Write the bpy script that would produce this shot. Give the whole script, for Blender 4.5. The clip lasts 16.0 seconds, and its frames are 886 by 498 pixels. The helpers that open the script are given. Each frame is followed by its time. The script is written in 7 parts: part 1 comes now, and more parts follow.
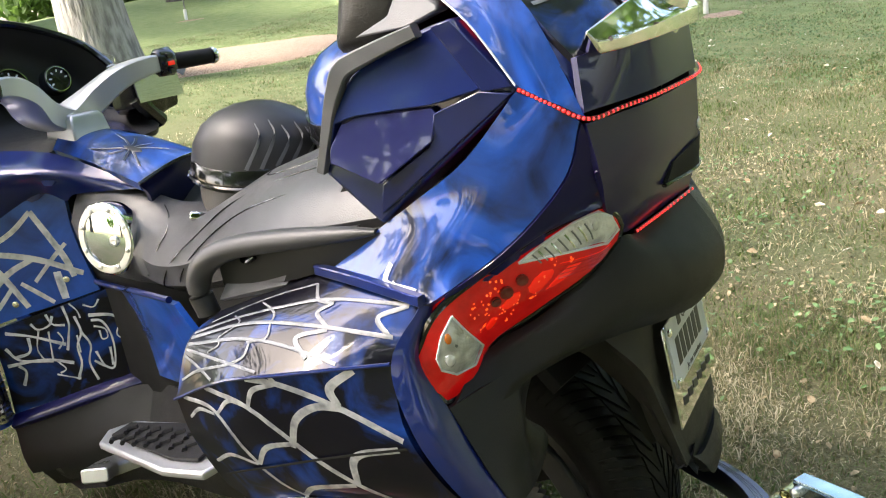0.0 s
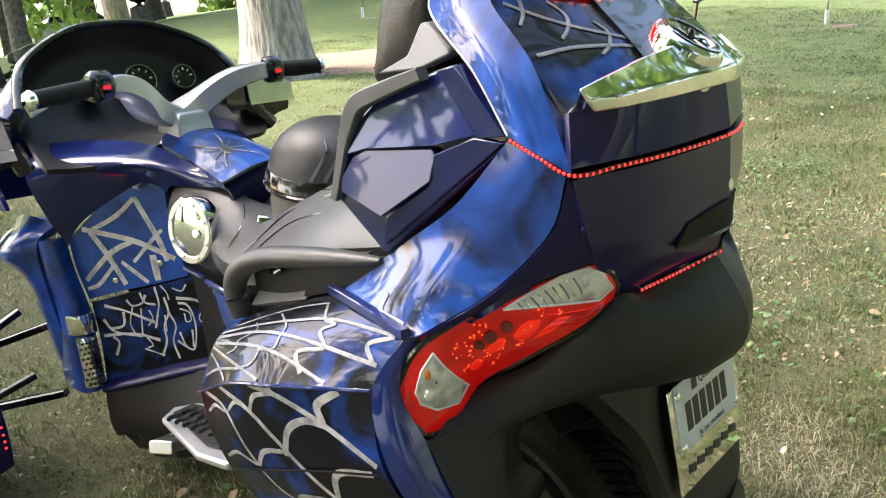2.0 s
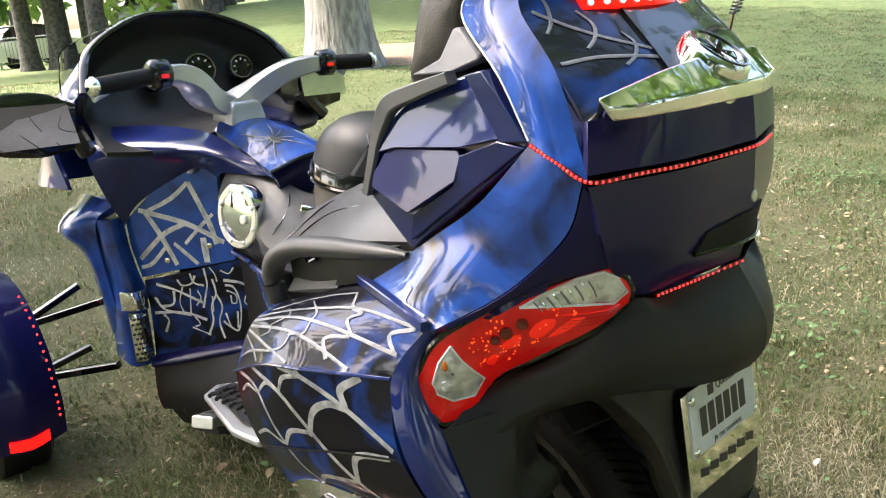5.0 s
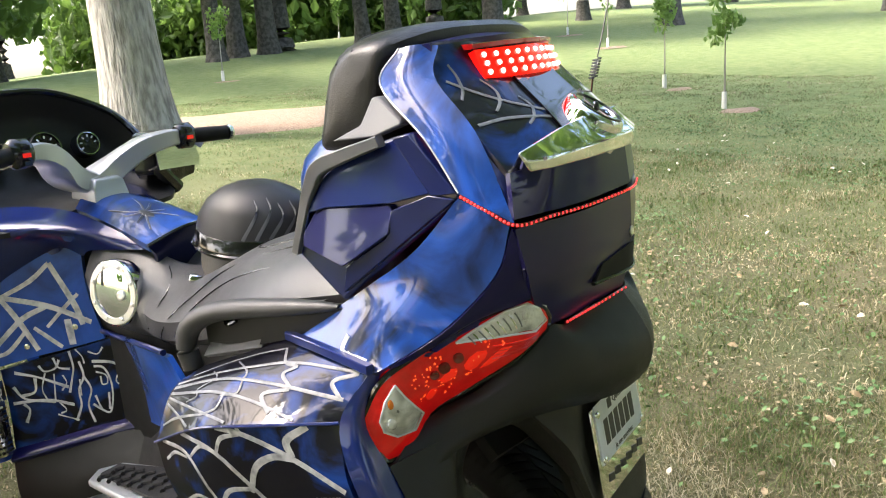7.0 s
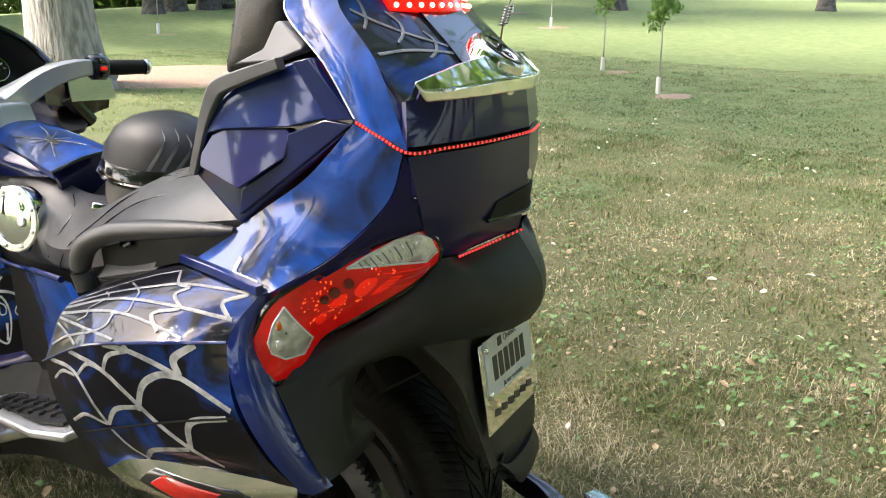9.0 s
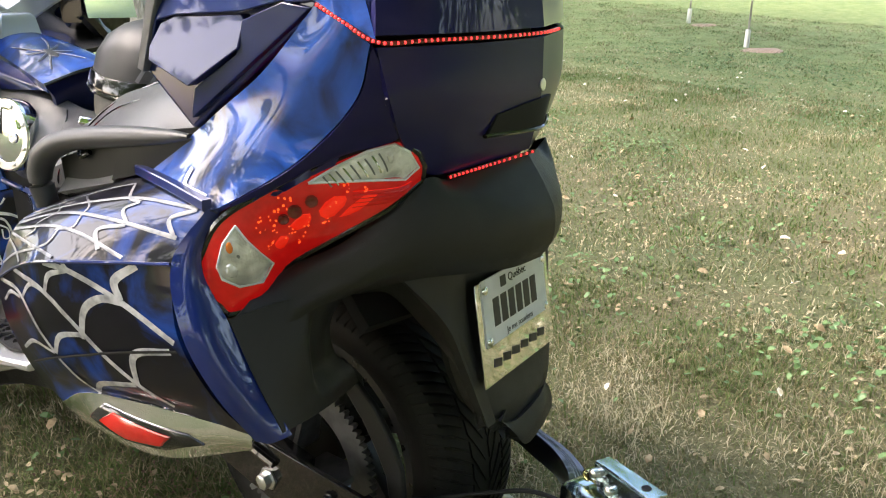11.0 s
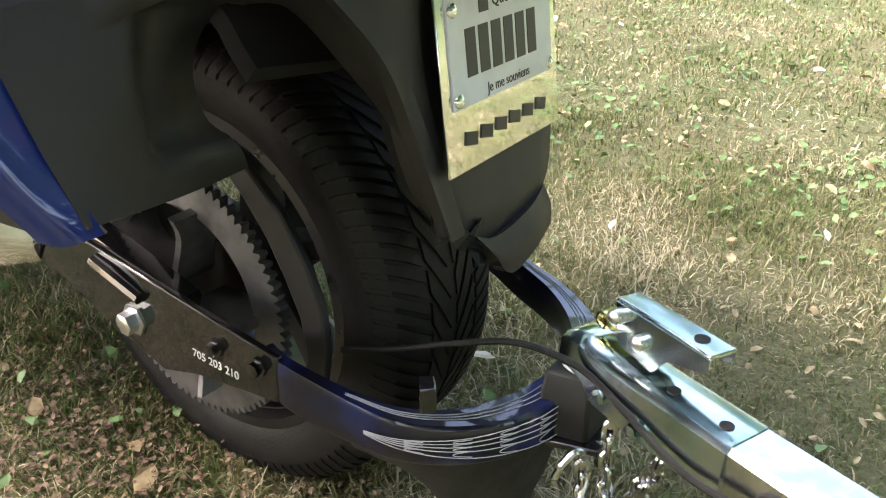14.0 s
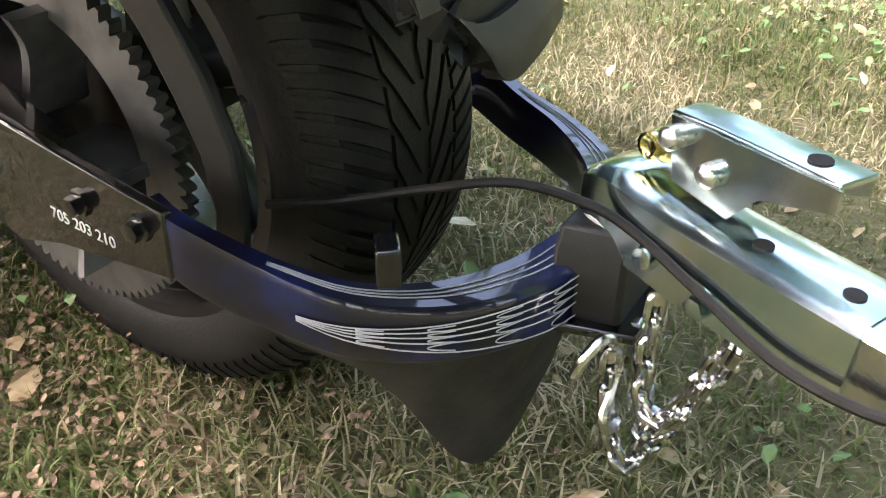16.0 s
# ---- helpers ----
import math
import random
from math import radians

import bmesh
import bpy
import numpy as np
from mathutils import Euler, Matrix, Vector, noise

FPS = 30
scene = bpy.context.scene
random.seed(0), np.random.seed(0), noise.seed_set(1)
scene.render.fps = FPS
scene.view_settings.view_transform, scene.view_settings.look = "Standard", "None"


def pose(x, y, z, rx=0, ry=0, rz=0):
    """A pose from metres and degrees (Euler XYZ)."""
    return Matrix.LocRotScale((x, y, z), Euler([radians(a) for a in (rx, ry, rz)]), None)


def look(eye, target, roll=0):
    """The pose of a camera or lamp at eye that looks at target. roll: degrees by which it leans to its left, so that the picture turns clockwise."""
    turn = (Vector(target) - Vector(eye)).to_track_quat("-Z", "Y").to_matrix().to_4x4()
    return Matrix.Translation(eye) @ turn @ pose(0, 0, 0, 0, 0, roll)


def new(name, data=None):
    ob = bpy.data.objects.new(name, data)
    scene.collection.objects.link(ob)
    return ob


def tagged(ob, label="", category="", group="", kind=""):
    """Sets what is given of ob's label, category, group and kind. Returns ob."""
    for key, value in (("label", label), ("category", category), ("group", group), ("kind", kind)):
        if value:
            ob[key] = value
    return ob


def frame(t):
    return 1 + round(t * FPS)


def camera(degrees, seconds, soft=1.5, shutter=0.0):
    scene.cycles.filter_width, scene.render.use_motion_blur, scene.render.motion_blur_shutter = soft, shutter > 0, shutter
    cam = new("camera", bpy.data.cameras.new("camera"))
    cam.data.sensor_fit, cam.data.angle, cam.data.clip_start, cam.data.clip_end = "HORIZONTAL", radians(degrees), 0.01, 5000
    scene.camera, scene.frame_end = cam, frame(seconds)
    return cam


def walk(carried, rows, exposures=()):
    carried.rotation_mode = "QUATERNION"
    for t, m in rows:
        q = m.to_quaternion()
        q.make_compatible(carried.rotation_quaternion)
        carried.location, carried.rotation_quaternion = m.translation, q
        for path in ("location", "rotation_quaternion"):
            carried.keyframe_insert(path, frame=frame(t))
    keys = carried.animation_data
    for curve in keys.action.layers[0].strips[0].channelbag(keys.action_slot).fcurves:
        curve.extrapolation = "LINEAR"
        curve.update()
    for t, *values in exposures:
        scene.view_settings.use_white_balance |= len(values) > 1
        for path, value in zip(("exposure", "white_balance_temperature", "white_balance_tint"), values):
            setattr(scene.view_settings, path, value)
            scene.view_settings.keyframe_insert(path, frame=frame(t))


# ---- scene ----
cam = camera(55.1, 16.0, soft=1.1)
PATH = [
    (0, (-1.151, -0.735, 1.191), (0.43, 0.333, 0.59), -9.5),
    (0.5, (-1.114, -0.751, 1.191), (0.429, 0.384, 0.618), -9.6),
    (1, (-1.081, -0.806, 1.189), (0.395, 0.417, 0.619), -8.7),
    (1.5, (-1.05, -0.856, 1.193), (0.373, 0.434, 0.637), -8.0),
    (2, (-1.039, -0.897, 1.209), (0.332, 0.454, 0.668), -6.0),
    (2.5, (-1.031, -0.916, 1.212), (0.289, 0.487, 0.674), -5.5),
    (3, (-1.024, -0.934, 1.212), (0.25, 0.51, 0.67), -4.7),
    (3.2, (-1.013, -0.935, 1.212), (0.241, 0.525, 0.669), -4.7),
    (5.3, (-1.047, -0.957, 1.229), (0.236, 0.476, 0.68), -4.4),
    (5.5, (-1.058, -0.954, 1.236), (0.277, 0.435, 0.701), -4.5),
    (6, (-1.107, -0.935, 1.248), (0.339, 0.363, 0.775), -4.8),
    (6.5, (-1.166, -0.915, 1.246), (0.369, 0.286, 0.798), -5.5),
    (7, (-1.229, -0.901, 1.241), (0.375, 0.21, 0.803), -5.7),
    (7.5, (-1.29, -0.913, 1.234), (0.423, 0.018, 0.787), -5.6),
    (8, (-1.298, -0.927, 1.218), (0.437, -0.052, 0.745), -3.8),
    (8.5, (-1.27, -0.949, 1.199), (0.434, -0.026, 0.705), -3.1),
    (9, (-1.232, -0.967, 1.182), (0.438, 0.01, 0.675), -1.7),
    (9.5, (-1.18, -0.984, 1.159), (0.46, 0.024, 0.619), -1.3),
    (9.7, (-1.167, -0.989, 1.15), (0.465, 0.029, 0.601), -1.2),
    (11.8, (-0.897, -0.941, 1.036), (0.61, 0.219, 0.417), -0.6),
    (12, (-0.865, -0.914, 1.023), (0.644, 0.241, 0.398), -0.1),
    (12.5, (-0.791, -0.869, 0.971), (0.712, 0.27, 0.306), 0.3),
    (13, (-0.758, -0.85, 0.915), (0.709, 0.251, 0.118), 0.2),
    (13.5, (-0.721, -0.823, 0.857), (0.757, 0.236, 0.025), 0.3),
    (14, (-0.673, -0.776, 0.802), (0.799, 0.248, -0.083), 0.5),
    (14.5, (-0.616, -0.731, 0.752), (0.838, 0.255, -0.204), 0.7),
    (15, (-0.561, -0.701, 0.702), (0.87, 0.248, -0.322), 0.7),
    (15.5, (-0.524, -0.678, 0.662), (0.896, 0.242, -0.406), 0.8),
    (16, (-0.491, -0.652, 0.625), (0.913, 0.238, -0.487), 0.7),
]
EXPOSURES = [(0.0, 2.62, 6700.0, 12.0), (3.0, 2.64, 6700.0, 12.0), (6.5, 2.56, 6700.0, 12.0), (9.5, 2.48, 6700.0, 12.0), (12.5, 3.03, 6700.0, 15.0), (16.0, 3.45, 6850.0, 18.0)]
walk(cam, [(t, look(eye, target, roll)) for t, eye, target, roll in PATH], EXPOSURES)

# ---- world and light ----
world = bpy.data.worlds.new("sky")
world.use_nodes = True
scene.world = world
_wn = world.node_tree.nodes
_sky = _wn.new("ShaderNodeTexSky")
_sky.sky_type, _sky.sun_disc = "NISHITA", False
_sky.sun_elevation, _sky.sun_rotation = radians(47), radians(-35)
world.node_tree.links.new(_sky.outputs[0], _wn["Background"].inputs[0])
_sky.dust_density, _sky.air_density, _sky.ozone_density = 4.0, 1.0, 0.6
_wn["Background"].inputs[1].default_value = 0.15
sun = new("sun", bpy.data.lights.new("sun", "SUN"))
sun.data.energy, sun.data.angle, sun.data.color = 1.5, radians(17), (1.0, 0.97, 0.92)
sun.matrix_world = look((-5.8, 8.2, 10.8), (0, 0, 0))


# ---- materials ----
def rgb(c):
    return (c[0], c[1], c[2], 1.0)


def material(name, color, rough=0.5, metal=0.0, coat=0.0, second=None, scale=12.0, lo=0.4, hi=0.6, bump=0.0, bump_scale=200.0, emit=0.0, rough_var=0.0, detail=4.0, distort=0.0, spec=None, coat_rough=0.03, stretch=1.0, bump_depth=0.002):
    """A surface with a base colour, a second colour laid over it by noise, roughness wear and fine relief."""
    m = bpy.data.materials.new(name)
    m.use_nodes = True
    nt, bs = m.node_tree, m.node_tree.nodes["Principled BSDF"]
    bs.inputs["Base Color"].default_value = rgb(color)
    bs.inputs["Roughness"].default_value, bs.inputs["Metallic"].default_value = rough, metal
    bs.inputs["Coat Weight"].default_value, bs.inputs["Coat Roughness"].default_value, bs.inputs["Coat IOR"].default_value = coat, coat_rough, 1.5
    if spec is not None:
        bs.inputs["Specular IOR Level"].default_value = spec
    co = nt.nodes.new("ShaderNodeTexCoord")
    vec = co.outputs["Object"]
    if stretch != 1.0:
        mp = nt.nodes.new("ShaderNodeMapping")
        mp.inputs["Scale"].default_value = (1.0, 1.0, stretch)
        nt.links.new(vec, mp.inputs["Vector"])
        vec = mp.outputs[0]
    if second:
        no = nt.nodes.new("ShaderNodeTexNoise")
        no.inputs["Scale"].default_value, no.inputs["Detail"].default_value, no.inputs["Distortion"].default_value = scale, detail, distort
        ra = nt.nodes.new("ShaderNodeValToRGB")
        ra.color_ramp.elements[0].position, ra.color_ramp.elements[1].position = lo, hi
        ra.color_ramp.elements[0].color, ra.color_ramp.elements[1].color = rgb(color), rgb(second)
        nt.links.new(vec, no.inputs["Vector"])
        nt.links.new(no.outputs["Fac"], ra.inputs[0])
        nt.links.new(ra.outputs[0], bs.inputs["Base Color"])
    if rough_var:
        n2 = nt.nodes.new("ShaderNodeTexNoise")
        n2.inputs["Scale"].default_value = 35.0
        mr = nt.nodes.new("ShaderNodeMapRange")
        mr.inputs["To Min"].default_value, mr.inputs["To Max"].default_value = max(0.0, rough - rough_var), rough + rough_var
        nt.links.new(co.outputs["Object"], n2.inputs["Vector"])
        nt.links.new(n2.outputs["Fac"], mr.inputs[0])
        nt.links.new(mr.outputs[0], bs.inputs["Roughness"])
    if bump:
        n3 = nt.nodes.new("ShaderNodeTexNoise")
        n3.inputs["Scale"].default_value = bump_scale
        bu = nt.nodes.new("ShaderNodeBump")
        bu.inputs["Strength"].default_value, bu.inputs["Distance"].default_value = bump, bump_depth
        nt.links.new(vec, n3.inputs["Vector"])
        nt.links.new(n3.outputs["Fac"], bu.inputs["Height"])
        nt.links.new(bu.outputs[0], bs.inputs["Normal"])
    if emit:
        bs.inputs["Emission Color"].default_value, bs.inputs["Emission Strength"].default_value = rgb(color), emit
    return m


NAVY = material("navy_paint", (0.0085, 0.008, 0.065), 0.3, 0.0, 0.45, second=(0.011, 0.010, 0.08), scale=3.0, spec=0.1)
NAVY_GLOSS = material("navy_gloss_paint", (0.006, 0.009, 0.06), 0.3, 0.0, 1.0, second=(0.008, 0.014, 0.09), scale=4.0, spec=0.2)
BLUE = material("blue_paint", (0.005, 0.011, 0.095), 0.3, 0.1, 1.0, second=(0.007, 0.02, 0.14), scale=4.0, spec=0.2)
VIOLET = material("violet_paint", (0.011, 0.012, 0.085), 0.3, 0.1, 1.0, second=(0.016, 0.018, 0.11), scale=4.0, spec=0.2)
SMOKE = material("airbrushed_smoke", (0.004, 0.012, 0.06), 0.3, 0.0, 1.0, second=(0.011, 0.07, 0.38), scale=9.0, lo=0.3, hi=0.64, detail=6.0, distort=1.2, spec=0.2)
# SMOKE again, brighter: light reflected from the left is mixed into the pigment
PANEL_LIT = material("airbrushed_lit_blue", (0.005, 0.025, 0.13), 0.3, 0.0, 1.0, second=(0.016, 0.1, 0.5), scale=7.0, lo=0.3, hi=0.6, detail=6.0, distort=1.0, spec=0.2)
FLANK = material("airbrushed_flank_smoke", (0.003, 0.007, 0.034), 0.3, 0.0, 1.0, second=(0.012, 0.075, 0.4), scale=8.0, lo=0.36, hi=0.6, detail=8.0, distort=1.6, spec=0.2)
SMOKE_DARK = material("airbrushed_dark", (0.003, 0.003, 0.008), 0.3, 0.0, 0.5, second=(0.007, 0.045, 0.24), scale=8.0, lo=0.48, hi=0.66, detail=6.0, distort=1.2, spec=0.1)
SILVER = material("silver_airbrush", (0.5, 0.51, 0.53), 0.4, 0.2, 0.7, second=(0.2, 0.21, 0.23), scale=55.0, lo=0.4, hi=0.7)
# the same silver with extra light in its colour, for the dim front panels
SILVER_LIT = material("lit_silver_airbrush", (0.74, 0.75, 0.77), 0.4, 0.1, 0.7, second=(0.34, 0.36, 0.4), scale=45.0, lo=0.42, hi=0.72)
# the same silver darkened to offset skylight on the bag top and lid
SILVER_DIMMED = material("dimmed_silver_airbrush", (0.22, 0.225, 0.24), 0.45, 0.1, 0.3, second=(0.1, 0.11, 0.13), scale=55.0, lo=0.38, hi=0.68)
PLASTIC = material("black_plastic", (0.0105, 0.0105, 0.011), 0.48, bump=0.25, bump_scale=900.0, second=(0.014, 0.014, 0.0145), scale=7.0, rough_var=0.08, spec=0.45)
GREY_PLASTIC = material("grey_plastic", (0.12, 0.122, 0.13), 0.45, bump=0.2, bump_scale=900.0, rough_var=0.06)
GLOSS_BLACK = material("gloss_black", (0.006, 0.006, 0.007), 0.15, 0.0, 0.6, rough_var=0.06)
# near-black that puts the shade of gaps, holes and hollows into the colour
DARK = material("shade_black", (0.003, 0.003, 0.003), 0.8, rough_var=0.05)
HANDLE = material("satin_grey_plastic", (0.055, 0.054, 0.057), 0.4, bump=0.15, bump_scale=900.0, rough_var=0.06)
VINYL = material("seat_vinyl", (0.062, 0.062, 0.066), 0.34, bump=0.25, bump_scale=450.0, second=(0.078, 0.078, 0.082), scale=20.0, rough_var=0.08)
PAD_VINYL = material("backrest_vinyl", (0.018, 0.017, 0.018), 0.34, bump=0.3, bump_scale=350.0, second=(0.026, 0.025, 0.026), scale=20.0, rough_var=0.08)
FINE_LINE = material("fine_silver_line", (0.3, 0.3, 0.31), 0.4, rough_var=0.05)
RUBBER = material("tyre_rubber", (0.006, 0.006, 0.0062), 0.6, bump=0.3, bump_scale=300.0, second=(0.012, 0.0115, 0.011), scale=9.0, rough_var=0.1, spec=0.3)
CHROME = material("chrome", (0.86, 0.87, 0.88), 0.04, 1.0, rough_var=0.03)
ALUMINIUM = material("aluminium", (0.72, 0.73, 0.75), 0.3, 1.0, rough_var=0.1, bump=0.08, bump_scale=600.0)
PULLEY = material("cast_aluminium", (0.13, 0.13, 0.135), 0.42, 0.7, rough_var=0.1, second=(0.2, 0.2, 0.205), scale=25.0)
RIM = material("dark_alloy", (0.07, 0.07, 0.075), 0.3, 0.8, 0.2, rough_var=0.08)
SATIN = material("satin_silver_paint", (0.5, 0.51, 0.53), 0.35, 0.6, 0.2, rough_var=0.08)
ZINC = material("zinc_plate", (0.60, 0.66, 0.66), 0.18, 1.0, second=(0.42, 0.56, 0.58), scale=14.0, rough_var=0.1)
GALV = material("galvanised", (0.5, 0.51, 0.53), 0.2, 1.0, rough_var=0.12, bump=0.1, bump_scale=400.0, second=(0.72, 0.72, 0.74), scale=30.0)
GALV_BRIGHT = material("bright_galvanised", (0.4, 0.405, 0.42), 0.2, 1.0, rough_var=0.1, second=(0.58, 0.58, 0.6), scale=60.0)
BRASS = material("brass_plate", (0.62, 0.56, 0.25), 0.2, 1.0, rough_var=0.1)
RED_LENS = material("red_lens", (0.16, 0.0015, 0.0015), 0.06, 0.0, 1.0, second=(0.6, 0.007, 0.005), scale=16.0, lo=0.3, hi=0.68, emit=0.22, spec=0.2)
LENS_SPARKLE = material("glowing_orange_sparkle", (1.0, 0.07, 0.006), 0.3, emit=0.3)
RED_DEEP = material("deep_red_lens", (0.38, 0.008, 0.006), 0.12, 0.0, 1.0, second=(0.5, 0.015, 0.01), scale=15.0)
CLEAR_LENS = material("clear_lens", (0.55, 0.55, 0.56), 0.1, 0.3, 1.0, second=(0.95, 0.95, 0.96), scale=40.0, lo=0.36, hi=0.6, detail=1.0, bump=1.0, bump_scale=110.0, bump_depth=0.004)
LED_RED = material("lit_red_led", (1.0, 0.004, 0.003), 0.3, emit=0.8)
LED_CORE = material("lit_led_core", (1.0, 0.3, 0.26), 0.3, emit=1.0)
LED_DIM = material("lit_red_reflector", (1.0, 0.014, 0.004), 0.2, coat=1.0, emit=0.07)
LED_BAR = material("lit_red_bar", (1.0, 0.01, 0.006), 0.2, coat=1.0, emit=0.16)
LED_AMBER = material("lit_bright_diode", (1.0, 0.03, 0.03), 0.3, emit=0.5)
RED_DARK = material("dark_red_cup", (0.14, 0.003, 0.003), 0.25, 0.0, 0.8, rough_var=0.05)
STRIP_RED = material("red_strip", (0.16, 0.004, 0.006), 0.3, 0.0, 0.5, rough_var=0.08)
MIRROR = material("mirror_glass", (0.9, 0.9, 0.9), 0.01, 1.0)
PLATE_WHITE = material("plate_white", (0.74, 0.75, 0.78), 0.35, rough_var=0.05, second=(0.68, 0.69, 0.72), scale=30.0)
INK = material("dark_ink", (0.02, 0.02, 0.025), 0.4, rough_var=0.05)
WHITE_INK = material("white_ink", (0.75, 0.75, 0.75), 0.5, rough_var=0.05)
AMBER = material("amber_lens", (0.7, 0.18, 0.02), 0.12, 0.0, 0.8, rough_var=0.05)

# ---- geometry helpers ----
CX = 0.02  # the machine's middle plane


def mir(p):
    """The far side of the tail, which stands a little further forward."""
    x = 2 * CX - p[0]
    return (x, p[1] + (0.25 * (x - CX) + 0.4 * (x - CX) ** 2 if p[1] < -0.1 else 0.0), p[2])


def same(p):
    return p


def finish(bm, smooth=True, sharp=40):
    bmesh.ops.recalc_face_normals(bm, faces=bm.faces)
    for f in bm.faces:
        f.smooth = smooth
    for e in bm.edges:
        if len(e.link_faces) == 2 and e.calc_face_angle(0) > radians(sharp):
            e.smooth = False
    return bm


def part(name, bm, mat, parent=None, label="", bevel=0.0, sharp=40):
    """Links a bmesh as one mesh object under a thing or a part."""
    finish(bm, True, sharp)
    me = bpy.data.meshes.new(name)
    bm.to_mesh(me)
    bm.free()
    me.materials.append(mat)
    ob = new(name, me)
    if parent:
        ob.parent = parent
        ob.matrix_parent_inverse = base_of(parent).inverted()
    if bevel:
        b = ob.modifiers.new("bevel", "BEVEL")
        b.width, b.segments, b.limit_method, b.angle_limit = bevel, 2, "ANGLE", radians(35)
    if label:
        tagged(ob, label)
    return ob


def base_of(ob):
    m = ob.matrix_basis.copy()
    while ob.parent:
        m = ob.parent.matrix_basis @ ob.matrix_parent_inverse @ m
        ob = ob.parent
    return m


def thing(name, at, label, category, group="", kind=""):
    ob = new(name)
    ob.empty_display_size = 0.05
    ob.matrix_basis = Matrix.Translation(at)
    return tagged(ob, label, category, group, kind)


def cr(p, t):
    """A smooth line through the points, at t from 0 to 1."""
    n = len(p) - 1
    f = min(max(t, 0.0), 1.0) * n
    i = min(int(f), n - 1)
    f -= i
    b, c = Vector(p[i]), Vector(p[i + 1])
    a = Vector(p[i - 1]) if i > 0 else 2 * b - c
    d = Vector(p[i + 2]) if i + 2 <= n else 2 * c - b
    return 0.5 * (2 * b + (c - a) * f + (2 * a - 5 * b + 4 * c - d) * f * f + (3 * b - a - 3 * c + d) * f ** 3)


class Patch:
    """A smooth sheet through rows of points; u runs along a row, v from row to row."""

    def __init__(self, rows, way=same, core=(CX, 0.1, 0.7)):
        self.rows = [[way(p) for p in r] for r in rows]
        self.core = Vector(core)

    def p(self, u, v):
        return cr([cr(r, u) for r in self.rows], v)

    def n(self, u, v):
        e = 0.01
        du = self.p(min(u + e, 1), v) - self.p(max(u - e, 0), v)
        dv = self.p(u, min(v + e, 1)) - self.p(u, max(v - e, 0))
        n = du.cross(dv).normalized()
        return n if n.dot(self.p(u, v) - self.core) > 0 else -n

    def at(self, u, v, h=0.0):
        return self.p(u, v) + self.n(u, v) * h

    def mesh(self, nu=12, nv=12, thick=0.008, lift=0.0, box=(0, 1, 0, 1), dent=None):
        bm = bmesh.new()
        g = []
        for h in (lift, lift - thick):
            g.append([[bm.verts.new(self.at(box[0] + (box[1] - box[0]) * i / nu, box[2] + (box[3] - box[2]) * j / nv, h + (dent(i / nu, j / nv) if dent else 0))) for i in range(nu + 1)] for j in range(nv + 1)])
        for j in range(nv):
            for i in range(nu):
                bm.faces.new((g[0][j][i], g[0][j][i + 1], g[0][j + 1][i + 1], g[0][j + 1][i]))
                bm.faces.new((g[1][j][i], g[1][j + 1][i], g[1][j + 1][i + 1], g[1][j][i + 1]))
        ring = [(0, i) for i in range(nu)] + [(j, nu) for j in range(nv)] + [(nv, i) for i in range(nu, 0, -1)] + [(j, 0) for j in range(nv, 0, -1)]
        for a, b in zip(ring, ring[1:] + ring[:1]):
            bm.faces.new((g[0][a[0]][a[1]], g[1][a[0]][a[1]], g[1][b[0]][b[1]], g[0][b[0]][b[1]]))
        return bm

    def near(self, q, u, v):
        """The (u, v) of the sheet's point next to q, from a first guess."""
        e = 0.02
        for _ in range(5):
            a, b, c, d = max(u - e, 0), min(u + e, 1), max(v - e, 0), min(v + e, 1)
            du, dv, off = (self.p(b, v) - self.p(a, v)) / (b - a), (self.p(u, d) - self.p(u, c)) / (d - c), q - self.p(u, v)
            g, h, k = du.dot(du), du.dot(dv), dv.dot(dv)
            x, y, det = off.dot(du), off.dot(dv), max(g * k - h * h, 1e-12)
            u, v = min(max(u + (k * x - h * y) / det, 0), 1), min(max(v + (g * y - h * x) / det, 0), 1)
        return u, v

    def trace(self, knots, n=10):
        """A smooth line in space through the knots, laid onto the sheet."""
        pts, uv = [self.p(*k) for k in knots], [knots[0]]
        for i in range(1, n + 1):
            uv.append(self.near(cr(pts, i / n), *uv[-1]))
        return uv

    def ribbon(self, uv, width, lift=0.0012, n=None, ends=1.0):
        """A painted strand along a line of (u, v) on the sheet."""
        bm = bmesh.new()
        n = n or 6 * (len(uv) - 1)
        pts = [cr([(a, b, 0) for a, b in uv], i / n) for i in range(n + 1)]
        prev = None
        for i, q in enumerate(pts):
            c, nn = self.p(q.x, q.y), self.n(q.x, q.y)
            a, b = pts[max(i - 1, 0)], pts[min(i + 1, n)]
            d = self.p(b.x, b.y) - self.p(a.x, a.y)
            s = d.cross(nn).normalized()
            w = width * 0.5 * (ends + (1 - ends) * abs(2 * i / n - 1)) if ends != 1.0 else width * 0.5
            row = [bm.verts.new(c + s * w + nn * lift), bm.verts.new(c + nn * (lift + 0.0006)), bm.verts.new(c - s * w + nn * lift)]
            if prev:
                bm.faces.new((prev[0], row[0], row[1], prev[1]))
                bm.faces.new((prev[1], row[1], row[2], prev[2]))
            prev = row
        return bm

    def shape(self, uv, lift=0.002, thick=0.004, n=4):
        """A raised piece whose outline is a closed line of (u, v)."""
        bm = bmesh.new()
        pts = [(uv[k][0] + (uv[(k + 1) % len(uv)][0] - uv[k][0]) * i / n, uv[k][1] + (uv[(k + 1) % len(uv)][1] - uv[k][1]) * i / n) for k in range(len(uv)) for i in range(n)]
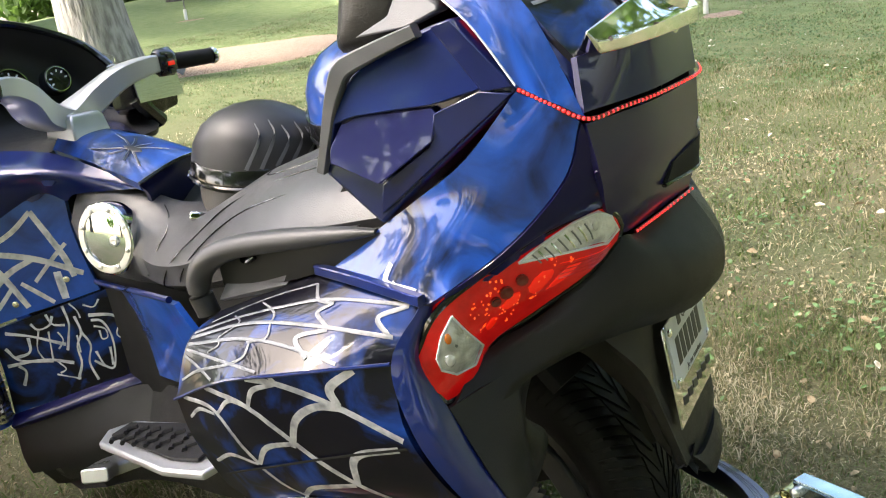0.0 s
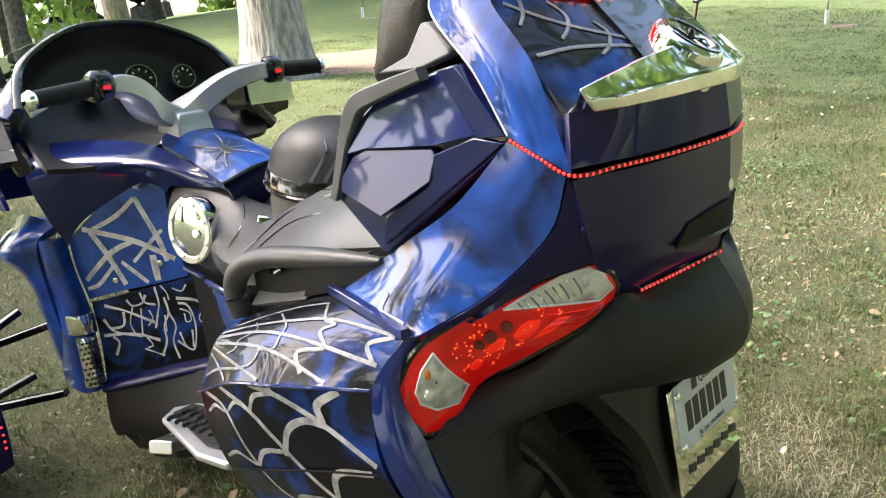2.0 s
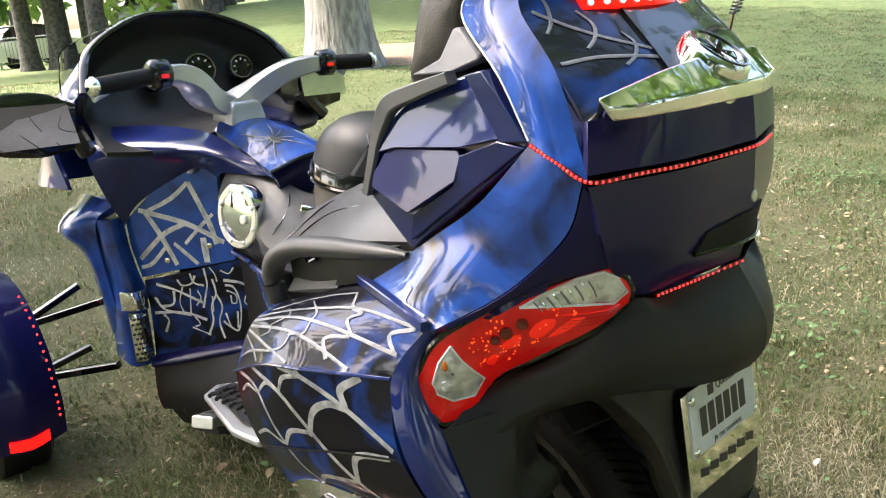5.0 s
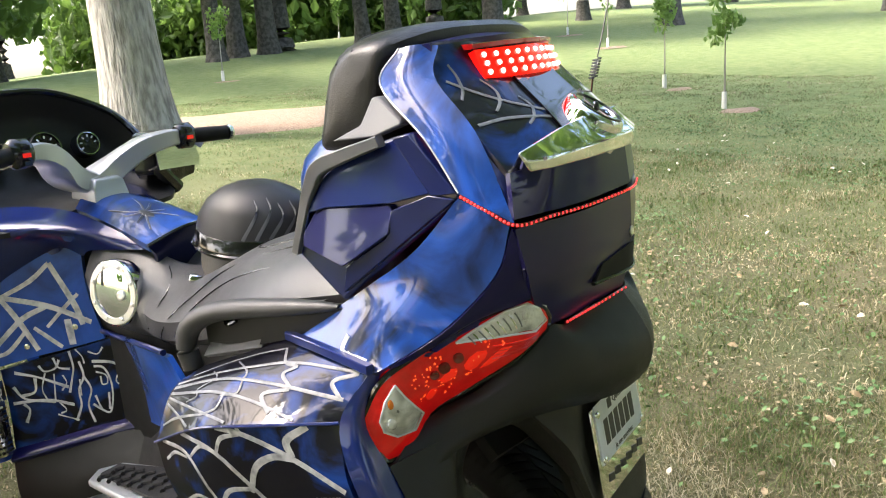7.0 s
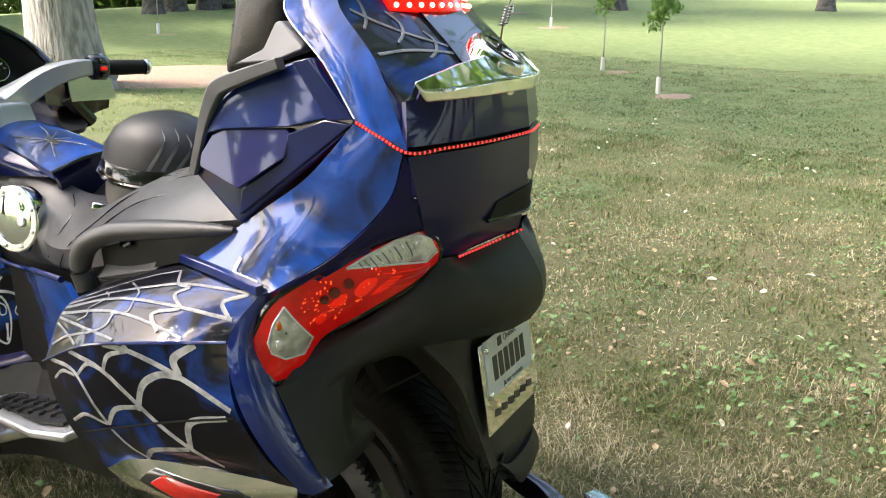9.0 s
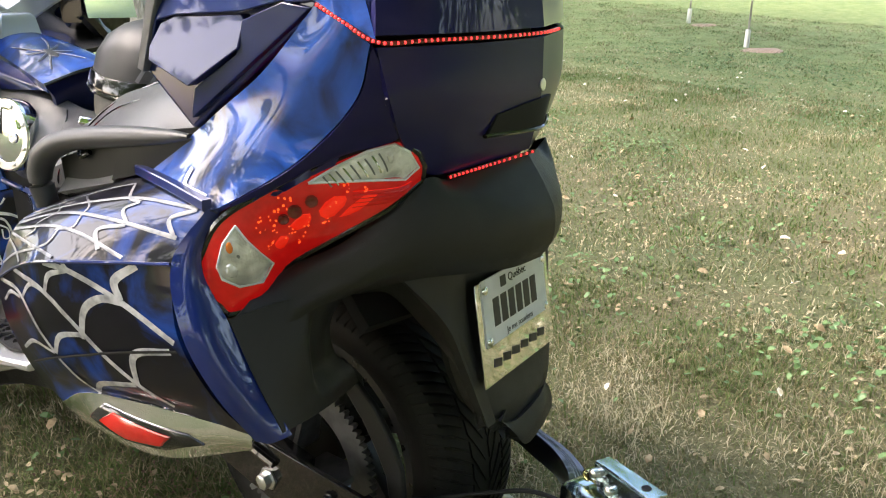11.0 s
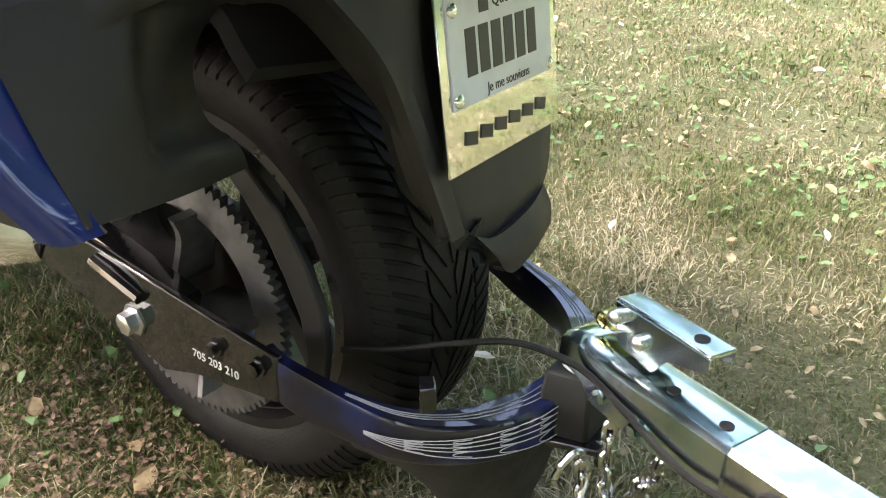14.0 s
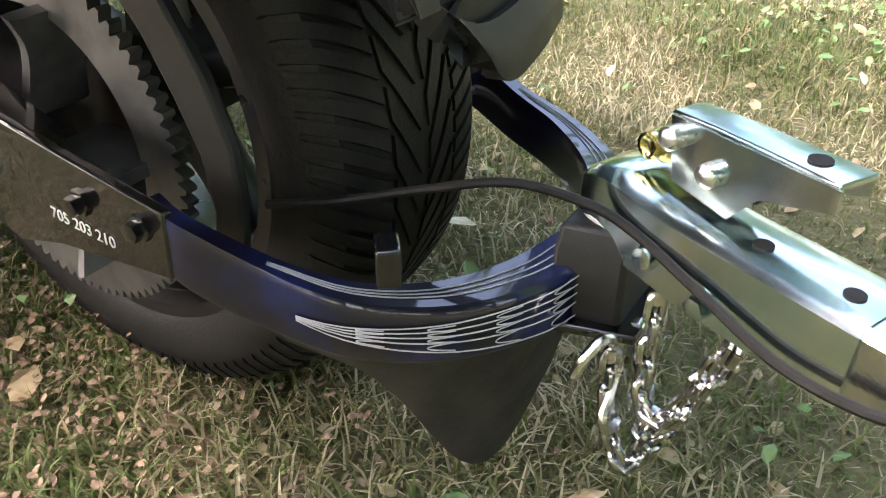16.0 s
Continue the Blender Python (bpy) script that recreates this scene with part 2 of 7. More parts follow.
        cu, cv = sum(p[0] for p in pts) / len(pts), sum(p[1] for p in pts) / len(pts)
        rings = []
        for s, h in ((1.0, lift - thick), (1.0, lift * 0.6), (0.95, lift), (0.6, lift * 1.15), (0.25, lift * 1.2)):
            rings.append([bm.verts.new(self.at(cu + (a - cu) * s, cv + (b - cv) * s, h)) for a, b in pts])
        m = len(pts)
        for r0, r1 in zip(rings, rings[1:]):
            for i in range(m):
                bm.faces.new((r0[i], r0[(i + 1) % m], r1[(i + 1) % m], r1[i]))
        bm.faces.new(rings[-1])
        return bm


def ring_frame(d, up=Vector((0, 0, 1))):
    d = d.normalized()
    s = d.cross(up)
    if s.length < 1e-4:
        s = d.cross(Vector((0, 1, 0)))
    s.normalize()
    return s, s.cross(d).normalized()


def sweep(points, size, n=24, sides=12, square=False, up=(0, 0, 1), smooth=True, closed=False):
    """A bar along a line; size is a radius, (half width, half height), or one of those per point."""
    bm = bmesh.new()
    many = isinstance(size, list)
    if not smooth:
        n = len(points) - 1
    rings = []
    for i in range(n + 1 - closed):
        t = i / n
        c = cr(points, t) if smooth else Vector(points[i])
        a = cr(points, max(t - 0.01, 0)) if smooth else Vector(points[max(i - 1, 0)])
        b = cr(points, min(t + 0.01, 1)) if smooth else Vector(points[min(i + 1, n)])
        s, u = ring_frame(b - a, Vector(up))
        z = cr([(v if isinstance(v, tuple) else (v, v)) + (0,) for v in size], t) if many else Vector((size if isinstance(size, tuple) else (size, size)) + (0,))
        if square:
            loop = [c + s * z.x * p + u * z.y * q for p, q in ((-1, -0.8), (-0.8, -1), (0.8, -1), (1, -0.8), (1, 0.8), (0.8, 1), (-0.8, 1), (-1, 0.8))]
        else:
            loop = [c + s * z.x * math.cos(k * math.tau / sides) + u * z.y * math.sin(k * math.tau / sides) for k in range(sides)]
        rings.append([bm.verts.new(p) for p in loop])
    m = len(rings[0])
    for r0, r1 in zip(rings, rings[1:] + (rings[:1] if closed else [])):
        for k in range(m):
            bm.faces.new((r0[k], r0[(k + 1) % m], r1[(k + 1) % m], r1[k]))
    if not closed:
        bm.faces.new(rings[0])
        bm.faces.new(rings[-1])
    return bm


def loft(sections, cap=True):
    """A closed skin through loops of equally many points."""
    bm = bmesh.new()
    rings = [[bm.verts.new(p) for p in s] for s in sections]
    m = len(rings[0])
    for r0, r1 in zip(rings, rings[1:]):
        for k in range(m):
            bm.faces.new((r0[k], r0[(k + 1) % m], r1[(k + 1) % m], r1[k]))
    if cap:
        bm.faces.new(rings[0])
        bm.faces.new(rings[-1])
    return bm


def revolve(profile, centre, axis, n=32):
    """A turned piece: profile of (distance along the axis, radius)."""
    axis = Vector(axis).normalized()
    s, u = ring_frame(axis)
    c = Vector(centre)
    bm = bmesh.new()
    rings = [[bm.verts.new(c + axis * a + (s * math.cos(k * math.tau / n) + u * math.sin(k * math.tau / n)) * max(r, 1e-4)) for k in range(n)] for a, r in profile]
    for r0, r1 in zip(rings, rings[1:]):
        for k in range(n):
            bm.faces.new((r0[k], r0[(k + 1) % n], r1[(k + 1) % n], r1[k]))
    bm.faces.new(rings[0])
    bm.faces.new(rings[-1])
    return bm


def grown(points, d):
    """The outline moved outward from its middle by d."""
    points = [Vector(p) for p in points]
    mid = sum(points, Vector()) / len(points)
    return [p + (p - mid).normalized() * d for p in points]


def slab(outline, depth):
    """A flat piece: a closed outline of points and a vector of thickness."""
    d = Vector(depth)
    return loft([[Vector(p) for p in outline], [Vector(p) + d for p in outline]])


def box(centre, half, turn=(0, 0, 0)):
    bm = bmesh.new()
    m = Matrix.LocRotScale(centre, Euler([radians(a) for a in turn]), (2 * half[0], 2 * half[1], 2 * half[2]))
    bmesh.ops.create_cube(bm, size=1.0, matrix=m)
    return bm


def ball(centre, radii, seg=16):
    bm = bmesh.new()
    bmesh.ops.create_uvsphere(bm, u_segments=seg, v_segments=seg // 2 + 2, radius=1.0, matrix=Matrix.LocRotScale(centre, None, radii))
    return bm


def letters(name, text, size, m, mat, parent, extrude=0.0004, width=None):
    """Lettering in the built-in font, as a mesh, in the xy plane of m, centred."""
    cu = bpy.data.curves.new(name, "FONT")
    cu.body, cu.size, cu.align_x, cu.align_y, cu.extrude = text, size, "CENTER", "CENTER", extrude
    tmp = bpy.data.objects.new(name, cu)
    me = bpy.data.meshes.new_from_object(tmp)
    bpy.data.objects.remove(tmp)
    if width:
        xs = [v.co.x for v in me.vertices]
        k = width / (max(xs) - min(xs))
        for v in me.vertices:
            v.co.x *= k
    me.transform(m)
    me.materials.append(mat)
    ob = new(name, me)
    ob.parent = parent
    ob.matrix_parent_inverse = base_of(parent).inverted()
    return ob


def shared(name, mesh, m, parent):
    """One more piece on a mesh that alike pieces share."""
    ob = new(name, mesh)
    ob.parent = parent
    ob.matrix_parent_inverse = base_of(parent).inverted()
    ob.matrix_basis = m
    return ob


def mesh_of(name, bm, mat):
    finish(bm)
    me = bpy.data.meshes.new(name)
    bm.to_mesh(me)
    bm.free()
    me.materials.append(mat)
    return me


def lift_height(x, y):
    """The lawn's height: level by the machine, rising ahead of it and to its right."""
    sp = lambda t, k: k * math.log1p(math.exp(min(t / k, 40)))
    yy = 60 * math.tanh(sp(y - 0.6, 0.5) / 60)
    f = min(max((x / (max(y, 0) + 3) - 0.28) / 0.22, 0.0), 1.0) if y > 9 else 1.0
    f = f * f * (3 - 2 * f)
    g = min(max((y - 9) / 6, 0.0), 1.0)
    return 0.085 * yy * (1 - g + g * (0.15 + 0.85 * f)) + 0.055 * 40 * math.tanh(sp(x - 11.5, 1.5) / 40)

# ---- lawn ----
def turf_height(x, y):
    """The lawn's surface: the rise, its swells and small unevenness."""
    near = 0.012 * noise.noise((x * 3, y * 3, 0)) + 0.006 * noise.noise((x * 11, y * 11, 4))
    return lift_height(x, y) + near + 0.05 * noise.noise((x * 0.3, y * 0.3, 9)) * min(1, max(0, (abs(x) + abs(y) - 3) / 4))


def lawn():
    xs = sorted({round(v, 3) for v in [i * 0.12 - 3 for i in range(75)] + [6 + i * 0.8 for i in range(40)] + [-3 - 0.6 * i * (1 + i * 0.08) for i in range(1, 24)] + [38 + 5 * i * (1 + 0.1 * i) for i in range(14)]})
    ys = sorted({round(v, 3) for v in [i * 0.12 - 3 for i in range(58)] + [4 + i * 0.8 for i in range(44)] + [-3 - 0.6 * i * (1 + i * 0.08) for i in range(1, 24)] + [40 + 6 * i * (1 + 0.1 * i) for i in range(14)]})
    verts, faces = [], []
    for y in ys:
        for x in xs:
            verts.append((x, y, turf_height(x, y)))
    w = len(xs)
    for j in range(len(ys) - 1):
        for i in range(w - 1):
            faces.append((j * w + i, j * w + i + 1, (j + 1) * w + i + 1, (j + 1) * w + i))
    me = bpy.data.meshes.new("ground")
    me.from_pydata(verts, [], faces)
    for p in me.polygons:
        p.use_smooth = True
    me.materials.append(LAWN)
    return tagged(new("ground", me), "worn green and straw-coloured lawn on a gentle rise", "lawn", kind="structure")


def lawn_material():
    m = bpy.data.materials.new("lawn_turf")
    m.use_nodes = True
    nt, bs = m.node_tree, m.node_tree.nodes["Principled BSDF"]
    co = nt.nodes.new("ShaderNodeTexCoord")
    tone = []
    for scale, detail, pos, a, b in ((1.1, 5.0, (0.38, 0.62), (0.07, 0.09, 0.026), (0.16, 0.13, 0.07)), (95.0, 5.0, (0.3, 0.7), (0.04, 0.065, 0.018), (0.17, 0.155, 0.085))):
        no, ra = nt.nodes.new("ShaderNodeTexNoise"), nt.nodes.new("ShaderNodeValToRGB")
        no.inputs["Scale"].default_value, no.inputs["Detail"].default_value = scale, detail
        ra.color_ramp.elements[0].position, ra.color_ramp.elements[1].position = pos
        ra.color_ramp.elements[0].color, ra.color_ramp.elements[1].color = rgb(a), rgb(b)
        nt.links.new(co.outputs["Object"], no.inputs["Vector"])
        nt.links.new(no.outputs["Fac"], ra.inputs[0])
        tone.append(ra)
    mx = nt.nodes.new("ShaderNodeMix")
    mx.data_type = "RGBA"
    mx.inputs[0].default_value = 0.5
    nt.links.new(tone[0].outputs[0], mx.inputs[6])
    nt.links.new(tone[1].outputs[0], mx.inputs[7])
    # lusher turf away from the worn parking place, lightened to carry the sunlight there
    ln, mr, m2 = nt.nodes.new("ShaderNodeVectorMath"), nt.nodes.new("ShaderNodeMapRange"), nt.nodes.new("ShaderNodeMix")
    ln.operation = "LENGTH"
    mr.inputs["From Min"].default_value, mr.inputs["From Max"].default_value, mr.inputs["To Max"].default_value = 3.5, 10.0, 0.85
    m2.data_type = "RGBA"
    n5, r5 = nt.nodes.new("ShaderNodeTexNoise"), nt.nodes.new("ShaderNodeValToRGB")
    n5.inputs["Scale"].default_value, n5.inputs["Detail"].default_value, n5.inputs["Roughness"].default_value = 5.0, 9.0, 0.7
    r5.color_ramp.elements[0].position, r5.color_ramp.elements[1].position = 0.35, 0.65
    r5.color_ramp.elements[0].color, r5.color_ramp.elements[1].color = rgb((0.12, 0.185, 0.05)), rgb((0.23, 0.28, 0.11))
    nt.links.new(co.outputs["Object"], n5.inputs["Vector"])
    nt.links.new(n5.outputs["Fac"], r5.inputs[0])
    nt.links.new(r5.outputs[0], m2.inputs[7])
    nt.links.new(co.outputs["Object"], ln.inputs[0])
    nt.links.new(ln.outputs["Value"], mr.inputs[0])
    nt.links.new(mr.outputs[0], m2.inputs[0])
    nt.links.new(mx.outputs[2], m2.inputs[6])
    nt.links.new(m2.outputs[2], bs.inputs["Base Color"])
    bs.inputs["Roughness"].default_value = 0.9
    n3, bu = nt.nodes.new("ShaderNodeTexNoise"), nt.nodes.new("ShaderNodeBump")
    n3.inputs["Scale"].default_value, n3.inputs["Detail"].default_value = 120.0, 6.0
    bu.inputs["Strength"].default_value, bu.inputs["Distance"].default_value = 0.8, 0.02
    nt.links.new(co.outputs["Object"], n3.inputs["Vector"])
    nt.links.new(n3.outputs["Fac"], bu.inputs["Height"])
    nt.links.new(bu.outputs[0], bs.inputs["Normal"])
    return m


LAWN = lawn_material()
lawn()

# ---- the three-wheeled motorcycle ----
def step(x, a, b):
    x = min(max((x - a) / (b - a), 0.0), 1.0)
    return x * x * (3 - 2 * x)



bike = thing("three_wheeled_motorcycle", (CX, 0.5, 0), "parked blue three-wheeled touring motorcycle with airbrushed silver spider webs", "motorcycle")

TF, TI, MF, BT = (-0.245, -0.177, 1.259), (-0.226, -0.232, 1.258), (-0.268, -0.155, 1.212), (-0.251, -0.239, 1.214)
NO, LC = (-0.312, -0.300, 1.063), (-0.293, -0.369, 1.023)

def mir_level(p):
    """The far side of the fender and the hitch, a plain mirror image drawn in a little."""
    return (CX + (CX - p[0]) * 0.56, p[1] + 0.02 * (CX - p[0]) / 0.3, p[2])


for way, side in ((same, "left"), (mir, "right")):
    bumper_way = same if side == "left" else mir_level
    # trunk lid: band along the flank, sloping face, edge piping
    band = Patch([[TF, (-0.24, -0.205, 1.262), TI], [MF, (-0.266, -0.2, 1.214), BT], [(-0.295, -0.24, 1.137), (-0.29, -0.278, 1.138), (-0.268, -0.309, 1.136)], [NO, (-0.307, -0.34, 1.044), LC]], way)
    part("side_band", band.mesh(10, 20), FLANK, bike, "blue smoke airbrushed trunk flank")
    part("band_piping", band.ribbon([(0.02, 0.0), (0.02, 0.33), (0.02, 0.66), (0.02, 0.98)], 0.0026, 0.001), SATIN, bike)
    lid = Patch([[TI, (-0.13, -0.228, 1.262), (CX, -0.222, 1.264)], [BT, (-0.13, -0.268, 1.208), (CX, -0.275, 1.208)], [(-0.268, -0.309, 1.136), (-0.14, -0.328, 1.15), (CX, -0.333, 1.152)], [(-0.278, -0.36, 1.083), (-0.15, -0.385, 1.09), (CX, -0.392, 1.09)]], way)
    lid_ob = part("lid", lid.mesh(16, 18), SMOKE_DARK, bike, "trunk lid face with silver web strands")
    for uv in ([(0.06, 0.36), (0.35, 0.52), (0.72, 0.72)], [(0.05, 0.62), (0.3, 0.64), (0.7, 0.74)]):
        part("web_strand", lid.ribbon(uv, 0.0055), SILVER_DIMMED, lid_ob)
    for uv in ([(0.12, 0.22), (0.16, 0.32), (0.14, 0.42), (0.08, 0.48)], [(0.32, 0.36), (0.37, 0.45), (0.33, 0.53), (0.25, 0.58)], [(0.50, 0.52), (0.53, 0.6), (0.48, 0.68), (0.40, 0.72)]):
        part("web_strand", lid.ribbon(uv, 0.0042, ends=1.4), SILVER_DIMMED, lid_ob)
    part("centre_panel", lid.mesh(8, 12, 0.008, 0.004, (0.6, 1, 0.3, 0.97)), GLOSS_BLACK, lid_ob)
    part("lid_corner", Patch([[(-0.26, -0.285, 1.15), (-0.268, -0.33, 1.11), (-0.27, -0.352, 1.085)], [(-0.276, -0.32, 1.105), (-0.284, -0.35, 1.065), (-0.287, -0.362, 1.035)]], way).mesh(6, 6, 0.01), NAVY_GLOSS, bike)
    # trunk tail, above and below the light strip
    tail_up = Patch([[(-0.280, -0.360, 1.088), (-0.15, -0.39, 1.091), (CX, -0.396, 1.088)], [(-0.293, -0.368, 1.029), (-0.15, -0.396, 1.025), (CX, -0.402, 1.023)]], way)
    part("trunk_tail_upper", tail_up.mesh(16, 6), NAVY, bike)
    tail_lo = Patch([[(-0.292, -0.368, 1.016), (-0.15, -0.396, 1.012), (CX, -0.402, 1.01)], [(-0.275, -0.372, 0.95), (-0.15, -0.394, 0.945), (CX, -0.4, 0.94)], [(-0.246, -0.362, 0.906), (-0.15, -0.378, 0.893), (CX, -0.392, 0.893)], [(-0.200, -0.352, 0.858), (-0.144, -0.357, 0.848), (CX, -0.381, 0.855)]], way)
    part("trunk_tail_lower", tail_lo.mesh(16, 16), NAVY, bike)
    # flank below the strip, fold and dark lower flank
    quarter = Patch([[NO, (-0.308, -0.335, 1.042), (-0.296, -0.362, 1.020)], [(-0.333, -0.232, 0.99), (-0.322, -0.29, 0.97), (-0.298, -0.336, 0.955)], [(-0.335, -0.152, 0.94), (-0.345, -0.215, 0.915), (-0.332, -0.272, 0.886)], [(-0.331, -0.09, 0.904), (-0.362, -0.14, 0.875), (-0.377, -0.2, 0.838)], [(-0.338, 0.012, 0.842), (-0.370, -0.09, 0.84), (-0.390, -0.181, 0.829)]], way)
    part("quarter_panel", quarter.mesh(12, 28), FLANK, bike, "blue smoke airbrushed rear flank")
    fold = Patch([[(-0.295, -0.364, 1.018), (-0.28, -0.37, 0.98), (-0.272, -0.372, 0.95)], [(-0.298, -0.338, 0.953), (-0.272, -0.353, 0.93), (-0.246, -0.358, 0.909)], [(-0.332, -0.274, 0.884), (-0.318, -0.278, 0.876), (-0.305, -0.283, 0.88)], [(-0.377, -0.202, 0.836), (-0.374, -0.205, 0.828), (-0.37, -0.208, 0.827)]], way)
    part("dark_fold", fold.mesh(6, 20), NAVY, bike)
    # flank box beside the passenger's back
    inward = Vector((1 if side == "left" else -1, 0, 0))
    part("flank_box", slab([way(p) for p in ((-0.349, -0.028, 0.989), (-0.346, -0.052, 1.042), (-0.334, -0.077, 1.089), (-0.322, -0.109, 1.116), (-0.303, -0.194, 1.142), (-0.297, -0.22, 1.147), (-0.305, -0.299, 1.064), (-0.307, -0.292, 1.053), (-0.338, -0.101, 0.911))], inward * 0.06), NAVY_GLOSS, bike, "navy passenger flank box", bevel=0.006)
    pocket = part("pocket_panel", slab(grown([way(p) for p in ((-0.354, -0.056, 1.009), (-0.352, -0.069, 1.049), (-0.34, -0.093, 1.087), (-0.329, -0.122, 1.113), (-0.31, -0.2, 1.138), (-0.318, -0.256, 1.068), (-0.331, -0.196, 1.056), (-0.347, -0.101, 1.053), (-0.351, -0.072, 1.046))], 0.0035), inward * 0.02), BLUE, bike, bevel=0.0015)
    part("pocket_facet", slab(grown([way(p) for p in ((-0.357, -0.061, 1.015), (-0.349, -0.078, 1.041), (-0.344, -0.098, 1.048), (-0.329, -0.191, 1.051), (-0.329, -0.197, 1.045), (-0.336, -0.19, 1.014), (-0.356, -0.122, 0.972), (-0.36, -0.06, 0.999))], 0.0035), inward * 0.016), VIOLET, pocket, "violet-blue lower facet", bevel=0.0015)
    part("pocket_return", slab(grown([way(p) for p in ((-0.314, -0.203, 1.139), (-0.308, -0.226, 1.143), (-0.312, -0.293, 1.068), (-0.319, -0.258, 1.067))], 0.0035), inward * 0.016), NAVY_GLOSS, pocket, bevel=0.0015)
    part("pocket_sill", slab(grown([way(p) for p in ((-0.322, -0.254, 1.063), (-0.315, -0.29, 1.057), (-0.345, -0.112, 0.93), (-0.343, -0.12, 0.967), (-0.332, -0.19, 1.009), (-0.331, -0.198, 1.042))], 0.0035), inward * 0.016), NAVY_GLOSS, pocket, bevel=0.0015)
    part("grey_frame", sweep([way(p) for p in ((-0.35, -0.034, 0.985), (-0.348, -0.052, 1.03), (-0.346, -0.072, 1.078), (-0.342, -0.09, 1.107), (-0.336, -0.132, 1.123), (-0.325, -0.19, 1.14))], [(0.008, 0.006), (0.009, 0.007), (0.01, 0.009), (0.011, 0.011), (0.011, 0.01), (0.011, 0.008)], 36, square=True), GREY_PLASTIC, bike, "grey plastic frame round the flank box")
    part("gusset", slab([way(p) for p in ((-0.294, -0.075, 1.138), (-0.28, -0.12, 1.158), (-0.268, -0.138, 1.196), (-0.27, -0.15, 1.196), (-0.28, -0.196, 1.164), (-0.284, -0.198, 1.156), (-0.296, -0.155, 1.142))], (0.03 if side == "left" else -0.03, 0, 0)), GREY_PLASTIC, bike, bevel=0.004)
    # tail light
    lamp = Patch([[(-0.396, -0.160, 0.765), (-0.386, -0.19, 0.815), (-0.352, -0.23, 0.847), (-0.305, -0.283, 0.878), (-0.246, -0.35, 0.907), (-0.214, -0.362, 0.885)], [(-0.396, -0.165, 0.725), (-0.376, -0.2, 0.765), (-0.338, -0.23, 0.795), (-0.292, -0.288, 0.832), (-0.238, -0.35, 0.872), (-0.203, -0.362, 0.868)], [(-0.374, -0.178, 0.690), (-0.322, -0.196, 0.690), (-0.298, -0.206, 0.735), (-0.270, -0.262, 0.774), (-0.230, -0.325, 0.815), (-0.196, -0.353, 0.848)]], way)
    light = part("tail_light", lamp.mesh(20, 8, 0.03), RED_LENS, bike, "red and clear tail light, lit")
    border = [(i / 16, 0.0) for i in range(16)] + [(1.0, j / 6) for j in range(6)] + [(1 - i / 16, 1.0) for i in range(16)] + [(0.0, 1 - j / 6) for j in range(7)]
    part("seal", sweep([lamp.at(u, v, -0.002) for u, v in border], 0.0045, 150, 6), GLOSS_BLACK, light, "black rubber seal")
    CLEAR_UP = [(0.555, 0.13), (0.64, 0.08), (0.72, 0.05), (0.8, 0.07), (0.86, 0.24), (0.93, 0.52), (0.84, 0.68), (0.73, 0.52), (0.64, 0.3)]
    CLEAR_LOW = [(0.27, 0.17), (0.295, 0.4), (0.32, 0.58), (0.35, 0.78), (0.25, 0.8), (0.15, 0.7), (0.11, 0.54), (0.12, 0.4), (0.19, 0.26)]
    for outline, label in ((CLEAR_UP, "clear reversing lens"), (CLEAR_LOW, "clear indicator lens")):
        lens = part("clear_lens", lamp.shape(outline, 0.003), CLEAR_LENS, light, label)
        part("lens_edge", sweep([lamp.at(u, v, 0.0035) for u, v in outline + outline[:1]], 0.0016, len(outline), 6, smooth=False), PLATE_WHITE, lens)
    for k in range(9):
        u = 0.6 + 0.018 * k
        part("lens_flute", lamp.ribbon([(u, 0.13 + 0.002 * k), (u + 0.012, 0.3 + 0.02 * k)], 0.0022, 0.0045), CHROME if k % 2 else GREY_PLASTIC, light)
    for u, v, r, mat in ((0.78, 0.3, 0.009, CLEAR_LENS), (0.22, 0.36, 0.009, AMBER), (0.18, 0.55, 0.012, CLEAR_LENS), (0.27, 0.66, 0.008, CLEAR_LENS), (0.24, 0.48, 0.007, GREY_PLASTIC)):
        part("bulb", ball(lamp.at(u, v, -0.001), (r, r * 0.5, r), 12), mat, light)
    # bulbs and reflectors behind the red lens; glowing specks imitate its sparkle
    rb = random.Random(3)
    for u, v, r in ((0.49, 0.38, 0.009), (0.545, 0.36, 0.008), (0.45, 0.4, 0.007)):
        part("reflector_cup", revolve([(0, r), (0.003, r), (0.0032, r * 0.8), (0.001, r * 0.3)], lamp.at(u, v, 0.0), lamp.n(u, v), 10), RED_DARK, light)
    for u, v in ((0.37, 0.36), (0.47, 0.2), (0.46, 0.6), (0.39, 0.58), (0.52, 0.6), (0.6, 0.5), (0.64, 0.42), (0.58, 0.7), (0.41, 0.45), (0.7, 0.62), (0.43, 0.28), (0.5, 0.75)):
        for k in range(6):
            a, g, r = rb.uniform(0, math.tau), rb.uniform(0.002, 0.013), rb.uniform(0.0006, 0.0015)
            q = lamp.near(lamp.p(u, v) + Vector((0.0, math.cos(a) * g, math.sin(a) * g)), u, v)
            part("sparkle_speck", ball(lamp.at(q[0], q[1], 0.0), (r, r, r * 1.2), 8), LENS_SPARKLE, light)
